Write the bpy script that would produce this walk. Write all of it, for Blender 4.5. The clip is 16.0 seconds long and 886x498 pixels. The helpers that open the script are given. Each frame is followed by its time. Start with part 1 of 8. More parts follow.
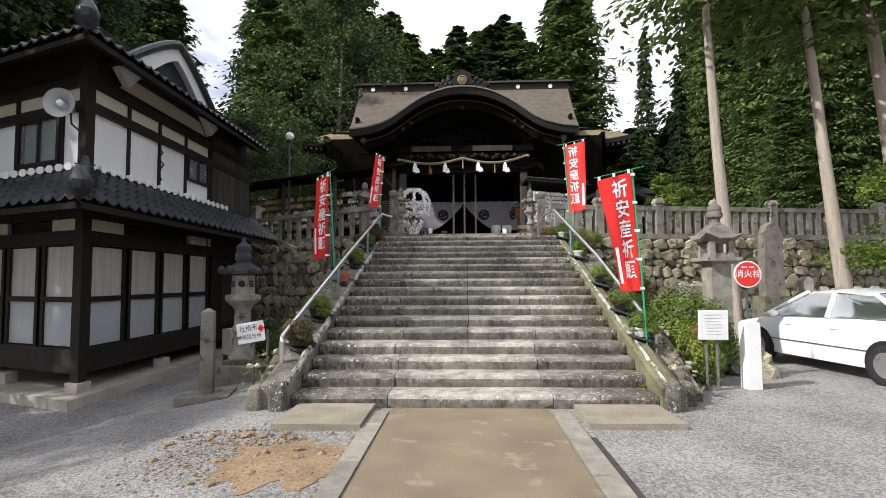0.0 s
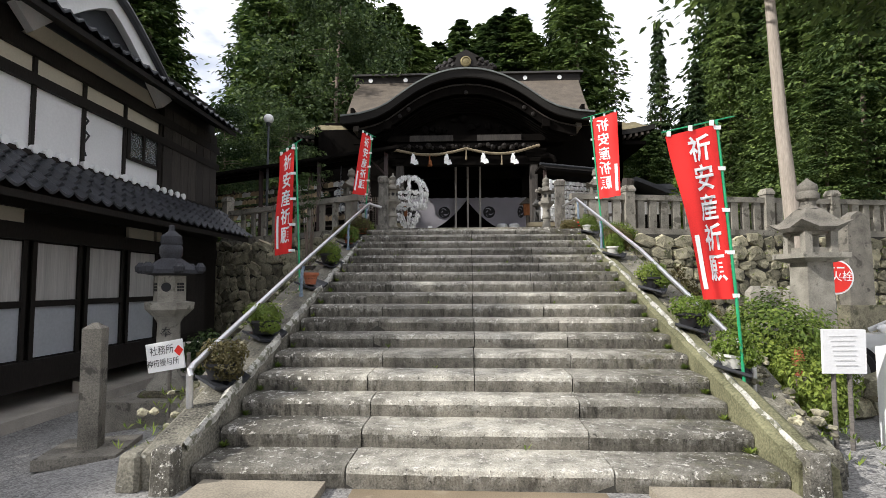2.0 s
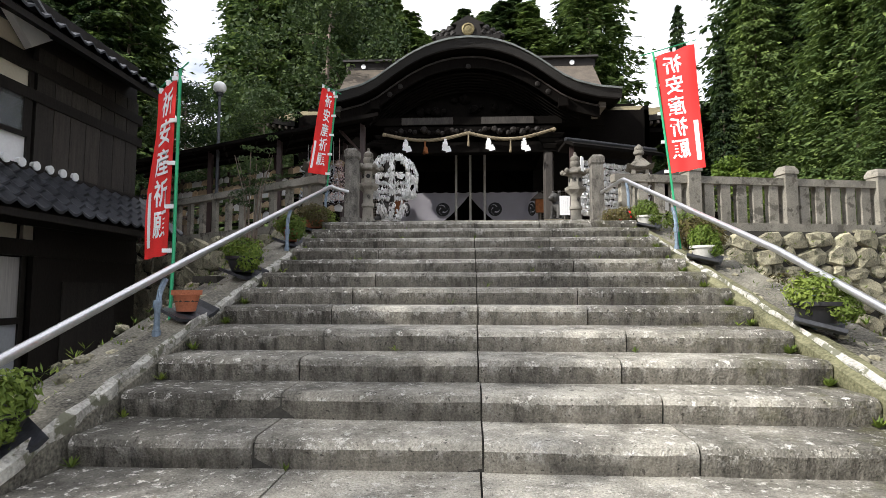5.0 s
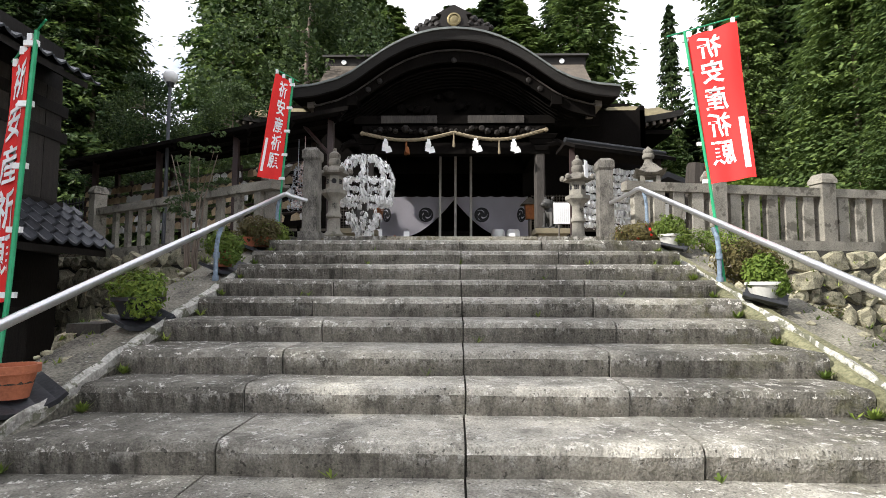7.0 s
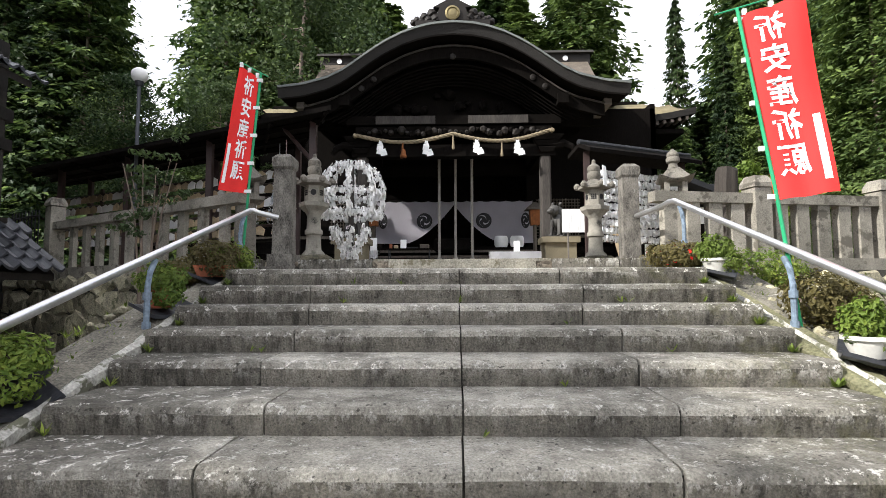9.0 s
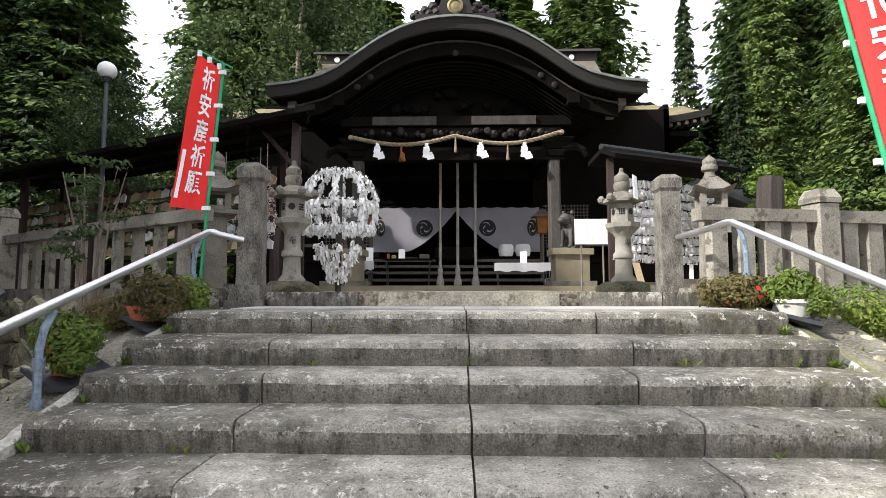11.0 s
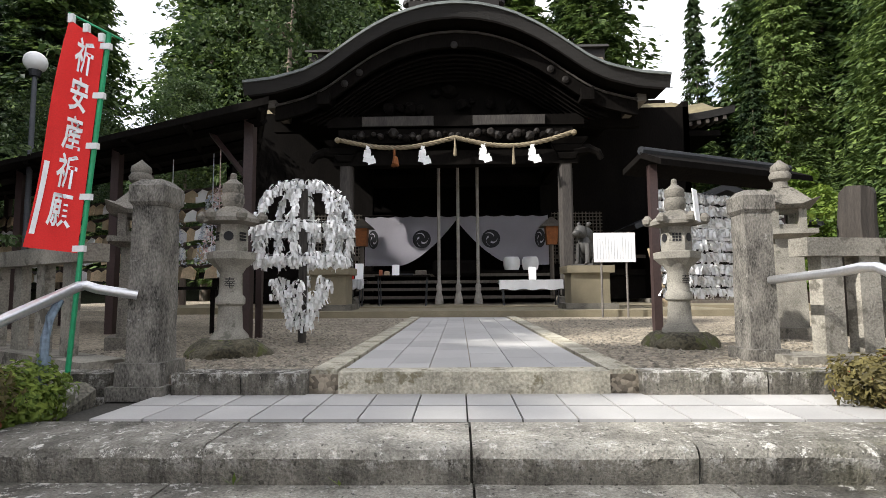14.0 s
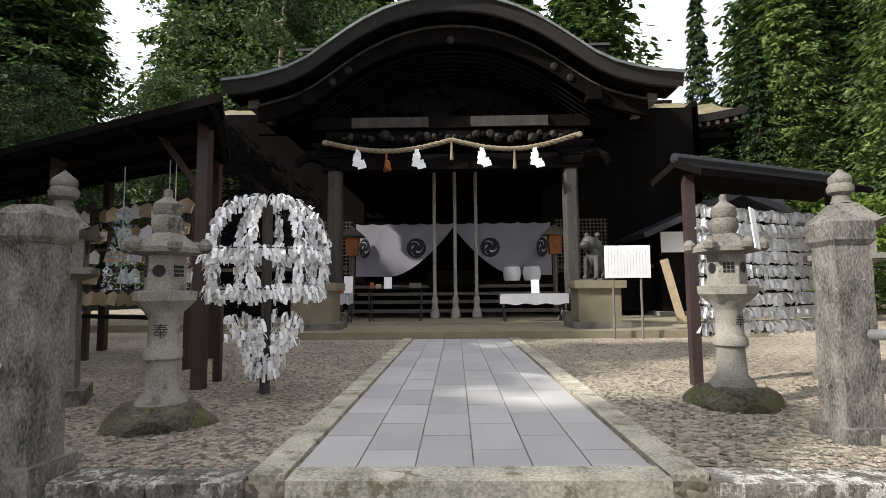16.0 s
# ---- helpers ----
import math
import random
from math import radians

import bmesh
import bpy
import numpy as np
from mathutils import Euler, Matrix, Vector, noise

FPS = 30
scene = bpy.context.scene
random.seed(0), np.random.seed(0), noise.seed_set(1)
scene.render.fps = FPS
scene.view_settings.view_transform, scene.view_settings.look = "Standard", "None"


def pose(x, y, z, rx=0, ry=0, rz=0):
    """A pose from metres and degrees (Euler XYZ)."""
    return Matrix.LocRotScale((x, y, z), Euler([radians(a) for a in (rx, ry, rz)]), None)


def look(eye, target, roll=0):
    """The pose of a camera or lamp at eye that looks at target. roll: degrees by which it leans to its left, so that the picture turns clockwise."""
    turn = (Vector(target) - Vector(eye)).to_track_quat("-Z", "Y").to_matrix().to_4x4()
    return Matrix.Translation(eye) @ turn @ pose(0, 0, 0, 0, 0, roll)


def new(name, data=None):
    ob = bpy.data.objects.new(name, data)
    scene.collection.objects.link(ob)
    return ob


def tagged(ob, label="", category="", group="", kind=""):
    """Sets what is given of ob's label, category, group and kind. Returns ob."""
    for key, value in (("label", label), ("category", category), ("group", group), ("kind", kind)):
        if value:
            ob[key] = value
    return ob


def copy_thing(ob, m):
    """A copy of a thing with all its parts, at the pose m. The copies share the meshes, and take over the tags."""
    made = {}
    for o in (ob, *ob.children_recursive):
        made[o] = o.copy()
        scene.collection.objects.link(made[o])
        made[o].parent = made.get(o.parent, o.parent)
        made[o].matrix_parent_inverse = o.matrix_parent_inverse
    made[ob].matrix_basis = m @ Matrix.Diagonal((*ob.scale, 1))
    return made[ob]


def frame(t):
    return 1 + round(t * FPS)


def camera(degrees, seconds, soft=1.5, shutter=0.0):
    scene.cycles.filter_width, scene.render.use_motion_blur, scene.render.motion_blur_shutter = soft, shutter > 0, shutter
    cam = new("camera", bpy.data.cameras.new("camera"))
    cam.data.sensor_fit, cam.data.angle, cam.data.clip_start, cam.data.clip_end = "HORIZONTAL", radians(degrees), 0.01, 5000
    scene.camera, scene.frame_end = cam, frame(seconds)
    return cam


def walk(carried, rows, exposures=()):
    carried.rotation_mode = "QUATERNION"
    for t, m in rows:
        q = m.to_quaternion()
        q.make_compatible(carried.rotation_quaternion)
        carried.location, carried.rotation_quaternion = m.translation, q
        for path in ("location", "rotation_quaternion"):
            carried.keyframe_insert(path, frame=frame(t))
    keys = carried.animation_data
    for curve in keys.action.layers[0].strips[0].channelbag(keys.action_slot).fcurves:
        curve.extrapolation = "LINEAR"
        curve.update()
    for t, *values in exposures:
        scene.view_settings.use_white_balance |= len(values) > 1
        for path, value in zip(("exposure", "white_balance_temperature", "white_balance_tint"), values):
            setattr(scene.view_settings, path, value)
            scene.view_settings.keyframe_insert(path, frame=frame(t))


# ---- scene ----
cam = camera(80.0, 16.0, soft=0.6)
PATH = [
    (0, (1.05, -3.007, 1.674), (0.966, -1.012, 1.792), -0.3),
    (0.5, (1.024, -2.308, 1.656), (0.939, -0.314, 1.778), -0.1),
    (1, (1.028, -1.654, 1.631), (0.939, 0.34, 1.758), -0.2),
    (1.5, (1.033, -0.999, 1.634), (0.941, 0.995, 1.763), -0.2),
    (2, (1.019, -0.364, 1.658), (0.925, 1.629, 1.791), -0.1),
    (2.5, (1.041, 0.296, 1.651), (0.945, 2.289, 1.789), -0.1),
    (3, (1.049, 0.92, 1.646), (0.953, 2.913, 1.785), -0.1),
    (3.5, (1.03, 1.523, 1.696), (0.932, 3.516, 1.838), -0.3),
    (6, (1.033, 4.321, 2.053), (0.933, 6.313, 2.202), 0.4),
    (6.5, (1.008, 4.621, 2.191), (0.932, 6.614, 2.34), 0.4),
    (7, (1.035, 4.98, 2.289), (0.988, 6.974, 2.44), 0.2),
    (7.5, (1.035, 5.294, 2.389), (0.988, 7.288, 2.541), 0.1),
    (8, (1.022, 5.581, 2.5), (0.973, 7.575, 2.645), 0.0),
    (8.5, (1.041, 5.884, 2.57), (0.991, 7.878, 2.718), -0.1),
    (9, (1.066, 6.158, 2.677), (1.014, 8.152, 2.829), -0.2),
    (11.5, (1.015, 7.622, 3.128), (0.96, 9.615, 3.283), 0.0),
    (12, (1.022, 7.925, 3.2), (0.967, 9.918, 3.352), -0.1),
    (12.5, (1.042, 8.196, 3.311), (0.985, 10.189, 3.47), -0.2),
    (13, (1.027, 8.491, 3.388), (0.969, 10.484, 3.546), -0.2),
    (13.5, (1.019, 8.733, 3.464), (0.96, 10.725, 3.623), -0.3),
    (14, (1.041, 9.02, 3.569), (0.982, 11.013, 3.73), -0.4),
    (14.5, (1.03, 9.283, 3.617), (0.97, 11.276, 3.779), -0.2),
    (15, (1.007, 9.552, 3.734), (0.956, 11.545, 3.896), -0.3),
    (15.5, (1.009, 9.813, 3.785), (0.962, 11.806, 3.949), -0.4),
    (16, (1.039, 10.033, 3.906), (0.992, 12.026, 4.071), -0.5),
]
walk(cam, [(t, look(eye, target, roll)) for t, eye, target, roll in PATH],
     exposures=((0, 0.0), (3.5, 0.1), (6, 0.36), (8, 0.46), (9.5, 0.56), (12, 0.62), (14, 0.4), (16, 0.26)))

# ---- world, sun ----
SUN = Vector((-0.74, -0.34, 0.62)).normalized()
world = bpy.data.worlds.new("sky")
scene.world = world
world.use_nodes = True
wn, wl = world.node_tree.nodes, world.node_tree.links
wn.clear()
sky = wn.new("ShaderNodeTexSky")
sky.sky_type, sky.sun_disc = "NISHITA", False
sky.sun_elevation = math.asin(SUN.z)
sky.sun_rotation = math.atan2(SUN.x, SUN.y)
w_coord = wn.new("ShaderNodeTexCoord")
w_map = wn.new("ShaderNodeMapping")
w_map.inputs["Scale"].default_value = (1.0, 1.0, 2.2)
w_noise = wn.new("ShaderNodeTexNoise")
w_noise.inputs["Scale"].default_value, w_noise.inputs["Detail"].default_value = 2.3, 6
w_noise.inputs["Roughness"].default_value = 0.52
w_ramp = wn.new("ShaderNodeValToRGB")
w_ramp.color_ramp.elements[0].position, w_ramp.color_ramp.elements[1].position = 0.35, 0.48
w_mix = wn.new("ShaderNodeMix")
w_mix.data_type = "RGBA"
w_bg = wn.new("ShaderNodeBackground")
w_out = wn.new("ShaderNodeOutputWorld")
wl.new(w_coord.outputs["Generated"], w_map.inputs["Vector"])
wl.new(w_map.outputs[0], w_noise.inputs["Vector"])
wl.new(w_noise.outputs["Fac"], w_ramp.inputs[0])
wl.new(w_ramp.outputs[0], w_mix.inputs[0])
wl.new(sky.outputs[0], w_mix.inputs[6])
w_mix.inputs[7].default_value = (10.3, 10.35, 11.1, 1)
wl.new(w_mix.outputs[2], w_bg.inputs[0])
w_bg.inputs[1].default_value = 0.13
wl.new(w_bg.outputs[0], w_out.inputs[0])
sun = new("sun", bpy.data.lights.new("sun", "SUN"))
sun.data.energy, sun.data.angle, sun.data.color = 5.4, radians(0.8), (1.0, 0.965, 0.91)
sun.matrix_world = look((0, 0, 60), Vector((0, 0, 60)) - SUN)


# ---- materials ----
def mat(name, base, rough=0.85, var=0.35, scale=3.0, fine=40.0, bump=0.3, metal=0.0, tint=None, spots=None, spot_scale=9.0, spot_amount=0.62, island=0.0, stretch=(1, 1, 1), spec=0.4):
    """A surface with colour change at two scales, fine relief and, if asked, patches of a second colour."""
    m = bpy.data.materials.new(name)
    m.use_nodes = True
    n, l = m.node_tree.nodes, m.node_tree.links
    b = n["Principled BSDF"]
    b.inputs["Metallic"].default_value = metal
    b.inputs["Specular IOR Level"].default_value = spec
    co = n.new("ShaderNodeNewGeometry")
    mp = n.new("ShaderNodeMapping")
    mp.inputs["Scale"].default_value = stretch
    l.new(co.outputs["Position"], mp.inputs["Vector"])
    n1, n2 = n.new("ShaderNodeTexNoise"), n.new("ShaderNodeTexNoise")
    for k, s, d in ((n1, scale, 4), (n2, fine, 3)):
        k.inputs["Scale"].default_value, k.inputs["Detail"].default_value = s, d
        l.new(mp.outputs[0], k.inputs["Vector"])
    add = n.new("ShaderNodeMath")
    add.operation = "MULTIPLY_ADD"
    add.inputs[1].default_value = 0.5
    l.new(n2.outputs["Fac"], add.inputs[0])
    half = n.new("ShaderNodeMath")
    half.operation = "MULTIPLY"
    half.inputs[1].default_value = 0.5
    l.new(n1.outputs["Fac"], half.inputs[0])
    l.new(half.outputs[0], add.inputs[2])
    ramp = n.new("ShaderNodeValToRGB")
    t2 = tint or base
    lo = [c * (1 - var) for c in base]
    hi = [min(0.95, c * (1 + var)) for c in t2]
    ramp.color_ramp.elements[0].position, ramp.color_ramp.elements[1].position = 0.33, 0.67
    ramp.color_ramp.elements[0].color, ramp.color_ramp.elements[1].color = (*lo, 1), (*hi, 1)
    l.new(add.outputs[0], ramp.inputs[0])
    col = ramp.outputs[0]
    if spots:
        n3 = n.new("ShaderNodeTexNoise")
        n3.inputs["Scale"].default_value, n3.inputs["Detail"].default_value, n3.inputs["Roughness"].default_value = spot_scale, 5, 0.65
        l.new(co.outputs["Position"], n3.inputs["Vector"])
        r3 = n.new("ShaderNodeValToRGB")
        r3.color_ramp.elements[0].position, r3.color_ramp.elements[1].position = spot_amount, spot_amount + 0.06
        l.new(n3.outputs["Fac"], r3.inputs[0])
        mx = n.new("ShaderNodeMix")
        mx.data_type = "RGBA"
        mx.inputs[7].default_value = (*spots, 1)
        l.new(r3.outputs[0], mx.inputs[0])
        l.new(col, mx.inputs[6])
        col = mx.outputs[2]
    if island:
        oi = n.new("ShaderNodeObjectInfo")
        sumr = n.new("ShaderNodeMath")
        sumr.operation = "ADD"
        l.new(oi.outputs["Random"], sumr.inputs[0])
        l.new(co.outputs["Random Per Island"], sumr.inputs[1])
        fr = n.new("ShaderNodeMath")
        fr.operation = "FRACT"
        l.new(sumr.outputs[0], fr.inputs[0])
        mr = n.new("ShaderNodeMapRange")
        mr.inputs[3].default_value, mr.inputs[4].default_value = 1 - island, 1 + island
        l.new(fr.outputs[0], mr.inputs[0])
        hsv = n.new("ShaderNodeHueSaturation")
        l.new(mr.outputs[0], hsv.inputs["Value"])
        l.new(col, hsv.inputs["Color"])
        col = hsv.outputs[0]
    l.new(col, b.inputs["Base Color"])
    rr = n.new("ShaderNodeMapRange")
    rr.inputs[3].default_value, rr.inputs[4].default_value = max(0.03, rough - 0.1), min(1, rough + 0.1)
    l.new(n1.outputs["Fac"], rr.inputs[0])
    l.new(rr.outputs[0], b.inputs["Roughness"])
    if bump:
        bp = n.new("ShaderNodeBump")
        bp.inputs["Strength"].default_value, bp.inputs["Distance"].default_value = bump, 0.02
        l.new(add.outputs[0], bp.inputs["Height"])
        l.new(bp.outputs[0], b.inputs["Normal"])
    return m


def gravel_mat(name, lo, hi, scale):
    """Loose crushed stone: every cell of a Voronoi pattern is one pebble."""
    m = bpy.data.materials.new(name)
    m.use_nodes = True
    n, l = m.node_tree.nodes, m.node_tree.links
    b = n["Principled BSDF"]
    b.inputs["Roughness"].default_value = 0.9
    co = n.new("ShaderNodeNewGeometry")
    v = n.new("ShaderNodeTexVoronoi")
    v.inputs["Scale"].default_value = scale
    big = n.new("ShaderNodeTexNoise")
    big.inputs["Scale"].default_value, big.inputs["Detail"].default_value = 0.7, 5
    for k in (v, big):
        l.new(co.outputs["Position"], k.inputs["Vector"])
    sep = n.new("ShaderNodeSeparateColor")
    l.new(v.outputs["Color"], sep.inputs[0])
    mixf = n.new("ShaderNodeMath")
    mixf.operation = "MULTIPLY_ADD"
    mixf.inputs[1].default_value = 0.6
    l.new(sep.outputs[0], mixf.inputs[0])
    hb = n.new("ShaderNodeMath")
    hb.operation = "MULTIPLY_ADD"
    hb.inputs[1].default_value, hb.inputs[2].default_value = 0.9, -0.22
    l.new(big.outputs["Fac"], hb.inputs[0])
    l.new(hb.outputs[0], mixf.inputs[2])
    ramp = n.new("ShaderNodeValToRGB")
    ramp.color_ramp.elements[0].color, ramp.color_ramp.elements[1].color = (*lo, 1), (*hi, 1)
    ramp.color_ramp.elements[0].position, ramp.color_ramp.elements[1].position = 0.1, 0.9
    l.new(mixf.outputs[0], ramp.inputs[0])
    l.new(ramp.outputs[0], b.inputs["Base Color"])
    bp = n.new("ShaderNodeBump")
    bp.invert = True
    bp.inputs["Strength"].default_value, bp.inputs["Distance"].default_value = 0.5, 0.015
    l.new(v.outputs["Distance"], bp.inputs["Height"])
    l.new(bp.outputs[0], b.inputs["Normal"])
    return m


def leaf_mat(name, lo, hi):
    """Leaves: a colour for each tree and each spray, lit and dark clumps painted in by noise, some light passing
    through.
    """
    m = bpy.data.materials.new(name)
    m.use_nodes = True
    n, l = m.node_tree.nodes, m.node_tree.links
    b = n["Principled BSDF"]
    b.inputs["Roughness"].default_value = 0.6
    b.inputs["Specular IOR Level"].default_value = 0.25
    co, oi = n.new("ShaderNodeNewGeometry"), n.new("ShaderNodeObjectInfo")
    # noise puts sunny clumps and shady gaps into the leaf colour
    nz = n.new("ShaderNodeTexNoise")
    nz.inputs["Scale"].default_value, nz.inputs["Detail"].default_value = 0.9, 3
    l.new(co.outputs["Position"], nz.inputs["Vector"])
    st = n.new("ShaderNodeMapRange")
    st.inputs[1].default_value, st.inputs[2].default_value = 0.36, 0.64
    l.new(nz.outputs["Fac"], st.inputs[0])
    av = n.new("ShaderNodeMath")
    av.operation = "MULTIPLY"
    l.new(st.outputs[0], av.inputs[0])
    l.new(co.outputs["Random Per Island"], av.inputs[1])
    a = n.new("ShaderNodeMath")
    a.operation = "MULTIPLY_ADD"
    a.inputs[1].default_value = 0.95
    l.new(av.outputs[0], a.inputs[0])
    h = n.new("ShaderNodeMath")
    h.operation = "MULTIPLY"
    h.inputs[1].default_value = 0.3
    l.new(oi.outputs["Random"], h.inputs[0])
    l.new(h.outputs[0], a.inputs[2])
    r = n.new("ShaderNodeValToRGB")
    r.color_ramp.elements[0].color, r.color_ramp.elements[1].color = (*lo, 1), (*hi, 1)
    l.new(a.outputs[0], r.inputs[0])
    l.new(r.outputs[0], b.inputs["Base Color"])
    tr = n.new("ShaderNodeBsdfTranslucent")
    l.new(r.outputs[0], tr.inputs[0])
    ms = n.new("ShaderNodeMixShader")
    ms.inputs[0].default_value = 0.3
    l.new(b.outputs[0], ms.inputs[1])
    l.new(tr.outputs[0], ms.inputs[2])
    l.new(ms.outputs[0], n["Material Output"].inputs[0])
    return m


def glass_mat(name, tint):
    m = bpy.data.materials.new(name)
    m.use_nodes = True
    b = m.node_tree.nodes["Principled BSDF"]
    b.inputs["Base Color"].default_value = (*tint, 1)
    b.inputs["Roughness"].default_value = 0.04
    b.inputs["Transmission Weight"].default_value = 0.85
    b.inputs["IOR"].default_value = 1.45
    return m


def stair_mat(name, riser):
    """Old granite: pale where feet wear it in the middle, dark and mossy to the sides, with pale lichen; risers are
    streaked and darkened in colour for facing forward.
    """
    m = bpy.data.materials.new(name)
    m.use_nodes = True
    n, l = m.node_tree.nodes, m.node_tree.links
    b = n["Principled BSDF"]
    b.inputs["Specular IOR Level"].default_value = 0.25
    b.inputs["Roughness"].default_value = 0.9
    co, oi = n.new("ShaderNodeNewGeometry"), n.new("ShaderNodeObjectInfo")

    def tex(scale, detail, rough=0.6, stretch=(1, 1, 1)):
        mp, k = n.new("ShaderNodeMapping"), n.new("ShaderNodeTexNoise")
        mp.inputs["Scale"].default_value = stretch
        l.new(co.outputs["Position"], mp.inputs["Vector"])
        l.new(mp.outputs[0], k.inputs["Vector"])
        k.inputs["Scale"].default_value, k.inputs["Detail"].default_value, k.inputs["Roughness"].default_value = scale, detail, rough
        return k.outputs["Fac"]

    def span(value, a, b_, c=0.0, d=1.0):
        k = n.new("ShaderNodeMapRange")
        for i, q in zip((1, 2, 3, 4), (a, b_, c, d)):
            k.inputs[i].default_value = q
        l.new(value, k.inputs[0])
        return k.outputs[0]

    def calc(op, p, q):
        k = n.new("ShaderNodeMath")
        k.operation = op
        for i, v in enumerate((p, q)):
            if isinstance(v, (int, float)):
                k.inputs[i].default_value = v
            else:
                l.new(v, k.inputs[i])
        return k.outputs[0]

    def blend(fac, a, c):
        k = n.new("ShaderNodeMix")
        k.data_type = "RGBA"
        l.new(fac, k.inputs[0])
        for i, v in ((6, a), (7, c)):
            if isinstance(v, tuple):
                k.inputs[i].default_value = (*v, 1)
            else:
                l.new(v, k.inputs[i])
        return k.outputs[2]

    sep = n.new("ShaderNodeSeparateXYZ")
    l.new(co.outputs["Position"], sep.inputs[0])
    big = tex(1.3, 5, 0.65)
    off = calc("ABSOLUTE", calc("SUBTRACT", sep.outputs[0], 1.15), 0.0)
    worn = span(calc("ADD", off, span(big, 0.3, 0.7, -0.9, 0.9)), 0.5, 2.3, 1.0, 0.0)
    patch = span(tex(3.4, 6, 0.7), 0.36, 0.64)
    grain = span(tex(75, 3, 0.7), 0.3, 0.7)
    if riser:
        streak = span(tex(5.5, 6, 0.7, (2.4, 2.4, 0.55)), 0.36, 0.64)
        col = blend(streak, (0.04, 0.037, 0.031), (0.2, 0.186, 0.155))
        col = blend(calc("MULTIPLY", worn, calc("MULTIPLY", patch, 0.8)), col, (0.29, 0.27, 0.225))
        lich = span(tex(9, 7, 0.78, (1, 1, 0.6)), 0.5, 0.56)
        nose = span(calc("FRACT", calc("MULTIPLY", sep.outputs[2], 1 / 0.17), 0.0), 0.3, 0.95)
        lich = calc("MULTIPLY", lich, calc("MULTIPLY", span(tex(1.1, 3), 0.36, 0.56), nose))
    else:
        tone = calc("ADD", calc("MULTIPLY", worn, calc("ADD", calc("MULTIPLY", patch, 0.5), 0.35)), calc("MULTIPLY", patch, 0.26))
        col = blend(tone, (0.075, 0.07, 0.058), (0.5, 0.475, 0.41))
        lich = span(tex(14, 7, 0.78), 0.56, 0.6)
    col = blend(lich, col, (0.6, 0.58, 0.53))
    moss = calc("MULTIPLY", span(sep.outputs[0], 2.3, 3.4), span(tex(4.5, 5, 0.7), 0.5, 0.6))
    col = blend(calc("MULTIPLY", moss, 0.55), col, (0.1, 0.098, 0.042))
    specks = span(tex(34, 2, 0.5), 0.66, 0.7)
    col = blend(calc("MULTIPLY", specks, 0.7), col, (0.03, 0.028, 0.024))
    hsv = n.new("ShaderNodeHueSaturation")
    l.new(col, hsv.inputs["Color"])
    l.new(calc("MULTIPLY", span(oi.outputs["Random"], 0, 1, 0.8, 1.2), span(grain, 0, 1, 0.6, 1.4)), hsv.inputs["Value"])
    l.new(hsv.outputs[0], b.inputs["Base Color"])
    bp = n.new("ShaderNodeBump")
    bp.inputs["Strength"].default_value, bp.inputs["Distance"].default_value = 0.9, 0.02
    l.new(calc("ADD", calc("MULTIPLY", grain, 0.35), calc("ADD", patch, tex(20, 4, 0.7, (1, 1, 0.4)))), bp.inputs["Height"])
    l.new(bp.outputs[0], b.inputs["Normal"])
    return m


M_STEP = stair_mat("step_granite", False)
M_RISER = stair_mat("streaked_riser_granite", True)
M_CORE = mat("dark_mortar", (0.05, 0.047, 0.04), 0.95, 0.4, 5, 50, 0.4)
M_STRINGER = mat("mossy_concrete", (0.07, 0.066, 0.054), 0.95, 0.7, 3, 50, 0.9, tint=(0.16, 0.15, 0.12), spots=(0.38, 0.37, 0.33), spot_scale=14, spot_amount=0.63)
M_LICHEN = mat("white_lichen_mortar", (0.4, 0.39, 0.35), 0.95, 0.5, 6, 50, 0.9, spots=(0.14, 0.14, 0.1), spot_scale=9, spot_amount=0.5)
M_MOSS = mat("mossy_stringer_side", (0.1, 0.1, 0.05), 0.95, 0.5, 3, 45, 0.7, tint=(0.16, 0.155, 0.09))
M_GATE = mat("streaked_gate_granite", (0.07, 0.064, 0.055), 0.92, 0.7, 5, 45, 0.6, tint=(0.15, 0.14, 0.122), spots=(0.3, 0.29, 0.265), spot_scale=16, spot_amount=0.64, stretch=(2.0, 2.0, 1.0))
M_ROOFSTONE = mat("blackened_lantern_stone", (0.035, 0.036, 0.042), 0.85, 0.5, 4, 60, 0.5, spots=(0.1, 0.1, 0.1), spot_scale=8, spot_amount=0.62)
M_MOSSROCK = mat("dark_mossy_rock", (0.05, 0.046, 0.035), 0.95, 0.6, 5, 40, 0.9, tint=(0.1, 0.09, 0.06), spots=(0.09, 0.1, 0.035), spot_scale=7, spot_amount=0.55)
M_DARKBOARDS = mat("dark_weathered_boards", (0.04, 0.034, 0.029), 0.9, 0.45, 3, 30, 0.4, stretch=(6, 6, 0.4), island=0.3)
M_STONE = mat("weathered_stone", (0.16, 0.148, 0.125), 0.92, 0.55, 4, 70, 0.6, spots=(0.07, 0.065, 0.055), spot_scale=6, spot_amount=0.58)
M_LANTERN = mat("lantern_granite", (0.25, 0.235, 0.2), 0.9, 0.45, 5, 90, 0.5, spots=(0.13, 0.125, 0.1), spot_scale=7, spot_amount=0.6)
M_FENCE = mat("fence_granite", (0.26, 0.243, 0.205), 0.92, 0.45, 3, 60, 0.5, spots=(0.12, 0.11, 0.09), spot_scale=4, spot_amount=0.55, island=0.18)
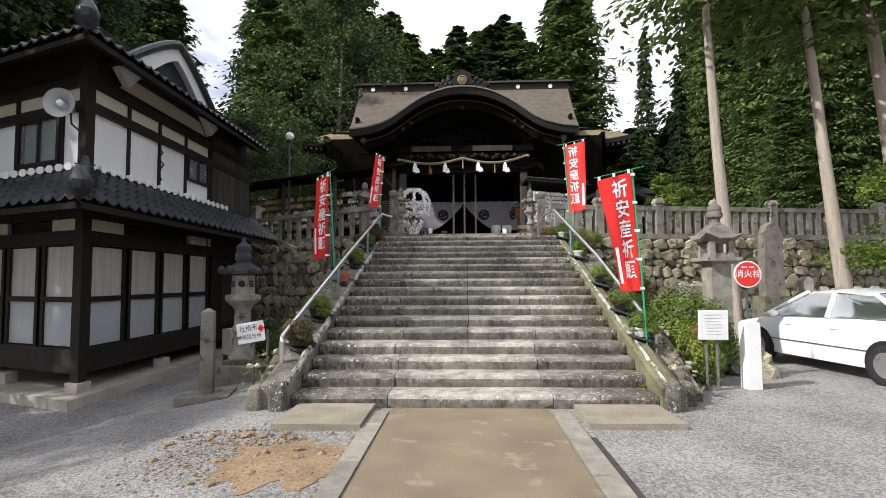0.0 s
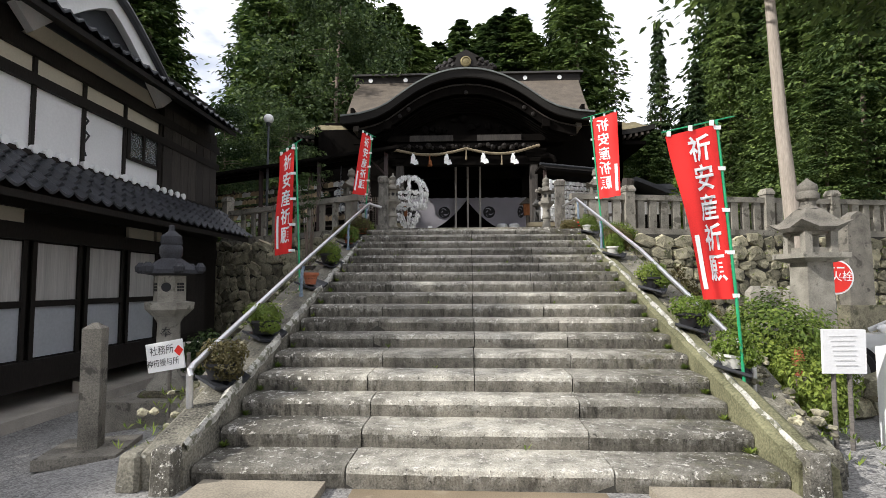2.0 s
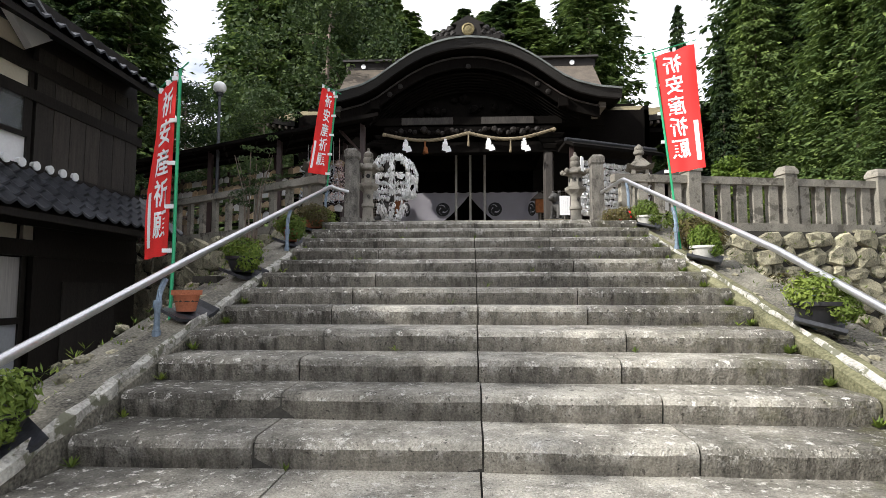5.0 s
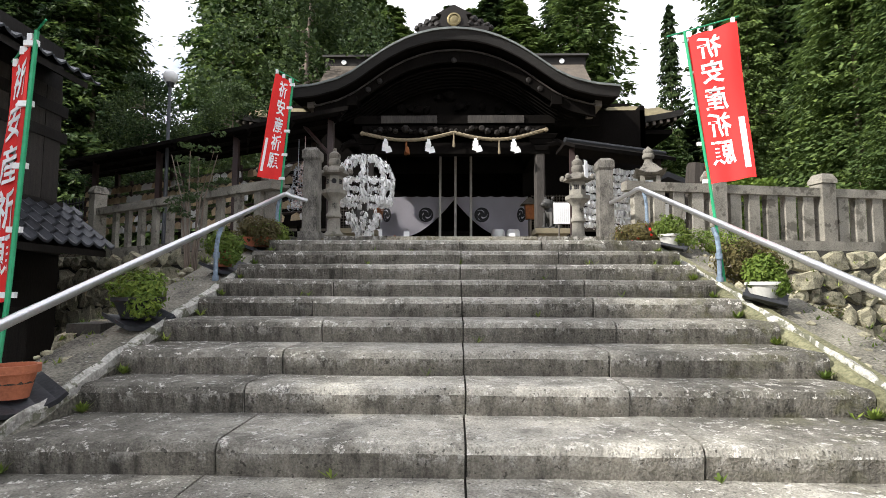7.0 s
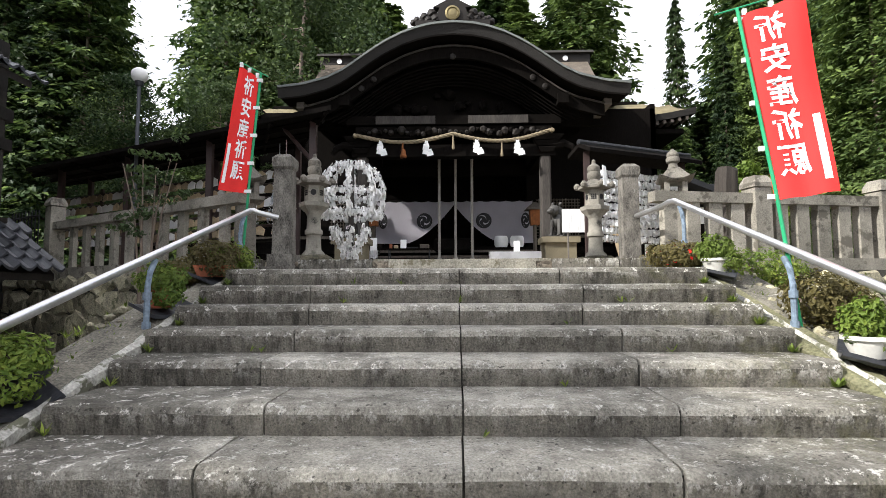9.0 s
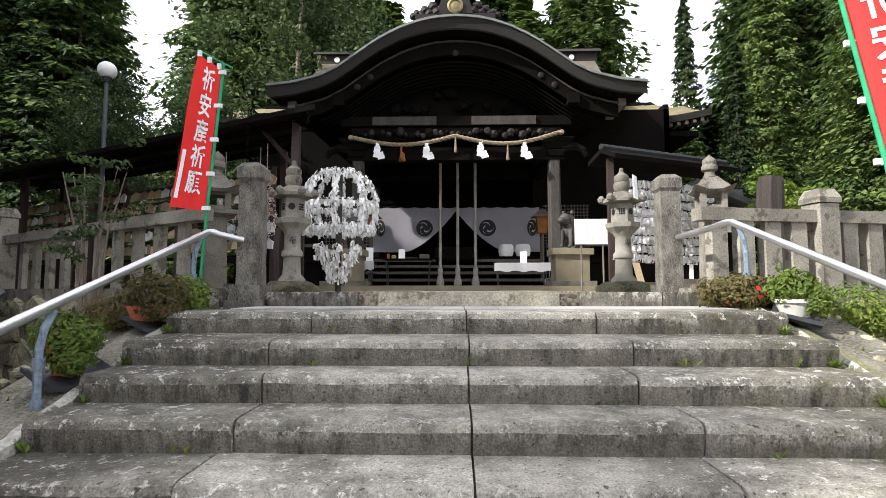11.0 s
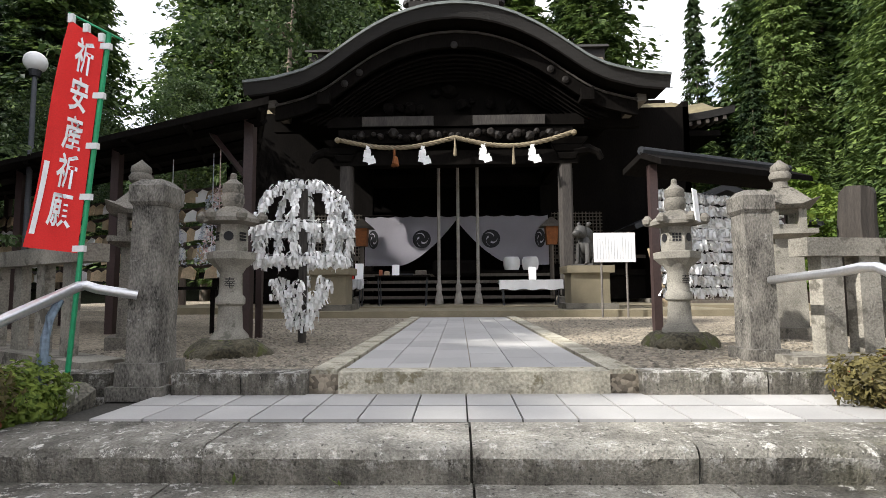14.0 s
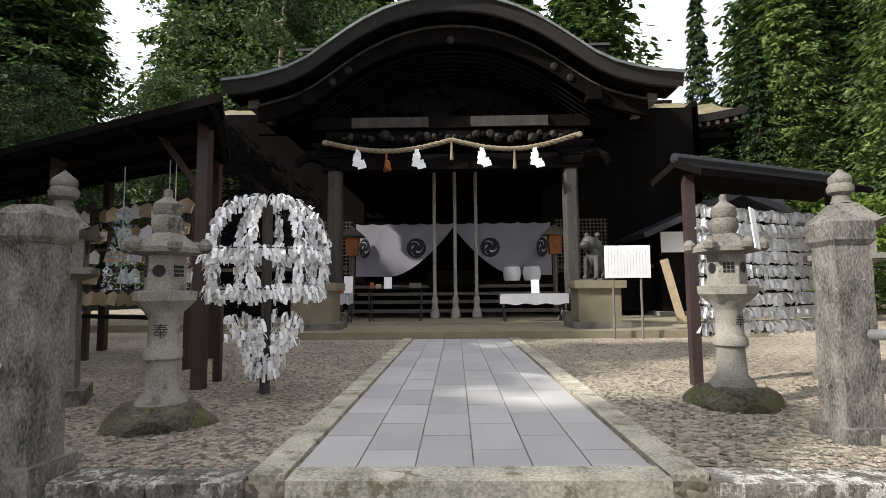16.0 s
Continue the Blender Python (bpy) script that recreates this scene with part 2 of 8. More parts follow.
M_RUBBLE = mat("rubble_stone", (0.24, 0.222, 0.175), 0.94, 0.6, 4, 45, 0.7, tint=(0.27, 0.25, 0.17), spots=(0.1, 0.1, 0.06), spot_scale=6, spot_amount=0.56, island=0.5)
M_GRAVEL = gravel_mat("grey_gravel", (0.075, 0.073, 0.07), (0.34, 0.332, 0.318), 46)
M_YARD = gravel_mat("court_gravel", (0.07, 0.057, 0.042), (0.42, 0.36, 0.27), 34)
M_DIRT = mat("dirt_shoulder", (0.24, 0.165, 0.095), 0.95, 0.5, 2, 40, 0.9, spots=(0.26, 0.235, 0.19), spot_scale=16, spot_amount=0.56)
M_PATH = mat("tan_paved_path", (0.2, 0.158, 0.105), 0.9, 0.32, 1.4, 90, 0.4, spots=(0.26, 0.215, 0.15), spot_scale=2.2, spot_amount=0.58)
M_STRIP = mat("pale_kerb_stone", (0.24, 0.225, 0.19), 0.92, 0.35, 5, 70, 0.6, spots=(0.2, 0.18, 0.14), spot_scale=8, spot_amount=0.56, island=0.15)
M_APRON = mat("worn_apron_slab", (0.25, 0.22, 0.17), 0.93, 0.4, 2.5, 60, 0.5)
M_TILE = mat("pale_granite_tile", (0.4, 0.39, 0.375), 0.6, 0.12, 2.2, 160, 0.12, island=0.1)
M_KERB = mat("yellowish_kerb", (0.33, 0.305, 0.235), 0.92, 0.45, 4, 60, 0.8, tint=(0.42, 0.39, 0.31), spots=(0.2, 0.18, 0.12), spot_scale=7, spot_amount=0.57, island=0.1)
# albedo cut below real timber: porch and eave shade sits in the colour
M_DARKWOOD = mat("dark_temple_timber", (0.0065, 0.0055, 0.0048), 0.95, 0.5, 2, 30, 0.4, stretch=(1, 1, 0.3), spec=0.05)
M_GREYWOOD = mat("greyed_timber", (0.15, 0.135, 0.12), 0.85, 0.5, 1.2, 26, 0.5, stretch=(0.3, 1, 2.5))
M_PILLAR = mat("weathered_pillar_timber", (0.048, 0.042, 0.037), 0.85, 0.6, 1.6, 20, 0.5, stretch=(3, 3, 0.3))
M_BARK_ROOF = mat("cypress_bark_roof", (0.1, 0.082, 0.063), 0.95, 0.4, 2, 35, 0.7, stretch=(1, 0.6, 1))
M_ROOF_EDGE = mat("bark_roof_edge", (0.026, 0.024, 0.022), 0.9, 0.35, 2, 60, 0.5, stretch=(0.5, 1, 8))
M_VERDIGRIS = mat("weathered_copper_edge", (0.16, 0.175, 0.165), 0.6, 0.4, 4, 40, 0.2, metal=0.2)
M_MOSSROOF = mat("mossy_bark_roof", (0.16, 0.135, 0.075), 0.95, 0.4, 3, 30, 0.7)
M_KAWARA = mat("dark_roof_tile", (0.035, 0.037, 0.043), 0.45, 0.35, 6, 50, 0.2, island=0.35)
M_PLASTER = mat("white_plaster", (0.78, 0.78, 0.78), 0.85, 0.06, 0.8, 25, 0.08)
M_CREAM = mat("cream_plaster", (0.58, 0.53, 0.42), 0.9, 0.08, 2, 30, 0.1)
M_BLACKWOOD = mat("black_stained_timber", (0.017, 0.014, 0.012), 0.65, 0.4, 2, 40, 0.25, stretch=(1, 1, 0.3), spec=0.25)
M_BOARDS = mat("weathered_boards", (0.1, 0.085, 0.07), 0.9, 0.4, 3, 30, 0.4, stretch=(6, 6, 0.4), island=0.25)
M_CURTAIN_IN = mat("pale_curtain", (0.5, 0.48, 0.45), 0.9, 0.22, 5, 40, 0.1, stretch=(3, 3, 0.05))
M_FROST = mat("frosted_pane", (0.42, 0.44, 0.46), 0.4, 0.1, 1.5, 20, 0.05)
M_CONCRETE = mat("pale_concrete_plinth", (0.4, 0.37, 0.32), 0.92, 0.25, 2, 60, 0.4)
M_CLOTH = mat("white_cloth", (0.7, 0.7, 0.72), 0.9, 0.08, 2, 60, 0.1)
M_CURTAIN = mat("shrine_curtain", (0.5, 0.48, 0.53), 0.9, 0.1, 1.5, 60, 0.1)
M_BLACK = mat("black_print", (0.012, 0.012, 0.014), 0.7, 0.2, 4, 40, 0)
M_PAPER = mat("white_paper", (0.88, 0.88, 0.87), 0.85, 0.06, 6, 60, 0.1, island=0.12)
M_FADED = mat("faded_grey_print", (0.55, 0.55, 0.55), 0.8, 0.1, 6, 60, 0)
M_ROPE = mat("straw_rope", (0.25, 0.205, 0.135), 0.9, 0.35, 8, 90, 0.6)
M_HEMP = mat("grey_hemp_rope", (0.3, 0.28, 0.25), 0.9, 0.3, 8, 90, 0.6)
M_ORANGE = mat("dried_orange_straw", (0.25, 0.09, 0.03), 0.9, 0.4, 12, 60, 0.4)
M_RED = mat("red_flag_cloth", (0.72, 0.025, 0.022), 0.8, 0.12, 2, 120, 0.1)
M_WHITE = mat("white_paint", (0.82, 0.82, 0.82), 0.55, 0.06, 2, 50, 0.05)
M_GREENPOLE = mat("green_pole", (0.02, 0.3, 0.13), 0.4, 0.15, 4, 40, 0)
M_STEEL = mat("galvanised_pipe", (0.62, 0.62, 0.63), 0.32, 0.12, 4, 60, 0.05, metal=0.85)
M_STEELBLUE = mat("worn_blue_pipe", (0.2, 0.26, 0.33), 0.5, 0.4, 4, 40, 0.2, metal=0.3)
M_DARKMETAL = mat("dark_metal", (0.04, 0.042, 0.046), 0.5, 0.3, 4, 40, 0.1, metal=0.5)
M_POLE = mat("grey_lamp_pole", (0.07, 0.075, 0.085), 0.55, 0.25, 3, 40, 0.1)
M_GLOBE = mat("milky_globe", (0.8, 0.8, 0.78), 0.3, 0.04, 3, 30, 0)
M_TERRA = mat("terracotta", (0.36, 0.12, 0.06), 0.85, 0.25, 6, 60, 0.3)
M_POTDARK = mat("black_plastic_pot", (0.02, 0.02, 0.022), 0.5, 0.2, 5, 40, 0.1)
M_POTWHITE = mat("white_glazed_pot", (0.66, 0.65, 0.6), 0.35, 0.1, 5, 40, 0.05)
M_SOIL = mat("dark_soil", (0.05, 0.038, 0.028), 0.95, 0.4, 12, 60, 0.6)
M_BARK = mat("cedar_bark", (0.19, 0.15, 0.12), 0.92, 0.45, 3, 25, 0.7, stretch=(4, 4, 0.25))
M_PALEBARK = mat("pale_cedar_bark", (0.36, 0.31, 0.26), 0.92, 0.35, 2, 22, 0.7, stretch=(5, 5, 0.3))
M_FOREST = mat("forest_floor", (0.03, 0.035, 0.018), 0.97, 0.5, 0.6, 6, 0.8)
M_LEAF_DARK = leaf_mat("dark_cedar_leaves", (0.011, 0.027, 0.012), (0.105, 0.155, 0.045))
M_LEAF_MID = leaf_mat("cedar_leaves", (0.019, 0.046, 0.015), (0.205, 0.28, 0.075))
M_LEAF_BROAD = leaf_mat("broad_leaves", (0.014, 0.034, 0.013), (0.12, 0.17, 0.055))
M_LEAF_BRIGHT = leaf_mat("bright_maple_leaves", (0.07, 0.13, 0.02), (0.21, 0.28, 0.05))
M_LEAF_HEDGE = leaf_mat("hedge_leaves", (0.07, 0.12, 0.022), (0.32, 0.39, 0.075))
M_LEAF_RUST = leaf_mat("rusty_azalea_leaves", (0.07, 0.06, 0.025), (0.2, 0.17, 0.06))
M_CARPAINT = mat("white_car_paint", (0.82, 0.83, 0.83), 0.12, 0.02, 1, 20, 0, spec=0.6)
M_CARGLASS = glass_mat("car_glass", (0.2, 0.27, 0.24))
M_PANE = glass_mat("window_glass", (0.75, 0.8, 0.82))
M_RUBBER = mat("tyre_rubber", (0.02, 0.02, 0.021), 0.8, 0.3, 8, 50, 0.2)
M_RIM = mat("alloy_rim", (0.55, 0.55, 0.56), 0.3, 0.1, 4, 40, 0, metal=0.8)
M_SEAT = mat("car_seat_cloth", (0.3, 0.32, 0.24), 0.9, 0.1, 4, 40, 0.1)
M_SIGNRED = mat("red_sign_paint", (0.7, 0.03, 0.02), 0.4, 0.08, 3, 40, 0)
M_HORN = mat("grey_loudspeaker", (0.42, 0.43, 0.44), 0.4, 0.12, 4, 40, 0.05)
M_BRONZE = mat("dark_bronze", (0.06, 0.058, 0.054), 0.55, 0.4, 8, 50, 0.3, metal=0.2)
M_GOLD = mat("gilded_boss", (0.22, 0.18, 0.09), 0.4, 0.2, 6, 40, 0.1, metal=0.6)
M_SANDSTONE = mat("tan_pedestal_stone", (0.22, 0.19, 0.128), 0.9, 0.25, 3, 60, 0.4)
M_EMA = mat("wood_votive_plaque", (0.5, 0.39, 0.25), 0.8, 0.25, 8, 40, 0.1, island=0.45)
M_BROWNPOST = mat("dark_brown_steel", (0.045, 0.028, 0.026), 0.5, 0.25, 3, 40, 0.1)
M_PANELROOF = mat("sheet_roof_underside", (0.09, 0.09, 0.09), 0.7, 0.2, 2, 30, 0.1)
M_CRANE_B = mat("blue_paper_cranes", (0.25, 0.38, 0.55), 0.8, 0.5, 14, 60, 0.3, tint=(0.65, 0.7, 0.75))
M_CRANE_P = mat("pink_paper_cranes", (0.6, 0.22, 0.25), 0.8, 0.4, 14, 60, 0.3, tint=(0.75, 0.65, 0.6))


# ---- helpers ----
def box(bm, x0, x1, y0, y1, z0, z1, m=None):
    vs = [bm.verts.new((x, y, z)) for z in (z0, z1) for y in (y0, y1) for x in (x0, x1)]
    for f in ((0, 2, 3, 1), (4, 5, 7, 6), (0, 1, 5, 4), (1, 3, 7, 5), (3, 2, 6, 7), (2, 0, 4, 6)):
        bm.faces.new([vs[i] for i in f])
    if m is not None:
        bmesh.ops.transform(bm, matrix=m, verts=vs)
    return vs


def tbox(bm, sx, sy, z0, z1, tx=None, ty=None, m=None):
    """A box centred on x and y that may taper upwards to tx, ty."""
    tx, ty = tx or sx, ty or sy
    vs = [bm.verts.new((sgx * ax / 2, sgy * ay / 2, z)) for z, ax, ay in ((z0, sx, sy), (z1, tx, ty)) for sgy in (-1, 1) for sgx in (-1, 1)]
    for f in ((0, 2, 3, 1), (4, 5, 7, 6), (0, 1, 5, 4), (1, 3, 7, 5), (3, 2, 6, 7), (2, 0, 4, 6)):
        bm.faces.new([vs[i] for i in f])
    if m is not None:
        bmesh.ops.transform(bm, matrix=m, verts=vs)
    return vs


def lathe(bm, prof, seg=16, m=None, a0=0.0):
    rings = []
    for r, z in prof:
        rings.append([bm.verts.new((r * math.cos(a0 + 2 * math.pi * i / seg), r * math.sin(a0 + 2 * math.pi * i / seg), z)) for i in range(seg)])
    for a, b in zip(rings, rings[1:]):
        for i in range(seg):
            bm.faces.new((a[i], a[(i + 1) % seg], b[(i + 1) % seg], b[i]))
    bm.faces.new(rings[0][::-1])
    bm.faces.new(rings[-1])
    vs = [v for r in rings for v in r]
    if m is not None:
        bmesh.ops.transform(bm, matrix=m, verts=vs)
    return vs


def tube(bm, pts, r, seg=10, r1=None):
    """A round bar along points, r at the start and r1 at the end."""
    pts = [Vector(p) for p in pts]
    rings = []
    r1 = r if r1 is None else r1
    for i, p in enumerate(pts):
        d = (pts[min(i + 1, len(pts) - 1)] - pts[max(i - 1, 0)]).normalized()
        s = d.cross(Vector((0, 0, 1)) if abs(d.z) < 0.95 else Vector((1, 0, 0))).normalized()
        u = s.cross(d)
        rr = r + (r1 - r) * i / (len(pts) - 1)
        rings.append([bm.verts.new(p + (s * math.cos(2 * math.pi * k / seg) + u * math.sin(2 * math.pi * k / seg)) * rr) for k in range(seg)])
    for a, b in zip(rings, rings[1:]):
        for k in range(seg):
            bm.faces.new((a[k], a[(k + 1) % seg], b[(k + 1) % seg], b[k]))
    bm.faces.new(rings[0][::-1])
    bm.faces.new(rings[-1])
    return [v for r_ in rings for v in r_]


def prism(bm, outline, d0, d1, axis="x", m=None):
    """A flat outline pushed along an axis; the outline is in the other two axes."""
    def at(p, d):
        return {"x": (d, p[0], p[1]), "y": (p[0], d, p[1]), "z": (p[0], p[1], d)}[axis]
    a = [bm.verts.new(at(p, d0)) for p in outline]
    b = [bm.verts.new(at(p, d1)) for p in outline]
    n = len(outline)
    for i in range(n):
        bm.faces.new((a[i], a[(i + 1) % n], b[(i + 1) % n], b[i]))
    bm.faces.new(a[::-1])
    bm.faces.new(b)
    if m is not None:
        bmesh.ops.transform(bm, matrix=m, verts=a + b)
    return a + b


def bevel(bm, w=0.01, seg=1):
    bmesh.ops.bevel(bm, geom=[e for e in bm.edges if e.is_manifold and e.calc_face_angle(0) > 0.5], offset=w, segments=seg, affect="EDGES", profile=0.6)


def rough_up(bm, amount, scale=3.0, keep_z=False):
    for v in bm.verts:
        d = noise.noise_vector(v.co * scale) * amount
        v.co += Vector((d.x, d.y, 0 if keep_z else d.z))


def finish(bm, name, material, smooth=False):
    bmesh.ops.recalc_face_normals(bm, faces=bm.faces)
    me = bpy.data.meshes.new(name)
    bm.to_mesh(me)
    bm.free()
    for k in (material if isinstance(material, (list, tuple)) else [material]):
        me.materials.append(k)
    if smooth:
        me.shade_smooth()
        me.set_sharp_from_angle(angle=radians(40))
    return me


def part(name, bm, material, parent, label="", smooth=False):
    ob = new(name, finish(bm, name, material, smooth))
    ob.parent = parent
    if label:
        tagged(ob, label)
    return ob


def thing(name, label, category, x=0, y=0, z=0, rz=0, group="", kind=""):
    ob = new(name)
    ob.empty_display_size = 0.1
    ob.matrix_basis = pose(x, y, z, 0, 0, rz)
    return tagged(ob, label, category, group, kind)


def solid(name, bm, material, label="", category="", group="", kind="structure", smooth=False, m=None):
    ob = new(name, finish(bm, name, material, smooth))
    if m is not None:
        ob.matrix_basis = m
    return tagged(ob, label, category, group, kind)


def text_bm(words, size, spacing=1.0, depth=0.0, weight=0.0):
    """Letters as a flat mesh in the x-z plane, facing -y, centred."""
    cu = bpy.data.curves.new("letters", "FONT")
    cu.body, cu.size, cu.align_x, cu.align_y = words, size, "CENTER", "CENTER"
    cu.space_line, cu.resolution_u, cu.extrude, cu.offset = spacing, 2, depth, weight
    ob = new("letters", cu)
    me = ob.to_mesh()
    bm = bmesh.new()
    bm.from_mesh(me)
    ob.to_mesh_clear()
    bpy.data.objects.remove(ob)
    bpy.data.curves.remove(cu)
    for v in bm.verts:
        v.co = Vector((v.co.x, -v.co.z, v.co.y))
    return bm


def blob_leaves(bm, centre, radii, count, size, seed, flat=0.5, up=0.0):
    """Small bent leaf pieces over an uneven ball."""
    rnd = random.Random(seed)
    for _ in range(count):
        d = Vector((rnd.gauss(0, 1), rnd.gauss(0, 1), rnd.gauss(0, 1))).normalized()
        k = rnd.uniform(0.62, 1.0) * (0.86 + 0.3 * noise.noise(d * 2.2 + Vector((seed, 0, 0))))
        p = Vector(centre) + Vector((d.x * radii[0], d.y * radii[1], d.z * radii[2])) * k
        if up and d.z < -0.3:
            continue
        n = (d + Vector((rnd.uniform(-1, 1), rnd.uniform(-1, 1), rnd.uniform(-0.3, 1))) * 0.8).normalized()
        a = n.orthogonal().normalized()
        a = Matrix.Rotation(rnd.uniform(0, 6.28), 3, n) @ a
        b = n.cross(a)
        s = size * rnd.uniform(0.6, 1.3)
        q = [p - a * s, p + b * s * flat + n * s * 0.2, p + a * s, p - b * s * flat + n * s * 0.2]
        bm.faces.new([bm.verts.new(c) for c in q])
# ---- large structure ----
NSTEP, RISE, Y0, RUN = 17, 0.17, 3.98, 0.464
SX0, SX1 = -1.27, 3.53          # ends of the treads
ZL, ZC = NSTEP * RISE, 3.02     # landing, court
WOBBLE = (0, 0.05, 0.05, -0.03, 0.03, 0.06, 0.03, -0.02, -0.06, 0.05, -0.03, 0.02, 0.1, 0.07, 0.02, -0.06, 0.0)


def step_y(k):
    return Y0 + RUN * (k - 1) + WOBBLE[k - 1]


# the ground is one sheet with the hillside behind the court
bm = bmesh.new()
xs = [-400, -120, -60, -30, -14, -5.2, -3.3, -1.95, 0, 14, 30, 60, 120, 400]
ys = [-400, -100, -30, 0, 12, 30, 44, 50, 60, 75, 100, 400]
grid = []
for y in ys:
    row = []
    for x in xs:
        h = 0.0
        if y > 44:
            h = min(26, (y - 44) * 0.42)
        if abs(x) > 14 and y > 20:
            h += min(10, (abs(x) - 14) * 0.1)
        if y < 31:
            h -= 0.5 if x < -5 else 0.2 if x < -3 else 0.0
        row.append(bm.verts.new((x, y, h)))
    grid.append(row)
for a, b in zip(grid, grid[1:]):
    for i in range(len(xs) - 1):
        f = bm.faces.new((a[i], a[i + 1], b[i + 1], b[i]))
        f.material_index = 1 if f.calc_center_median().y > 30 or abs(f.calc_center_median().x) > 22 else 0
solid("ground", bm, [M_GRAVEL, M_FOREST], "grey crushed-stone gravel yard below the stone steps", "ground")

# walls of the terrace: oblique lines left and right of the gate
WL0, WL1 = Vector((-1.75, 12.75)), Vector((-6.6, 15.8))
WR0, WR1 = Vector((4.15, 12.95)), Vector((18.5, 15.7))
bm = bmesh.new()
outline = [(WL1.x - 14, 22.0), (WL1.x, WL1.y + 0.12), (WL0.x, WL0.y + 0.12), (-1.75, 12.6), (4.15, 12.6), (WR0.x, WR0.y + 0.12), (WR1.x, WR1.y + 0.12), (40, 19.9), (40, 46), (-20.1, 46)]
prism(bm, outline, -0.55, ZC, "z")
solid("court_terrace", bm, M_YARD, "raised court of tan gravel before the shrine hall", "terrace")


def rubble_wall(name, p0, p1, z0, z1, mean, seed, label, thick=0.3):
    """A wall of fitted field stones along a line; each stone is a piece on one of eight shared meshes."""
    rnd = random.Random(seed)
    d = p1 - p0
    ln = d.length
    ang = math.degrees(math.atan2(d.y, d.x))
    root = thing(name, label, "wall", p0.x, p0.y, 0, ang, kind="structure")
    bm = bmesh.new()
    box(bm, 0, ln, 0.02, thick, z0, z1)
    part("backing", bm, M_CORE, root, "dark earth between the stones")
    meshes = []
    for k in range(8):
        bm = bmesh.new()
        n = rnd.choice((6, 7, 8))
        ring = []
        for i in range(n):
            a = 2 * math.pi * i / n + rnd.uniform(-0.2, 0.2)
            c, s = math.cos(a), math.sin(a)
            q = 0.5 / max(abs(c), abs(s)) ** 0.75 * rnd.uniform(0.9, 1.04)
            ring.append((c * q, s * q))
        back = [bm.verts.new((x, 0.6, z)) for x, z in ring]
        mid = [bm.verts.new((x, 0.05, z)) for x, z in ring]
        front = [bm.verts.new((x * 0.86 + rnd.uniform(-0.04, 0.04), -0.28 + rnd.uniform(-0.14, 0.14), z * 0.86)) for x, z in ring]
        cap = bm.verts.new((rnd.uniform(-0.1, 0.1), -0.4, rnd.uniform(-0.1, 0.1)))
        for i in range(n):
            j = (i + 1) % n
            bm.faces.new((back[i], back[j], mid[j], mid[i]))
            bm.faces.new((mid[i], mid[j], front[j], front[i]))
            bm.faces.new((front[i], front[j], cap))
        me = finish(bm, "stone", M_RUBBLE)
        meshes.append(me)
    z = z0
    made = 0
    while z < z1 - 0.05:
        h = min(mean * rnd.uniform(0.6, 1.15), z1 - z)
        x = rnd.uniform(-0.2, 0)
        while x < ln:
            w = mean * rnd.uniform(0.6, 1.7)
            w = min(w, ln - x + 0.05)
            if w > 0.08:
                ob = new("stone", meshes[rnd.randrange(8)])
                ob.parent = root
                hh = h * rnd.uniform(0.98, 1.22)
                ob.matrix_basis = pose(x + w / 2, 0, z + h / 2 + rnd.uniform(-0.04, 0.04), 0, rnd.uniform(-24, 24), 0) @ Matrix.Diagonal((w * 1.08, rnd.uniform(0.14, 0.26), hh * 1.05, 1))
                made += 1
            x += w
        z += h
    return root


# ---- stair ----
stair = thing("stone_stair", "wide flight of seventeen worn granite steps with lichen", "stairs", 0, 0, 0, kind="structure")
bm = bmesh.new()
prof = [(step_y(1) + 0.03, -0.02)]
for k in range(1, NSTEP + 1):
    prof += [(step_y(k) + 0.03, k * RISE - 0.03), ((step_y(k + 1) if k < NSTEP else 12.6) + 0.03, k * RISE - 0.03)]
prof += [(12.63, -0.02)]
prism(bm, prof, SX0 + 0.01, SX1 - 0.01, "x")
part("stair_core", bm, M_CORE, stair)
rs = random.Random(5)


def step_stone(x0, x1, y, depth, z0, z1):
    bm = bmesh.new()
    n = max(3, int((x1 - x0) / 0.22))
    rows = []
    for i in range(n + 1):
        x = x0 + (x1 - x0) * i / n
        q = Vector((x * 2.3, y * 3.1, z1 * 4))
        jy, jz = noise.noise(q) * 0.016, noise.noise(q + Vector((9, 0, 0))) * 0.009
        if i in (0, n):
            jy += 0.008
        pr = [(y + 0.012 + jy, z0), (y + jy - 0.004, z1 - 0.05 + jz), (y + 0.012 + jy, z1 - 0.014 + jz), (y + 0.045 + jy, z1 + jz), (y + depth, z1 + 0.004), (y + depth, z0)]
        rows.append([bm.verts.new((x, a, b)) for a, b in pr])
    for a, b in zip(rows, rows[1:]):
        for i in range(6):
            f = bm.faces.new((a[i], a[(i + 1) % 6], b[(i + 1) % 6], b[i]))
            # front faces: same stone with upright-face darkening put into its colour
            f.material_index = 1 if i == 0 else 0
    bm.faces.new(rows[0])
    bm.faces.new(rows[-1][::-1])
    return bm


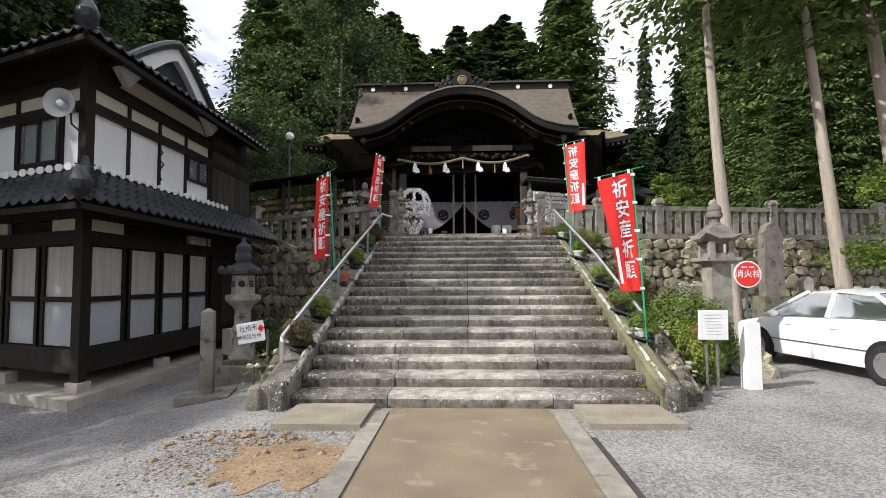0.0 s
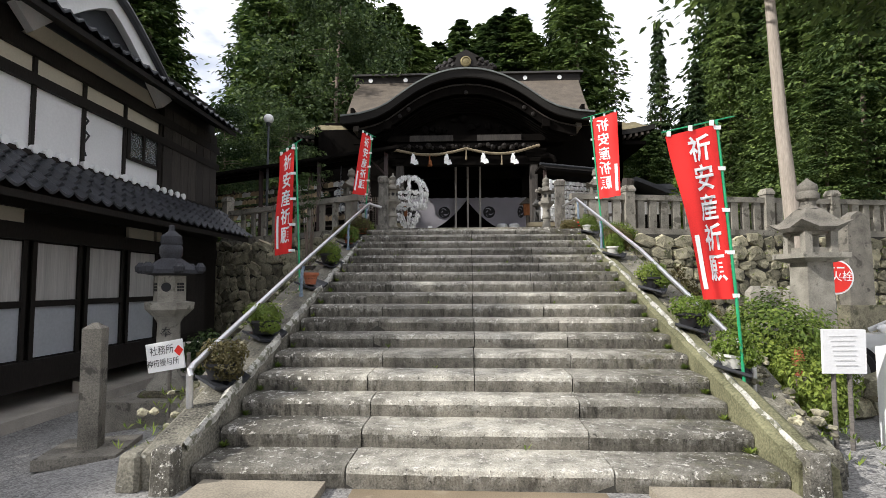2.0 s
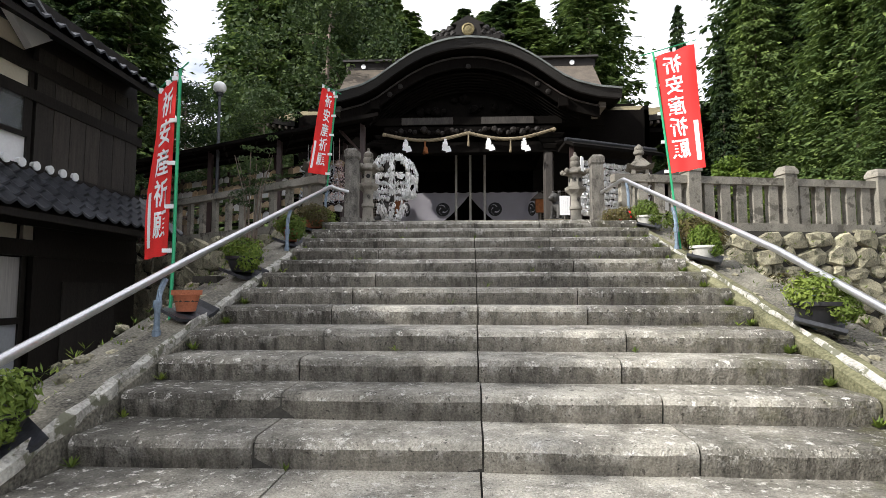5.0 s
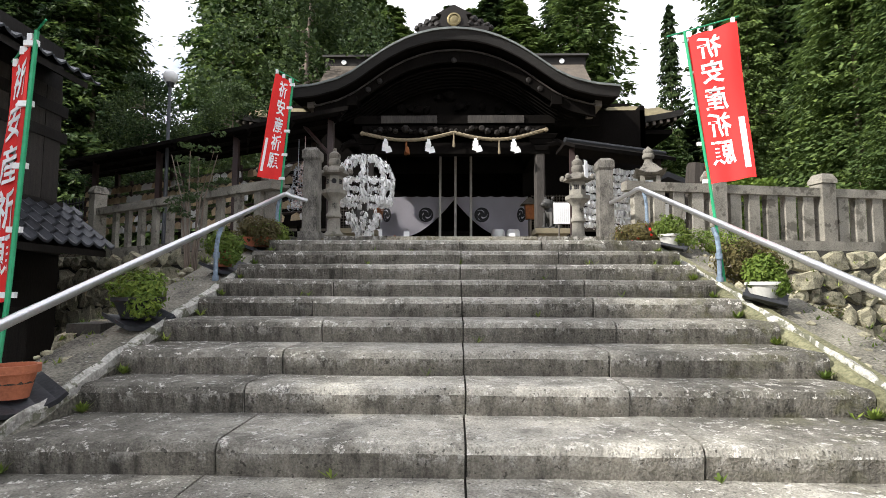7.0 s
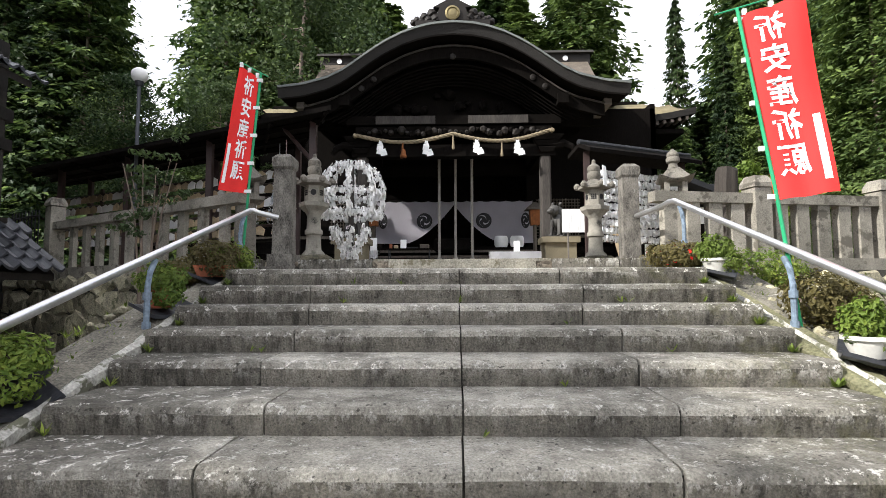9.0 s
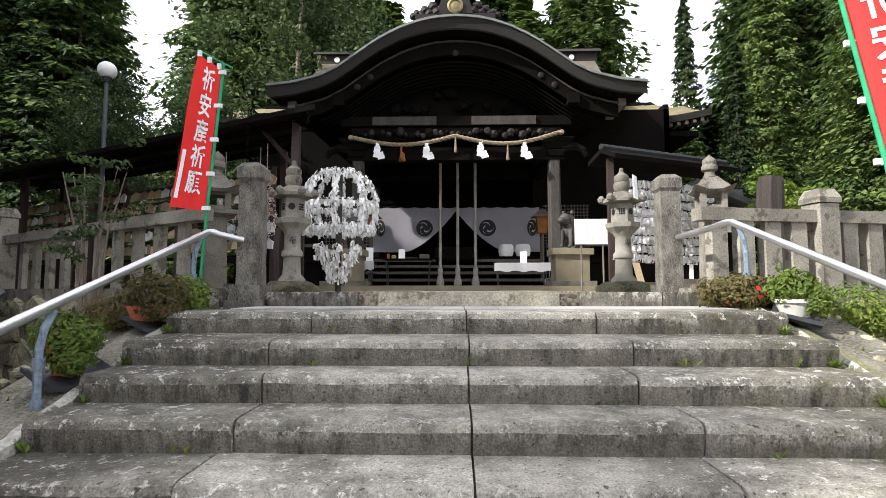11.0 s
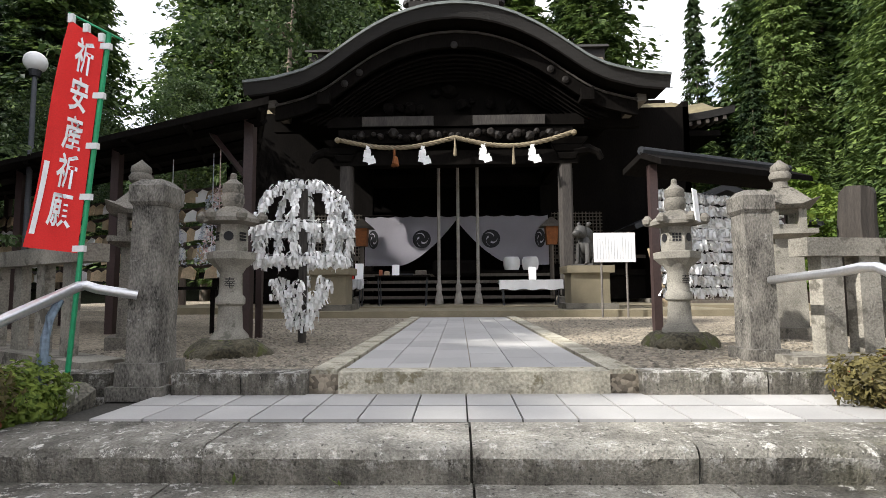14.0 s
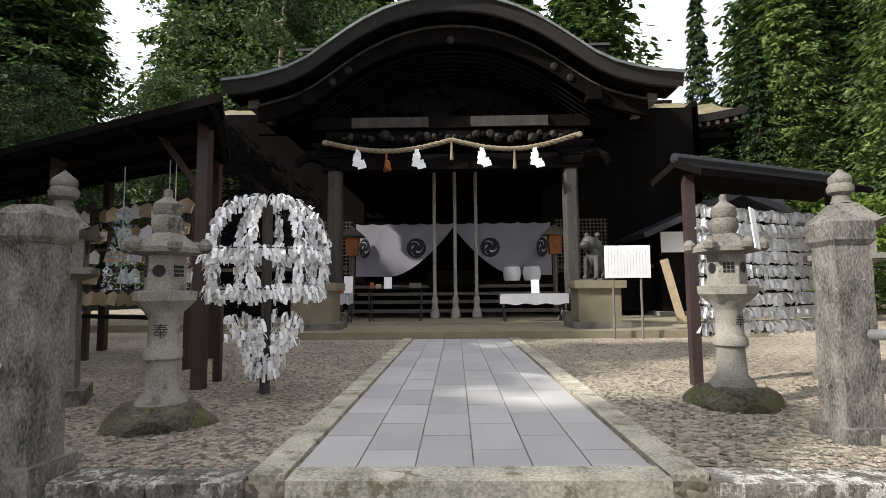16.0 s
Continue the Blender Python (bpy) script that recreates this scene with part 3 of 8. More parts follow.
for k in range(1, NSTEP + 1):
    if k <= 3:
        cuts = [0.0 + rs.uniform(-0.05, 0.05), 2.15 + rs.uniform(-0.06, 0.06)]
    else:
        cuts = [-0.02 + rs.uniform(-0.25, 0.1), 1.09 + rs.uniform(-0.008, 0.008), 2.17 + rs.uniform(-0.1, 0.12)]
    ends = [SX0] + cuts + [SX1]
    dep = (step_y(k + 1) - step_y(k) + 0.05) if k < NSTEP else 0.42
    for a, b in zip(ends, ends[1:]):
        dy = rs.uniform(-0.012, 0.012)
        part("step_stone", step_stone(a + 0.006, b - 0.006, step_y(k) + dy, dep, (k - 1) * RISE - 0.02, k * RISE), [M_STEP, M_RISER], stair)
for side, (xa, xb) in (("left", (-1.66, SX0 - 0.004)), ("right", (SX1 + 0.004, 3.86))):
    bm = bmesh.new()
    n = 40
    rows = []
    for i in range(n + 1):
        f = i / n
        y = 3.9 + (12.4 - 3.9) * f
        z = 0.3 + (3.02 - 0.3) * f
        jn = noise.noise(Vector((xa, y * 2.2, 0))) * 0.03
        rows.append([bm.verts.new(p) for p in ((xa, y, -0.02), (xa, y, z + jn * 0.5 - 0.03), (xa + 0.05, y, z + jn * 0.5), (xb - 0.09, y, z - 0.01 + jn * 0.5), (xb - 0.02, y, z - 0.06), (xb, y, -0.02))])
    for a, b in zip(rows, rows[1:]):
        for i in range(6):
            bm.faces.new((a[i], a[(i + 1) % 6], b[(i + 1) % 6], b[i]))
    bm.faces.new(rows[0])
    bm.faces.new(rows[-1][::-1])
    part("stringer", bm, M_STRINGER if side == "left" else M_MOSS, stair, "sloping mossy concrete edge of the steps")
    bm = bmesh.new()
    inner = xb - 0.06 if side == "left" else xa + 0.1
    rows = []
    for i in range(121):
        f = i / 120
        y = 3.98 + 8.3 * f
        z = 0.3 + 2.72 * (y - 3.9) / 8.5 + 0.015
        w0 = 0.035 + 0.05 * noise.noise(Vector((y * 4, xa, 0)))
        w1 = 0.035 + 0.05 * noise.noise(Vector((y * 4, xa, 7)))
        jz = 0.02 * noise.noise(Vector((y * 7, xa, 3)))
        rows.append([bm.verts.new(p) for p in ((inner - w0, y, z - 0.06), (inner - w0, y, z - 0.01 + jz), (inner, y, z + 0.018 + jz), (inner + w1, y, z - 0.01 + jz), (inner + w1, y, z - 0.08))])
    for a, b in zip(rows, rows[1:]):
        for i in range(4):
            bm.faces.new((a[i], a[i + 1], b[i + 1], b[i]))
    part("mortar_rim", bm, M_LICHEN, stair, "ragged whitish mortar rim along the stair edge")
    bm = bmesh.new()
    bx = (xa - 0.3, xa - 0.005) if side == "left" else (xb + 0.005, xb + 0.42)
    prism(bm, [(4.45, -0.02), (4.45, 0.12), (5.3, 0.55), (6.0, 0.9), (12.5, 2.98), (12.7, 2.98), (12.7, -0.02)], bx[0], bx[1], "x")
    rough_up(bm, 0.02)
    part("planting_ledge", bm, M_STRINGER, stair, "rough sloping ledge beside the steps")
    bm = bmesh.new()
    c = (-1.4, 3.86) if side == "left" else (3.66, 3.92)
    tbox(bm, 0.2, 0.18, -0.02, 0.36, 0.18, 0.16, pose(c[0], c[1], 0))
    bevel(bm, 0.02)
    part("end_stone", bm, M_STEP, stair, "upright stone closing the foot of the stair")
    bm = bmesh.new()
    c = (-1.72, 4.05) if side == "left" else (3.98, 4.35)
    tbox(bm, 0.2, 0.45, -0.02, 0.3, 0.17, 0.38, pose(c[0], c[1], 0))
    bevel(bm, 0.03)
    part("end_stone", bm, M_STRINGER, stair)

# lower path, its strips and the aprons at the foot of the stair
bm = bmesh.new()
box(bm, 0.08, 2.1, -12, 3.97, -0.05, 0.012)
solid("lower_path", bm, M_PATH, "tan paved approach path leading to the steps", "path")
edge = thing("path_edging", "pale kerb stones edging the approach path", "kerb", kind="structure")
rs2 = random.Random(8)
for xa, xb in ((-0.13, 0.07), (2.11, 2.34)):
    y = -12
    while y < 3.55:
        ln = rs2.uniform(0.8, 1.4)
        y1 = min(y + ln, 3.75)
        bm = bmesh.new()
        box(bm, xa, xb, y + 0.006, y1 - 0.006, -0.05, 0.03)
        bevel(bm, 0.01)
        part("kerb_stone", bm, M_STRIP, edge)
        y = y1
bm = bmesh.new()
box(bm, 2.345, 2.42, -12, 2.75, -0.05, 0.006)
part("gutter", bm, M_CORE, edge, "narrow dark drain slot")
for xa, xb in ((-1.15, -0.14), (2.43, 3.5)):
    bm = bmesh.new()
    box(bm, xa, xb, 2.95 if xa < 0 else 3.05, 3.97, -0.05, 0.07)
    bevel(bm, 0.015)
    solid("apron_slab", bm, M_APRON, "flat worn stone slab at the foot of the steps", "slab", "aprons")
bm = bmesh.new()
for i in range(900):
    a = rs2.uniform(0, 6.28)
    r = rs2.random() ** 0.5
    c = Vector((min(-0.16, -1.0 + rs2.gauss(0, 0.5)), 2.05 + rs2.gauss(0, 0.5), 0.004)) if i % 4 else Vector((-1.35 + math.cos(a) * r * 0.7, 2.65 + math.sin(a) * r * 0.3, 0.01))
    s = rs2.uniform(0.005, 0.02) if rs2.random() < 0.96 else rs2.uniform(0.03, 0.07)
    vs = bmesh.ops.create_icosphere(bm, subdivisions=1, radius=s, matrix=Matrix.Translation(c) @ Matrix.Diagonal((1, rs2.uniform(0.7, 1.2), 0.6, 1)))["verts"]
    for v in vs:
        v.co += noise.noise_vector(v.co * 25) * s * 0.35
solid("broken_stones", bm, M_DIRT, "loose broken stones scattered on bare dirt", "stones", kind="stuff")
bm = bmesh.new()
ring = [(-0.65 + math.cos(a) * 0.6 * (1 + 0.6 * noise.noise(Vector((math.cos(a) * 2, math.sin(a) * 2, 3)))), 1.95 + math.sin(a) * 0.65 * (1 + 0.6 * noise.noise(Vector((math.cos(a) * 3, math.sin(a) * 3, 8))))) for a in [i * math.pi / 32 for i in range(64)]]
prism(bm, [(min(x, -0.14), y) for x, y in ring], -0.03, 0.006, "z")
solid("dirt_patch", bm, M_DIRT, "bare brown dirt beside the path", "dirt")

# landing and court path
tiles = thing("upper_path", "pale grey granite slabs of the landing and the court path", "path", kind="structure")
bm = bmesh.new()
box(bm, SX0 + 0.3, SX1 - 0.3, 11.75, 12.62, ZL - 0.1, ZL - 0.004)
part("joint_bed", bm, M_CORE, tiles)
x = -0.95
rt = random.Random(4)
while x < 3.15:
    for ya, yb in ((11.85, 12.18), (12.19, 12.55)):
        bm = bmesh.new()
        box(bm, x + 0.005, x + 0.285, ya + 0.005, yb - 0.005, ZL - 0.05, ZL + 0.012)
        part("slab", bm, M_TILE, tiles)
    x += 0.29
bm = bmesh.new()
box(bm, 0.22, 2.02, 12.75, 20.2, ZC - 0.1, ZC - 0.004)
part("joint_bed", bm, M_CORE, tiles)
for i in range(6):
    xa = 0.23 + i * 0.297
    y = 12.76 - (0.3 if i % 2 else 0)
    while y < 20.1:
        ya, yb = max(y, 12.76), min(y + 0.6, 20.15)
        if yb - ya > 0.05:
            bm = bmesh.new()
            box(bm, xa + 0.004, xa + 0.293, ya + 0.004, yb - 0.004, ZC - 0.05, ZC + 0.012)
            part("slab", bm, M_TILE, tiles)
        y += 0.6
kerbs = thing("court_kerbs", "yellowish worn kerb stones around the court path", "kerb", kind="structure")
for xa, xb in ((0.04, 0.215), (2.03, 2.21)):
    y = 12.6
    while y < 20.1:
        y1 = min(20.15, y + rt.uniform(1.0, 1.5))
        bm = bmesh.new()
        box(bm, xa, xb, y + 0.005, y1 - 0.005, ZC - 0.14, ZC + 0.03)
        bevel(bm, 0.012)
        part("kerb_stone", bm, M_KERB, kerbs)
        y = y1
bm = bmesh.new()
box(bm, 0.235, 2.02, 12.54, 12.745, ZL - 0.03, ZC + 0.025)
bevel(bm, 0.025)
rough_up(bm, 0.008)
part("front_kerb", bm, M_KERB, kerbs)
for xa, xb in ((-1.9, -1.3), (-0.86, -0.4), (-0.39, 0.03), (2.22, 3.0), (3.01, 4.2)):
    bm = bmesh.new()
    box(bm, xa, xb, 12.5, 12.72, ZL - 0.05, ZC + 0.02)
    bevel(bm, 0.02)
    part("edge_stone", bm, M_RISER, kerbs, "darker mossy edging stone")

# ---- fences on the terrace wall ----


def fence(name, p0, p1, label, spacing, post_every, seed, post_h, slat):
    d = p1 - p0
    ln = d.length
    root = thing(name, label, "fence", p0.x, p0.y + 0.18, ZC, math.degrees(math.atan2(d.y, d.x)), kind="structure")
    rnd = random.Random(seed)
    n = int(ln / spacing)
    rail_bm = bmesh.new()
    box(rail_bm, 0.1, ln, -0.09, 0.09, 0.8, 0.94)
    bevel(rail_bm, 0.02)
    part("rail", rail_bm, M_FENCE, root, "long grey granite top rail")
    base_bm = bmesh.new()
    box(base_bm, -0.1, ln, -0.16, 0.16, -0.2, 0.06)
    bevel(base_bm, 0.02)
    part("base_rail", base_bm, M_FENCE, root)
    bm = bmesh.new()
    tbox(bm, slat[0], slat[1], 0.0, 0.81)
    bevel(bm, 0.012)
    slat_me = finish(bm, "slat", M_FENCE)
    bm = bmesh.new()
    tbox(bm, 0.25, 0.25, -0.15, post_h - 0.17)
    tbox(bm, 0.29, 0.29, post_h - 0.16, post_h - 0.1)
    tbox(bm, 0.29, 0.29, post_h - 0.1, post_h, 0.2, 0.2)
    bevel(bm, 0.012)
    post_me = finish(bm, "post", M_FENCE)
    for i in range(1, n):
        me = post_me if i % post_every == post_every - 1 else slat_me
        ob = new(me.name.split(".")[0], me)
        ob.parent = root
        ob.matrix_basis = pose(i * spacing, -0.005 if me is post_me else 0, 0.002, 0, 0, rnd.uniform(-2, 2))
    ob = new("post", post_me)
    ob.parent = root
    ob.matrix_basis = pose(ln, 0, 0.06)
    return root


fence("stone_fence_left", WL0 + Vector((0.1, 0)), WL1, "grey granite balustrade with upright slabs and a top rail", 0.5, 100, 1, 1.36, (0.16, 0.075))
fence("stone_fence_right", WR0 + Vector((-0.6, 0)), WR1, "grey granite balustrade with upright slabs and capped posts", 0.33, 6, 2, 1.18, (0.19, 0.12))

# gate posts
for i, (x, y, name) in enumerate(((-1.08, 12.64, "l"), (3.4, 13.32, "r"))):
    g = thing("gate_post", "tall square weathered granite gate post with a chamfered cap", "post", x, y, ZL - 0.02, rs.uniform(-2, 2), group="gate posts")
    bm = bmesh.new()
    tbox(bm, 0.38, 0.38, 0.0, 0.09)
    tbox(bm, 0.31, 0.31, 0.09, 0.24)
    bevel(bm, 0.03)
    part("foot", bm, M_GATE, g)
    bm = bmesh.new()
    tbox(bm, 0.225, 0.225, 0.22, 1.3, 0.21, 0.21)
    bevel(bm, 0.02)
    bmesh.ops.subdivide_edges(bm, edges=[e for e in bm.edges if e.calc_length() > 0.5], cuts=7)
    rough_up(bm, 0.007, 9)
    part("shaft", bm, M_GATE, g)
    bm = bmesh.new()
    tbox(bm, 0.21, 0.21, 1.3, 1.33, 0.25, 0.25)
    tbox(bm, 0.25, 0.25, 1.33, 1.44)
    tbox(bm, 0.25, 0.25, 1.44, 1.49, 0.15, 0.15)
    bevel(bm, 0.01)
    part("cap", bm, M_GATE, g)

# ---- shrine hall ----
CX = 0.97
hall = thing("shrine_hall", "dark timber shrine hall with a curved bark-thatched porch gable", "shrine", CX, 0, 0)
KARA = [(0, 11.22), (0.6, 11.18), (1.1, 11.07), (1.6, 10.9), (2.2, 10.6), (2.7, 10.27), (3.1, 9.98), (3.5, 9.7), (4.0, 9.45), (4.8, 9.24), (5.6, 9.16)]


def kara(x):
    x = abs(x)
    for (a, za), (b, zb) in zip(KARA, KARA[1:]):
        if x <= b:
            f = (x - a) / (b - a)
            return za + (zb - za) * f
    return KARA[-1][1]


NX, NY = 56, 30
YF, YR, ZR = 22.4, 38.0, 16.75
top, bot = [], []
bm = bmesh.new()
for j in range(NY + 1):
    s = j / NY
    y = YF + (YR - YF) * s
    r0, r1 = [], []
    hw = 5.6 + 1.7 * min(1, (y - YF) / 7.6) + 0.9 * max(0, (y - 30) / 8)
    for i in range(NX + 1):
        q = -1 + 2 * i / NX
        x = q * hw
        zk = kara(q * 5.6) + 0.1 * s
        zm = 9.14 + 2.2 * (y - YF) / 7.6 if y < 30 else 11.34 + (ZR - 11.34) * ((y - 30) / 8) ** 1.12
        z = max(zk, zm)
        z += 0.12 * math.exp(-abs(zk - zm) * 4) * (1 if 0 < j < NY else 0)
        r0.append(bm.verts.new((x, y, z)))
        r1.append(bm.verts.new((x, y + (0.12 if j == 0 else 0), z - 0.36)))
    top.append(r0)
    bot.append(r1)
for j in range(NY):
    for i in range(NX):
        bm.faces.new((top[j][i], top[j][i + 1], top[j + 1][i + 1], top[j + 1][i]))
        # undersides take the timber colour that already holds the eave shade
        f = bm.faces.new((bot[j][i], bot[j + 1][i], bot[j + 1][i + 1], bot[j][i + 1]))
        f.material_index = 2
for i in range(NX):
    f = bm.faces.new((top[0][i], bot[0][i], bot[0][i + 1], top[0][i + 1]))
    f.material_index = 1
for j in range(NY):
    for a in (0, NX):
        f = bm.faces.new((top[j][a], top[j + 1][a], bot[j + 1][a], bot[j][a]))
        f.material_index = 1
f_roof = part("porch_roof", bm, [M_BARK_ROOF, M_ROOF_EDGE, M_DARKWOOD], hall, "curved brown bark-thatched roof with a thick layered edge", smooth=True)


def arch_band(zoff0, zoff1, y0, y1, half, mat_, name, lab=""):
    """A board that follows the porch gable's curve."""
    bm = bmesh.new()
    rows = []
    for i in range(49):
        q = -1 + 2 * i / 48
        x = q * half
        z = kara(q * 5.6 * min(1, half / 5.6 * 1.0))
        rows.append([bm.verts.new(p) for p in ((x, y0, z + zoff0), (x, y1, z + zoff0), (x, y1, z + zoff1), (x, y0, z + zoff1))])
    for a, b in zip(rows, rows[1:]):
        for i in range(4):
            bm.faces.new((a[i], a[(i + 1) % 4], b[(i + 1) % 4], b[i]))
    bm.faces.new(rows[0])
    bm.faces.new(rows[-1][::-1])
    return part(name, bm, mat_, hall, lab)


arch_band(-0.06, 0.012, 22.375, 22.43, 5.6, M_VERDIGRIS, "eave_trim", "thin pale weathered copper edge")
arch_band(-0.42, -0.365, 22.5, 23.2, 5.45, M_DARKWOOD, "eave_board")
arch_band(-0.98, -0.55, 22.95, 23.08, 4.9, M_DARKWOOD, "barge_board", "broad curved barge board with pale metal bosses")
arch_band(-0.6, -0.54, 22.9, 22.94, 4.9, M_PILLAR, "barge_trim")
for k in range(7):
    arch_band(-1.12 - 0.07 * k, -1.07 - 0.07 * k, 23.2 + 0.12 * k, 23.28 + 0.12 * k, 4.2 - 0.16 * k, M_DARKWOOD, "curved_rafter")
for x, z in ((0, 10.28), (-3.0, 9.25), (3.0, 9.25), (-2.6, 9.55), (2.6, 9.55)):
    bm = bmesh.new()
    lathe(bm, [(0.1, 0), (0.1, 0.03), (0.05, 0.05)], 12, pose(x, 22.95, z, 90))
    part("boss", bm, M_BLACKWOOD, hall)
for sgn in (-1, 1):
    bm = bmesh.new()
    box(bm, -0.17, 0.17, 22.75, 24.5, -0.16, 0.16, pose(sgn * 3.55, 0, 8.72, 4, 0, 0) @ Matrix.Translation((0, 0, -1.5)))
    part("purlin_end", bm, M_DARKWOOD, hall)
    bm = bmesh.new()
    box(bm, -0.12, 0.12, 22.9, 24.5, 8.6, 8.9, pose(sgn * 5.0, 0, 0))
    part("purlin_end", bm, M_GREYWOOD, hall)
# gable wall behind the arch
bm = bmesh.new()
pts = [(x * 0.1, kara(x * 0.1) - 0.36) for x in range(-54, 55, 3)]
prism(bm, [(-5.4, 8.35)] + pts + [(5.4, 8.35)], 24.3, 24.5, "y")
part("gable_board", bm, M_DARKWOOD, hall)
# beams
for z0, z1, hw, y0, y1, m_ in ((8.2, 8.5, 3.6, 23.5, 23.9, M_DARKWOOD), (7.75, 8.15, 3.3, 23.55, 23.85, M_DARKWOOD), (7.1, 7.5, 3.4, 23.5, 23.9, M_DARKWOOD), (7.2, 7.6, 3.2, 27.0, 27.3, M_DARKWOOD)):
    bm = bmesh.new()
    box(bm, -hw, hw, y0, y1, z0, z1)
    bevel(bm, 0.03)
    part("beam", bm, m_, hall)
for xa, xb in ((-2.6, -0.6), (0.5, 2.5)):
    bm = bmesh.new()
    box(bm, xa, xb, 23.42, 23.495, 8.2, 8.47)
    bevel(bm, 0.015)
    part("name_board", bm, M_PILLAR, hall, "greyed plain beam board")
rb = random.Random(12)
for i in range(34):
    bm = bmesh.new()
    x = -3.0 + i * 6.0 / 33
    s = rb.uniform(0.07, 0.16)
    lathe(bm, [(s * 0.4, -s), (s, -s * 0.3), (s * 0.8, s * 0.5), (s * 0.2, s)], 7, pose(x, 23.46, 7.93 + rb.uniform(-0.08, 0.08), rb.uniform(-40, 40), rb.uniform(-60, 60)))
    part("carving", bm, M_BLACKWOOD if i % 3 else M_DARKWOOD, hall)
for i in range(16):
    bm = bmesh.new()
    x = rb.uniform(-2.0, 2.0)
    s = rb.uniform(0.12, 0.3)
    lathe(bm, [(s * 0.3, -s * 0.6), (s, -s * 0.1), (s * 0.7, s * 0.4), (s * 0.15, s * 0.7)], 7, pose(x, 24.2, 8.75 + rb.uniform(0, 0.9) * (1 - abs(x) / 2.6), rb.uniform(-60, 60), rb.uniform(-90, 90)))
    part("carving", bm, M_DARKWOOD, hall)
for sgn in (-1, 1):
    bm = bmesh.new()
    tbox(bm, 0.36, 0.36, 3.4, 7.2, m=pose(sgn * 3.07, 23.7, 0))
    bevel(bm, 0.06)
    part("pillar", bm, M_PILLAR, hall, "square weathered timber porch pillar, pale where bleached")
    bm = bmesh.new()
    tbox(bm, 0.72, 0.72, 3.14, 3.42, 0.55, 0.55, pose(sgn * 3.07, 23.7, 0))
    bevel(bm, 0.03)
    part("pillar_foot", bm, M_STONE, hall)
    for dz, w in ((7.2, 0.6), (7.42, 0.9), (7.62, 1.2)):
        bm = bmesh.new()
        tbox(bm, w * 0.7, 0.5, dz, dz + 0.19, w, 0.6, pose(sgn * 3.1, 23.7, 0))
        bevel(bm, 0.02)
        part("bracket", bm, M_DARKWOOD, hall)
    bm = bmesh.new()
    tube(bm, [(sgn * 3.3, 23.6, 7.45), (sgn * 3.7, 23.55, 7.5), (sgn * 3.95, 23.5, 7.38), (sgn * 4.05, 23.5, 7.2)], 0.18, 8, 0.08)
    part("beam_nose", bm, M_DARKWOOD, hall, "carved beast-head beam end")
    bm = bmesh.new()
    tbox(bm, 0.36, 0.36, 3.2, 9.0, m=pose(sgn * 3.07, 27.2, 0))
    part("rear_pillar", bm, M_DARKWOOD, hall)
    bm = bmesh.new()
    box(bm, -0.15, 0.15, 23.8, 27.2, 7.2, 7.55, pose(sgn * 3.07, 0, 0))
    part("tie_beam", bm, M_DARKWOOD, hall)
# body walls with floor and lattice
# the ceiling is added to stop sun leaking onto the back wall
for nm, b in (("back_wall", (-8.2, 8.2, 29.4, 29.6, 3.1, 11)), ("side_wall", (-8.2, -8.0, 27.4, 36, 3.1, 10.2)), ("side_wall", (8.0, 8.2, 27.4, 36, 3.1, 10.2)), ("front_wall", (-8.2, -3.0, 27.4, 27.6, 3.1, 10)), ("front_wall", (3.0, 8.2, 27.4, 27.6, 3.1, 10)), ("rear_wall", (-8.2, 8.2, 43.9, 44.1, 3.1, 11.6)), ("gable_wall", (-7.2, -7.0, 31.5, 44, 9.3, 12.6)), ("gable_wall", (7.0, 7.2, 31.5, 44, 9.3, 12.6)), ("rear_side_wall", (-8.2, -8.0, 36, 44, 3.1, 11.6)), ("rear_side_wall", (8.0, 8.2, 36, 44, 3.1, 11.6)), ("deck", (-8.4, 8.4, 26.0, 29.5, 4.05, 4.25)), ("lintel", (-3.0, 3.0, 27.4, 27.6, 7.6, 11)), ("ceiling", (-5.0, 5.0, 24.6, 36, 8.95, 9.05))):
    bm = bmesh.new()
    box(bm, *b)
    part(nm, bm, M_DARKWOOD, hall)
for i, (y, z) in enumerate(((25.0, 3.35), (25.3, 3.6), (25.6, 3.83), (25.9, 4.05))):
    bm = bmesh.new()
    box(bm, -3.1, 3.1, y, y + 0.36, z, z + 0.09)
    part("wooden_step", bm, M_BOARDS, hall)
for sgn in (-1, 1):
    for i in range(15):
        bm = bmesh.new()
        xx = sgn * (3.3 + i * 0.12)
        box(bm, xx - 0.015, xx + 0.015, 27.33, 27.37, 4.5, 6.3)
        part("lattice_bar", bm, M_BOARDS, hall)
    for i in range(15):
        bm = bmesh.new()
        a, b = sorted((sgn * 3.24, sgn * 5.05))
        box(bm, a, b, 27.31, 27.33, 4.55 + i * 0.12, 4.58 + i * 0.12)
        part("lattice_bar", bm, M_BOARDS, hall)
    bm = bmesh.new()
    a, b = sorted((sgn * 3.2, sgn * 8.0))
    box(bm, a, b, 26.1, 27.35, 3.3, 4.04)
    part("under_deck", bm, M_DARKWOOD, hall)
    bm = bmesh.new()
    box(bm, a, b, 26.02, 26.1, 4.6, 4.7)
    part("deck_rail", bm, M_BOARDS, hall)

# wings of the main roof with lifted corners
def lift(x, y):
    return 0.45 * min(1, max(0, (abs(x) - 6.5) / 3.6)) ** 2


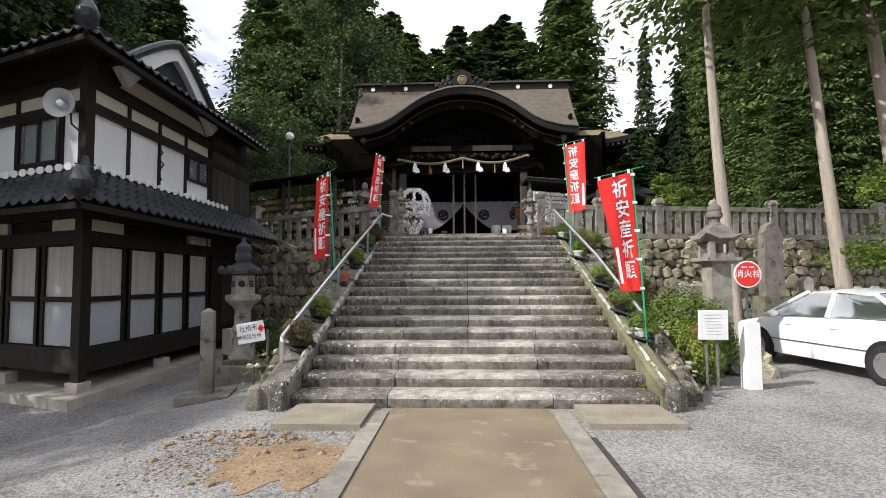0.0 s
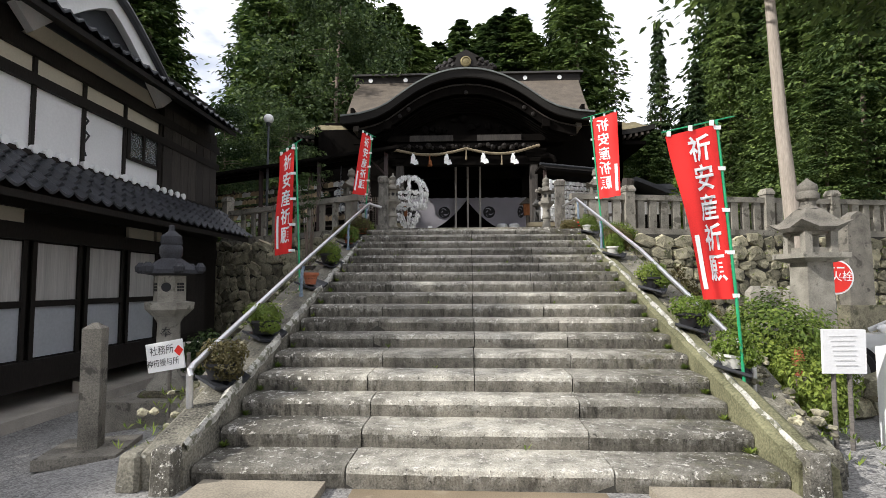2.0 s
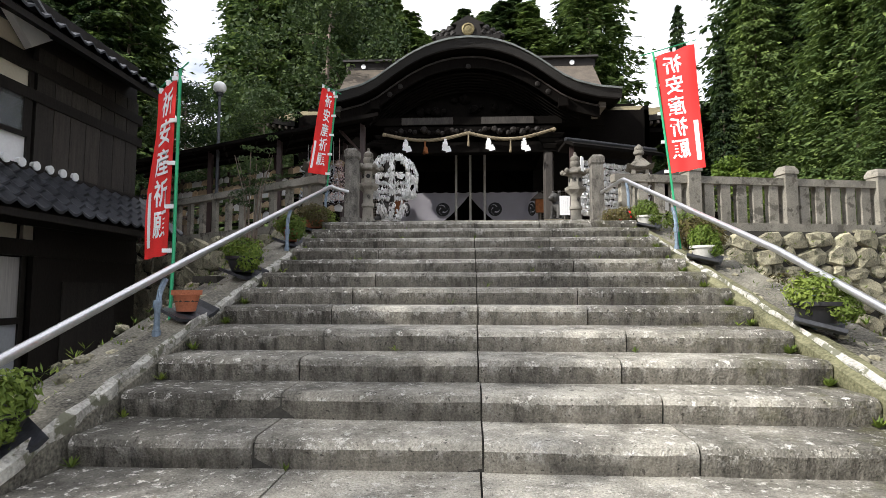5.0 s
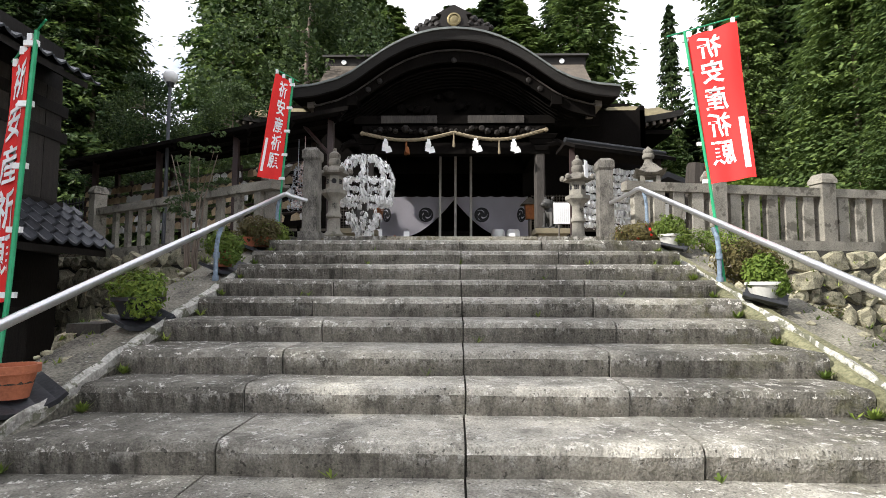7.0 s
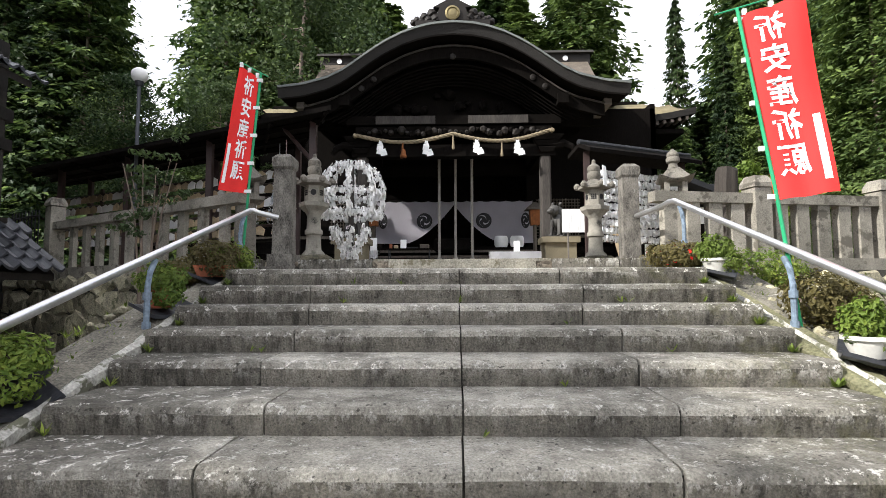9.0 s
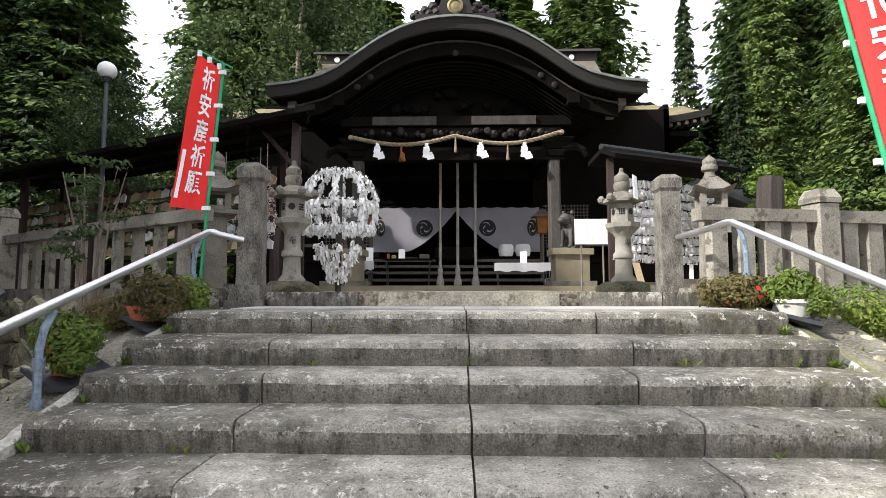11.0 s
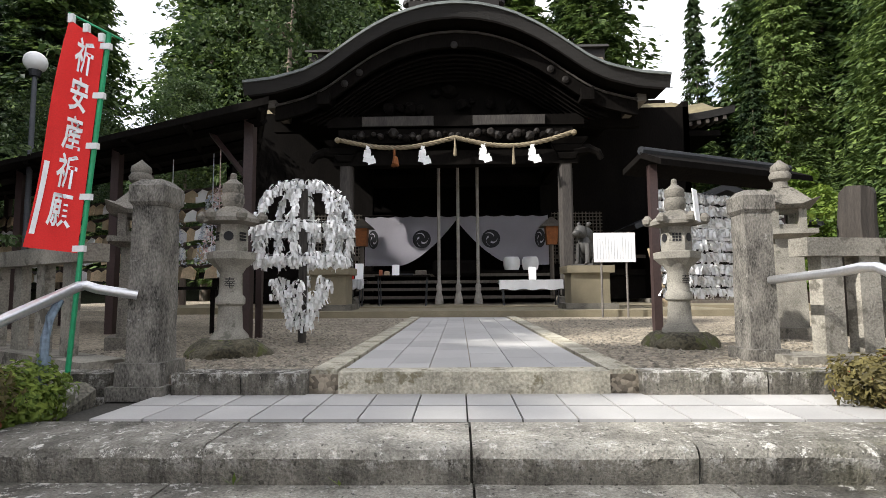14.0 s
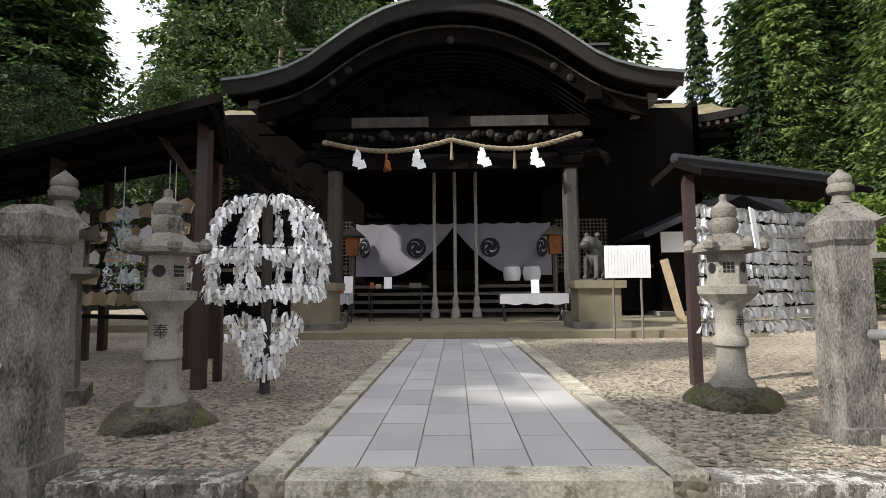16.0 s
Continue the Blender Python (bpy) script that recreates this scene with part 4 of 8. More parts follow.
for sgn in (-1, 1):
    bm = bmesh.new()
    cols = []
    for i in range(13):
        f = i / 12
        xo = 5.0 + 5.1 * f
        col = []
        for j in range(9):
            g = j / 8
            y = 27.9 + (33.5 - 27.9) * g
            edge_z = 9.78 + lift(xo, y) * (1 - g)
            inner = 9.78 + 3.2 * g ** 0.85
            side = 9.78 + lift(xo, y) + (10.1 - xo) * 0.62
            col.append((sgn * xo, y, min(inner + lift(xo, y) * (1 - g), side + 0.0)))
        cols.append(col)
    tv = [[bm.verts.new(p) for p in c] for c in cols]
    bv = [[bm.verts.new((p[0], p[1] + 0.05 * (k == 0), p[2] - 0.26)) for k, p in enumerate(c)] for c in cols]
    for i in range(12):
        for j in range(8):
            bm.faces.new((tv[i][j], tv[i + 1][j], tv[i + 1][j + 1], tv[i][j + 1]))
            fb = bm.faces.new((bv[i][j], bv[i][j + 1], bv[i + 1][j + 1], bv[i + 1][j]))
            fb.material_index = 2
        fb = bm.faces.new((tv[i][0], bv[i][0], bv[i + 1][0], tv[i + 1][0]))
        fb.material_index = 1
    for j in range(8):
        fb = bm.faces.new((tv[12][j], bv[12][j], bv[12][j + 1], tv[12][j + 1]))
        fb.material_index = 1
    part("wing_roof", bm, [M_MOSSROOF, M_ROOF_EDGE, M_DARKWOOD], hall, "mossy bark wing of the main roof with a lifted corner", smooth=True)
    rows_ = bmesh.new()
    for i in range(16):
        x = 5.1 + i * 0.31
        box(rows_, sgn * x - 0.06, sgn * x + 0.06, 27.98, 28.6, 9.36 + lift(x, 28), 9.5 + lift(x, 28))
    part("rafter_row", rows_, M_BOARDS, hall)
    bm = bmesh.new()
    a, b = sorted((sgn * 4.6, sgn * 9.7))
    box(bm, a, b, 28.25, 35, 9.2, 9.4)
    part("soffit", bm, M_DARKWOOD, hall)
bm = bmesh.new()
prism(bm, [(38.0, 16.4), (45.0, 11.6), (45.0, 11.2), (38.0, 11.2)], -8.0, 8.0, "x")
part("rear_roof", bm, M_BARK_ROOF, hall)
bm = bmesh.new()
box(bm, -8.3, 8.3, 37.7, 38.4, 16.4, 17.05)
part("ridge_body", bm, M_BLACKWOOD, hall)
bm = bmesh.new()
prism(bm, [(37.5, 17.05), (37.65, 17.25), (38.45, 17.25), (38.6, 17.05)], -8.5, 8.5, "x")
part("ridge_cap", bm, M_ROOF_EDGE, hall, "pale metal-clad ridge cap")
for x in (-7.1, -4.5, 4.3, 6.8):
    bm = bmesh.new()
    lathe(bm, [(0.16, 0), (0.16, 0.05)], 14, pose(x, 37.69, 16.75, 90))
    part("ridge_crest", bm, M_WHITE, hall, "small pale round crest")
# ornament over the porch gable
bm = bmesh.new()
prism(bm, [(-0.55, 11.2), (-0.5, 11.5), (-0.42, 11.72), (-0.62, 11.74), (0, 12.08), (0.62, 11.74), (0.42, 11.72), (0.5, 11.5), (0.55, 11.2)], 22.5, 22.85, "y")
bevel(bm, 0.02)
ornm = part("ridge_ornament", bm, M_BLACKWOOD, hall, "dark ridge-end ornament with a gilded crest")
bm = bmesh.new()
lathe(bm, [(0.24, 0), (0.24, 0.05), (0.18, 0.07), (0.16, 0.04), (0.07, 0.06)], 20, pose(0, 22.5, 11.52, 90))
part("crest", bm, M_GOLD, ornm, "gilded round crest")
for i in range(14):
    bm = bmesh.new()
    sgn = -1 if i % 2 else 1
    x = 0.55 + (i // 2) * 0.12
    s = 0.19 - (i // 2) * 0.012
    lathe(bm, [(s * 0.3, -s), (s, -s * 0.2), (s * 0.8, s * 0.5), (s * 0.2, s)], 8, pose(sgn * x, 22.65, 11.28 + 0.22 * (1 - (i // 2) / 7) * (i // 2 % 2 + 0.6), 0, sgn * 30))
    part("scroll", bm, M_BLACKWOOD, ornm)
bm = bmesh.new()
box(bm, -1.2, 1.2, 22.5, 28, 11.14, 11.3)
bevel(bm, 0.05)
part("porch_ridge", bm, M_BLACKWOOD, hall)

# stone platform under the porch
bm = bmesh.new()
box(bm, -3.6, 6.9, 20.22, 27, ZC - 0.1, ZC + 0.14)
bevel(bm, 0.02)
solid("shrine_platform", bm, M_SANDSTONE, "tan stone platform under the shrine porch", "platform")
bm = bmesh.new()
box(bm, -8, 10.5, 22.6, 36.5, ZC - 0.1, ZC + 0.17)
solid("hall_plinth", bm, M_SANDSTONE, "low stone plinth of the shrine hall", "plinth")
# ---- foot of the stair: office building ----
BC, BU, BV = Vector((-4.42, 4.31)), Vector((-0.93, 0.367)), Vector((-0.02, 1.0))
BM = Matrix(((BU.x, BV.x, 0, BC.x), (BU.y, BV.y, 0, BC.y), (0, 0, 1, 0), (0, 0, 0, 1)))   # x: along the front, y: along the side
office = thing("shrine_office", "two-storey white plaster and black timber office with tiled eaves", "building")


def opart(name, boxes, material, label="", parent=None, bev=0.0):
    bm = bmesh.new()
    for b in boxes:
        box(bm, *b)
    if bev:
        bevel(bm, bev)
    bmesh.ops.transform(bm, matrix=BM, verts=bm.verts)
    return part(name, bm, material, parent or office, label)


LW, LS = 9.0, 6.1
opart("plinth", [(-0.35, LW, -0.5, LS, -0.02, 0.14)], M_CONCRETE, "pale concrete footing", bev=0.03)
opart("core", [(0.12, LW, 0.12, LS, 0.4, 5.6)], M_BLACKWOOD)
opart("corner_post", [(-0.09, 0.09, -0.09, 0.09, 0.26, 5.3)], M_BLACKWOOD)
opart("post_footing", [(-0.14, 0.14, -0.14, 0.14, 0.1, 0.27)], M_CONCRETE, "small stone under the corner post", bev=0.02)
opart("footing_stone", [(-0.12, 0.12, 2.0, 2.25, 0.1, 0.3)], M_CONCRETE, bev=0.03)
opart("footing_stone", [(1.6, 1.85, -0.12, 0.12, 0.1, 0.3)], M_CONCRETE, bev=0.03)
for z0, z1 in ((0.38, 0.72), (2.22, 2.42), (2.6, 2.72), (3.28, 3.34), (4.18, 4.32), (4.55, 4.7)):
    opart("side_rail", [(-0.05, 0.12, 0.09, LS, z0, z1)], M_BLACKWOOD)
    opart("front_rail", [(0.09, LW, -0.05, 0.12, z0, z1)], M_BLACKWOOD)
# lower storey: glazed sliding screens with pale curtains
for k in range(4):
    y0, y1 = 0.16 + k * 0.96, 0.16 + k * 0.96 + 0.88
    w = opart("screen", [(0.02, 0.06, y0, y0 + 0.07, 0.72, 2.24), (0.02, 0.06, y1 - 0.07, y1, 0.72, 2.24), (0.018, 0.062, y0, y1, 1.38, 1.46)], M_BLACKWOOD, "black-framed sliding screen")
    opart("curtain", [(0.075, 0.08, y0 + 0.06, y1 - 0.06, 1.46, 2.2)], M_CURTAIN_IN, "pale gathered curtain behind glass", w)
    opart("lower_pane", [(0.06, 0.075, y0 + 0.06, y1 - 0.06, 0.74, 1.38)], M_FROST, "frosted lower pane", w)
for k in range(7):
    x0, x1 = 0.16 + k * 0.9, 0.16 + k * 0.9 + 0.82
    w = opart("screen", [(x0, x0 + 0.07, 0.02, 0.06, 0.72, 2.24), (x1 - 0.07, x1, 0.02, 0.06, 0.72, 2.24), (x0, x1, 0.018, 0.062, 1.38, 1.46)], M_BLACKWOOD, "black-framed sliding screen")
    opart("curtain", [(x0 + 0.06, x1 - 0.06, 0.075, 0.08, 1.46, 2.2)], M_CURTAIN_IN, "pale gathered curtain behind glass", w)
    opart("lower_pane", [(x0 + 0.06, x1 - 0.06, 0.06, 0.075, 0.74, 1.38)], M_FROST, "frosted lower pane", w)
opart("dark_end_wall", [(-0.02, 0.1, 4.0, LS, 0.4, 2.6)], M_BLACKWOOD, "black board wall at the rear of the side")
opart("shutter", [(-0.04, -0.02, 4.5, 5.6, 0.3, 1.9)], M_DARKBOARDS, "weathered slatted shutter")
for y0, y1 in ((0.14, 0.95), (3.05, 3.75), (3.85, 4.6)):
    opart("cream_panel", [(0.02, 0.1, y0, y1, 2.42, 2.64)], M_CREAM, "cream plaster strip")
for x0, x1 in ((0.14, 0.75), (1.9, 2.6), (2.7, 4.5)):
    opart("cream_panel", [(x0, x1, 0.02, 0.1, 2.42, 2.64)], M_CREAM, "cream plaster strip")
# upper storey
ups = [0.12, 1.02, 1.92, 2.85, 3.85]
for a, b in zip(ups, ups[1:]):
    top_z = 3.72 if b > 3.8 else 4.2
    opart("plaster_panel", [(0.03, 0.1, a, b - 0.06, 3.33, top_z)], M_PLASTER, "white plaster panel")
    opart("stud", [(-0.02, 0.1, b - 0.06, b, 3.28, 4.7)], M_BLACKWOOD)
    opart("cream_panel", [(0.03, 0.1, a, b - 0.06, 4.32, 4.56)], M_CREAM, "cream strip under the eaves")
w = opart("side_window", [(-0.03, 0.05, 2.87, 2.95, 3.72, 4.2), (-0.03, 0.05, 3.72, 3.8, 3.72, 4.2), (-0.03, 0.05, 3.3, 3.36, 3.72, 4.2), (-0.03, 0.05, 2.87, 3.8, 3.7, 3.75)], M_BLACKWOOD, "dark wooden window")
opart("pane", [(0.0, 0.012, 2.9, 3.76, 3.74, 4.19)], M_PANE, "", w)
for i in range(7):
    opart("board", [(-0.03, 0.1, 3.9 + i * 0.3, 4.19 + i * 0.3, 2.72, 4.9)], M_DARKBOARDS, "")
for a, b in ((0.12, 0.55), (1.75, 2.7), (2.76, 4.2), (4.26, 6.0), (6.06, 8.9)):
    opart("plaster_panel", [(a, b, 0.03, 0.1, 3.33, 4.2)], M_PLASTER, "white plaster panel")
opart("plaster_panel", [(0.6, 1.7, 0.03, 0.1, 3.33, 3.44)], M_PLASTER)
for x in (0.55, 1.7, 2.7, 4.2, 6.0):
    opart("stud", [(x, x + 0.06, -0.02, 0.1, 3.28, 4.7)], M_BLACKWOOD)
for a, b in ((0.12, 0.6), (0.66, 1.7), (1.76, 2.7), (2.76, 4.2), (4.26, 8.9)):
    opart("cream_panel", [(a, b, 0.03, 0.1, 4.32, 4.56)], M_CREAM)
opart("window_curtain", [(0.7, 1.6, 0.075, 0.085, 3.46, 4.16)], M_CURTAIN_IN, "pale curtain behind the window")
w = opart("front_window", [(0.6, 0.68, -0.04, 0.06, 3.44, 4.2), (1.62, 1.7, -0.04, 0.06, 3.44, 4.2), (1.12, 1.18, -0.03, 0.05, 3.44, 4.2), (0.6, 1.7, -0.05, 0.06, 3.42, 3.5), (0.6, 1.7, -0.04, 0.06, 4.14, 4.2)], M_BLACKWOOD, "dark-framed sliding window")
opart("pane", [(0.66, 1.64, 0.0, 0.012, 3.48, 4.15)], M_PANE, "window pane reflecting sky and trees", w)


def tiled_slope(x0, x1, d0, d1, z0, z1, along_side, parent, seed, hip=True):
    """Rows of curved roof tiles from the eave (d0, z0) up to the wall (d1, z1); each tile is its own piece in one mesh."""
    bm = bmesh.new()
    rows = max(3, int(math.hypot(d1 - d0, z1 - z0) / 0.2))
    tw = 0.235
    for r in range(rows):
        f0, f1 = r / rows, (r + 1.25) / rows
        da, db = d0 + (d1 - d0) * f0, d0 + (d1 - d0) * f1
        za, zb = z0 + (z1 - z0) * f0 + 0.035, z0 + (z1 - z0) * f1 + 0.005
        start = x0 + (da - d0) if hip else x0
        x = start
        while x < x1:
            prof = [(0, 0.03), (0.03, 0.055), (0.06, 0.03), (0.12, 0.0), (0.18, -0.005), (tw, 0.03)]
            a, b, c = [], [], []
            for px, pz in prof:
                for arr, d, z in ((a, da, za - 0.03), (b, da, za), (c, db, zb)):
                    arr.append((x + px, d, z + pz))
            va, vb, vc = [[bm.verts.new((q[1], q[0], q[2]) if along_side else q) for q in arr] for arr in (a, b, c)]
            for i in range(len(prof) - 1):
                bm.faces.new((vb[i], vb[i + 1], vc[i + 1], vc[i]))
                bm.faces.new((va[i], va[i + 1], vb[i + 1], vb[i]))
            x += tw
    # board under the tiles
    pts = [(x0, d0 + 0.05, z0 - 0.02), (x1, d0 + 0.05, z0 - 0.02), (x1, d1, z1 - 0.03), (x0 + ((d1 - d0) if hip else 0), d1, z1 - 0.03)]
    lo = [(p[0], p[1], p[2] - 0.08) for p in pts]
    tv = [bm.verts.new((q[1], q[0], q[2]) if along_side else q) for q in pts]
    lv = [bm.verts.new((q[1], q[0], q[2]) if along_side else q) for q in lo]
    for i in range(4):
        f = bm.faces.new((tv[i], tv[(i + 1) % 4], lv[(i + 1) % 4], lv[i]))
        f.material_index = 1
    for q in (tv, lv):
        f = bm.faces.new(q)
        f.material_index = 1
    bmesh.ops.transform(bm, matrix=BM, verts=bm.verts)
    ob = part("tiled_eave", bm, [M_KAWARA, M_BLACKWOOD], parent, "dark glazed pantile eave")
    tagged(ob, kind="stuff")
    return ob


tiled_slope(-0.95, 6.2, -0.95, 0.0, 2.66, 3.28, True, office, 1)
tiled_slope(-0.95, LW, -0.95, 0.0, 2.66, 3.28, False, office, 2)
tiled_slope(-0.7, 5.9, -0.7, 1.6, 4.92, 6.0, True, office, 3)
tiled_slope(-0.7, LW, -0.7, 1.6, 4.92, 6.0, False, office, 4)
opart("upper_roof_block", [(1.6, LW, 1.6, 5.9, 5.4, 5.97)], M_BLACKWOOD)
for p0, p1, r in (((-0.98, -0.98, 2.75), (0.05, 0.05, 3.42), 0.085), ((-0.72, -0.72, 5.0), (1.6, 1.6, 6.1), 0.1)):
    bm = bmesh.new()
    tube(bm, [p0, p1], r, 10)
    tube(bm, [(p0[0] + 0.05, p0[1] + 0.05, p0[2] + 0.09), (p1[0], p1[1], p1[2] + 0.08)], r * 0.75, 10)
    lathe(bm, [(0.02, -0.22), (0.17, -0.1), (0.19, 0.0), (0.12, 0.12), (0.05, 0.2)], 10, pose(p0[0] + 0.05, p0[1] + 0.05, p0[2] + 0.12))
    bmesh.ops.transform(bm, matrix=BM, verts=bm.verts)
    part("hip_ridge", bm, M_KAWARA, office, "rounded hip ridge with an end ornament", smooth=True)
for along, count in (("side", 21), ("front", 38)):
    bm = bmesh.new()
    lathe(bm, [(0.055, -0.03), (0.06, 0.03)], 10, pose(0, 0, 0, 0, 90) if along == "side" else pose(0, 0, 0, 90))
    end_me = finish(bm, "round_tile_end", M_WHITE)
    for i in range(count):
        q = BM @ Vector((-0.04, 0.1 + i * 0.225, 3.36) if along == "side" else (0.1 + i * 0.225, -0.04, 3.36))
        ob = new("round_tile_end", end_me)
        ob.parent = office
        ob.location = q
bm = bmesh.new()
arc = []
for i in range(13):
    f = i / 12
    q = -1 + 2 * f
    arc.append((2.3 + q * 1.75, 5.05 + 1.05 * (1 - abs(q) ** 1.25)))
inn = [(2.3 + (y - 2.3) * 0.82, z - 0.24) for y, z in arc]
prism(bm, arc + inn[::-1], -0.1, 0.05, "x", BM)
part("gable_band", bm, M_PLASTER, office, "white curved plaster gable band")
bm = bmesh.new()
prism(bm, [(2.3 + (y - 2.3) * 0.84, z - 0.22) for y, z in arc], 0.1, 2.5, "x", BM)
part("gable_wall", bm, M_CREAM, office)
bm = bmesh.new()
for i in range(12):
    (ya, za), (yb, zb) = arc[i], arc[i + 1]
    tube(bm, [(-0.14, ya, za + 0.05), (-0.14, yb, zb + 0.05)], 0.08, 8)
    tube(bm, [(-0.14, ya, za + 0.06), (3.0, ya, za + 0.06)], 0.07, 8)
prism(bm, [(y, z + 0.02) for y, z in arc], 0.06, 3.0, "x")
bmesh.ops.transform(bm, matrix=BM, verts=bm.verts)
part("gable_roof", bm, M_KAWARA, office, "dark tiles over the gable")

OFFICE_FIT = Matrix.Translation((1.05, -3.007, 1.674)) @ Matrix.Scale(1.3, 4) @ Matrix.Translation((-1.05, 3.007, -1.674))
office.matrix_basis = OFFICE_FIT
# loudspeaker on the corner, with its lamp cord
horn = thing("loudspeaker", "grey horn loudspeaker on the office corner", "loudspeaker", -4.6, 4.0, 4.18, 12)
bm = bmesh.new()
lathe(bm, [(0.05, 0.36), (0.07, 0.2), (0.11, 0.08), (0.2, 0.0), (0.21, -0.01), (0.19, 0.01), (0.1, 0.1), (0.05, 0.2)], 20, pose(0, 0, 0, 90) @ pose(0, 0, 0, 180))
part("horn", bm, M_HORN, horn, smooth=True)
bm = bmesh.new()
lathe(bm, [(0.045, -0.05), (0.045, 0.02), (0.02, 0.05)], 12, pose(0, 0.02, 0, 90))
part("driver", bm, M_WHITE, horn, "pale centre plug")
bm = bmesh.new()
tube(bm, [(0, 0.3, 0), (0, 0.34, -0.2), (0.1, 0.36, -0.3)], 0.015, 6)
part("bracket", bm, M_DARKMETAL, horn)
cord = thing("wall_fixture", "black cable loop and bracket on the plaster wall", "fixture", -4.53, 6.2, 3.6)
bm = bmesh.new()
tube(bm, [(0.05, 0, 0.5), (0.1, 0.05, 0.42), (0.06, 0, 0.3), (0.12, 0.05, 0.2), (0.06, 0, 0.05), (0.1, 0.03, -0.1)], 0.016, 6)
part("cable", bm, M_DARKMETAL, cord)

for o_ in (horn, cord):
    o_.matrix_basis = OFFICE_FIT @ o_.matrix_basis
# ---- handrails ----


def handrail(x0, x1, y0, z0, y1, z1, posts, end, bow, lab):
    """A pipe rail up the stair, bent down at its foot and let into the gate post at its head."""
    r = thing("handrail", lab, "handrail", 0, 0, 0, group="stair handrails")

    def at(y):
        f = (y - y0) / (y1 - y0)
        return Vector((x0 + (x1 - x0) * f, y, z0 + (z1 - z0) * f))
    bm = bmesh.new()
    e = Vector(end)
    tube(bm, [(x0, y0 + 0.03, z0 - 0.62), (x0, y0, z0 - 0.05), (x0, y0 + 0.02, z0), (x0, y0 + 0.06, z0 + 0.03), at((y0 + y1) / 2 - 0.5) + Vector((0, 0, bow)), at(y1 - 0.08), at(y1), at(y1).lerp(e, 0.12) + Vector((0, 0, 0.012)), at(y1).lerp(e, 0.3), e], 0.033, 10)
    part("rail", bm, M_STEEL, r, "bare metal pipe rail", smooth=True)
    for y in posts:
        p = at(y)
        zb = 0.25 + 0.32 * (y - 3.9)
        bm = bmesh.new()
        tube(bm, [(p.x, y + 0.1, p.z - 0.0), (p.x, y + 0.03, p.z - 0.1), (p.x, y, p.z - 0.22), (p.x, y, zb)], 0.024, 8)
        part("post", bm, M_STEELBLUE, r, "weathered blue-grey post")
        for zz in (0.06, 0.3):
            bm = bmesh.new()
            lathe(bm, [(0.034, -0.03), (0.034, 0.03)], 10, pose(p.x, y, zb + zz))
            part("collar", bm, M_STEELBLUE, r)
    return r


handrail(-1.6, -1.4, 4.55, 0.86, 12.35, 3.62, (7.6, 10.4, 12.1), (-1.12, 12.52, 3.56), 0.03, "grey metal pipe handrail beside the steps")
handrail(3.96, 3.62, 5.3, 0.9, 12.35, 3.7, (7.9, 10.4, 12.15), (3.46, 13.2, 3.64), 0.11, "grey metal pipe handrail along the planted ledge")

# ---- flags ----


def banner(tl, tr, br, bl, pole_pts, mirror, lab, wave, seed, base_z):
    f = thing("banner_flag", lab, "flag", 0, 0, 0, group="red prayer banners")
    tl, tr, br, bl = [Vector(p) for p in (tl, tr, br, bl)]

    def at(u, v, off=0.0):
        p = (tl * (1 - u) + tr * u) * (1 - v) + (bl * (1 - u) + br * u) * v
        n = (tr - tl).cross(bl - tl).normalized()
        fade = (1 - u) if not mirror else u
        return p + n * (off + wave * fade * math.sin(6.5 * v + 3 * u + seed) + wave * 0.5 * math.sin(11 * u + seed))
    nu, nv = 12, 26
    bm = bmesh.new()
    for side in (0.0, -0.004):
        g = [[bm.verts.new(at(i / nu, j / nv, side)) for i in range(nu + 1)] for j in range(nv + 1)]
        for j in range(nv):
            for i in range(nu):
                bm.faces.new((g[j][i], g[j][i + 1], g[j + 1][i + 1], g[j + 1][i]))
    part("cloth", bm, M_RED, f, "red cloth with white edging", smooth=True)
    sgn = -1 if mirror else 1
    # which way faces the walker
    out = (tr - tl).cross(bl - tl).normalized()
    o = 0.006 if out.y < 0 else -0.010
    for k, ch in enumerate("祈安産祈願"):
        t = text_bm(ch, 0.3, weight=0.006)
        for v in t.verts:
            u = 0.5 + sgn * (v.co.x / 0.62 + 0.09)
            vv = 0.13 + k * 0.175 - v.co.z / 1.85
            v.co = at(u, vv, o)
        part("letter", t, M_WHITE, f, "white brush-style character")
    bm = bmesh.new()
    ua, ub = (0.08, 0.2) if not mirror else (0.8, 0.92)
    g = [[bm.verts.new(at(u, 0.62 + 0.32 * j / 8, o)) for u in (ua, ub)] for j in range(9)]
    for j in range(8):
        bm.faces.new((g[j][0], g[j][1], g[j + 1][1], g[j + 1][0]))
    part("white_bar", bm, M_WHITE, f, "plain white name strip")
    up = 1.0 if not mirror else 0.0
    for j in range(8):
        bm = bmesh.new()
        if j < 5:
            box(bm, -0.05, 0.05, -0.014, 0.014, -0.02, 0.02, Matrix.Translation(at(up, 0.02 + j * 0.24)))
        else:
            box(bm, -0.018, 0.018, -0.014, 0.014, -0.03, 0.03, Matrix.Translation(at(0.08 + (j - 5) * 0.42, -0.012)))
        part("loop", bm, M_WHITE, f, "white cloth loop")
    bm = bmesh.new()
    tube(bm, pole_pts, 0.016, 8)
    part("pole", bm, M_GREENPOLE, f, "green plastic-coated pole")
    bm = bmesh.new()
    a = at(0, -0.03) if not mirror else at(1, -0.03)
    b = Vector(pole_pts[-1])
    d = (b - a)
    tube(bm, [a - d * 0.05, a + d * 1.35], 0.008, 6)
    part("cross_arm", bm, M_GREENPOLE, f, "thin cross bar carrying the cloth")
    return f


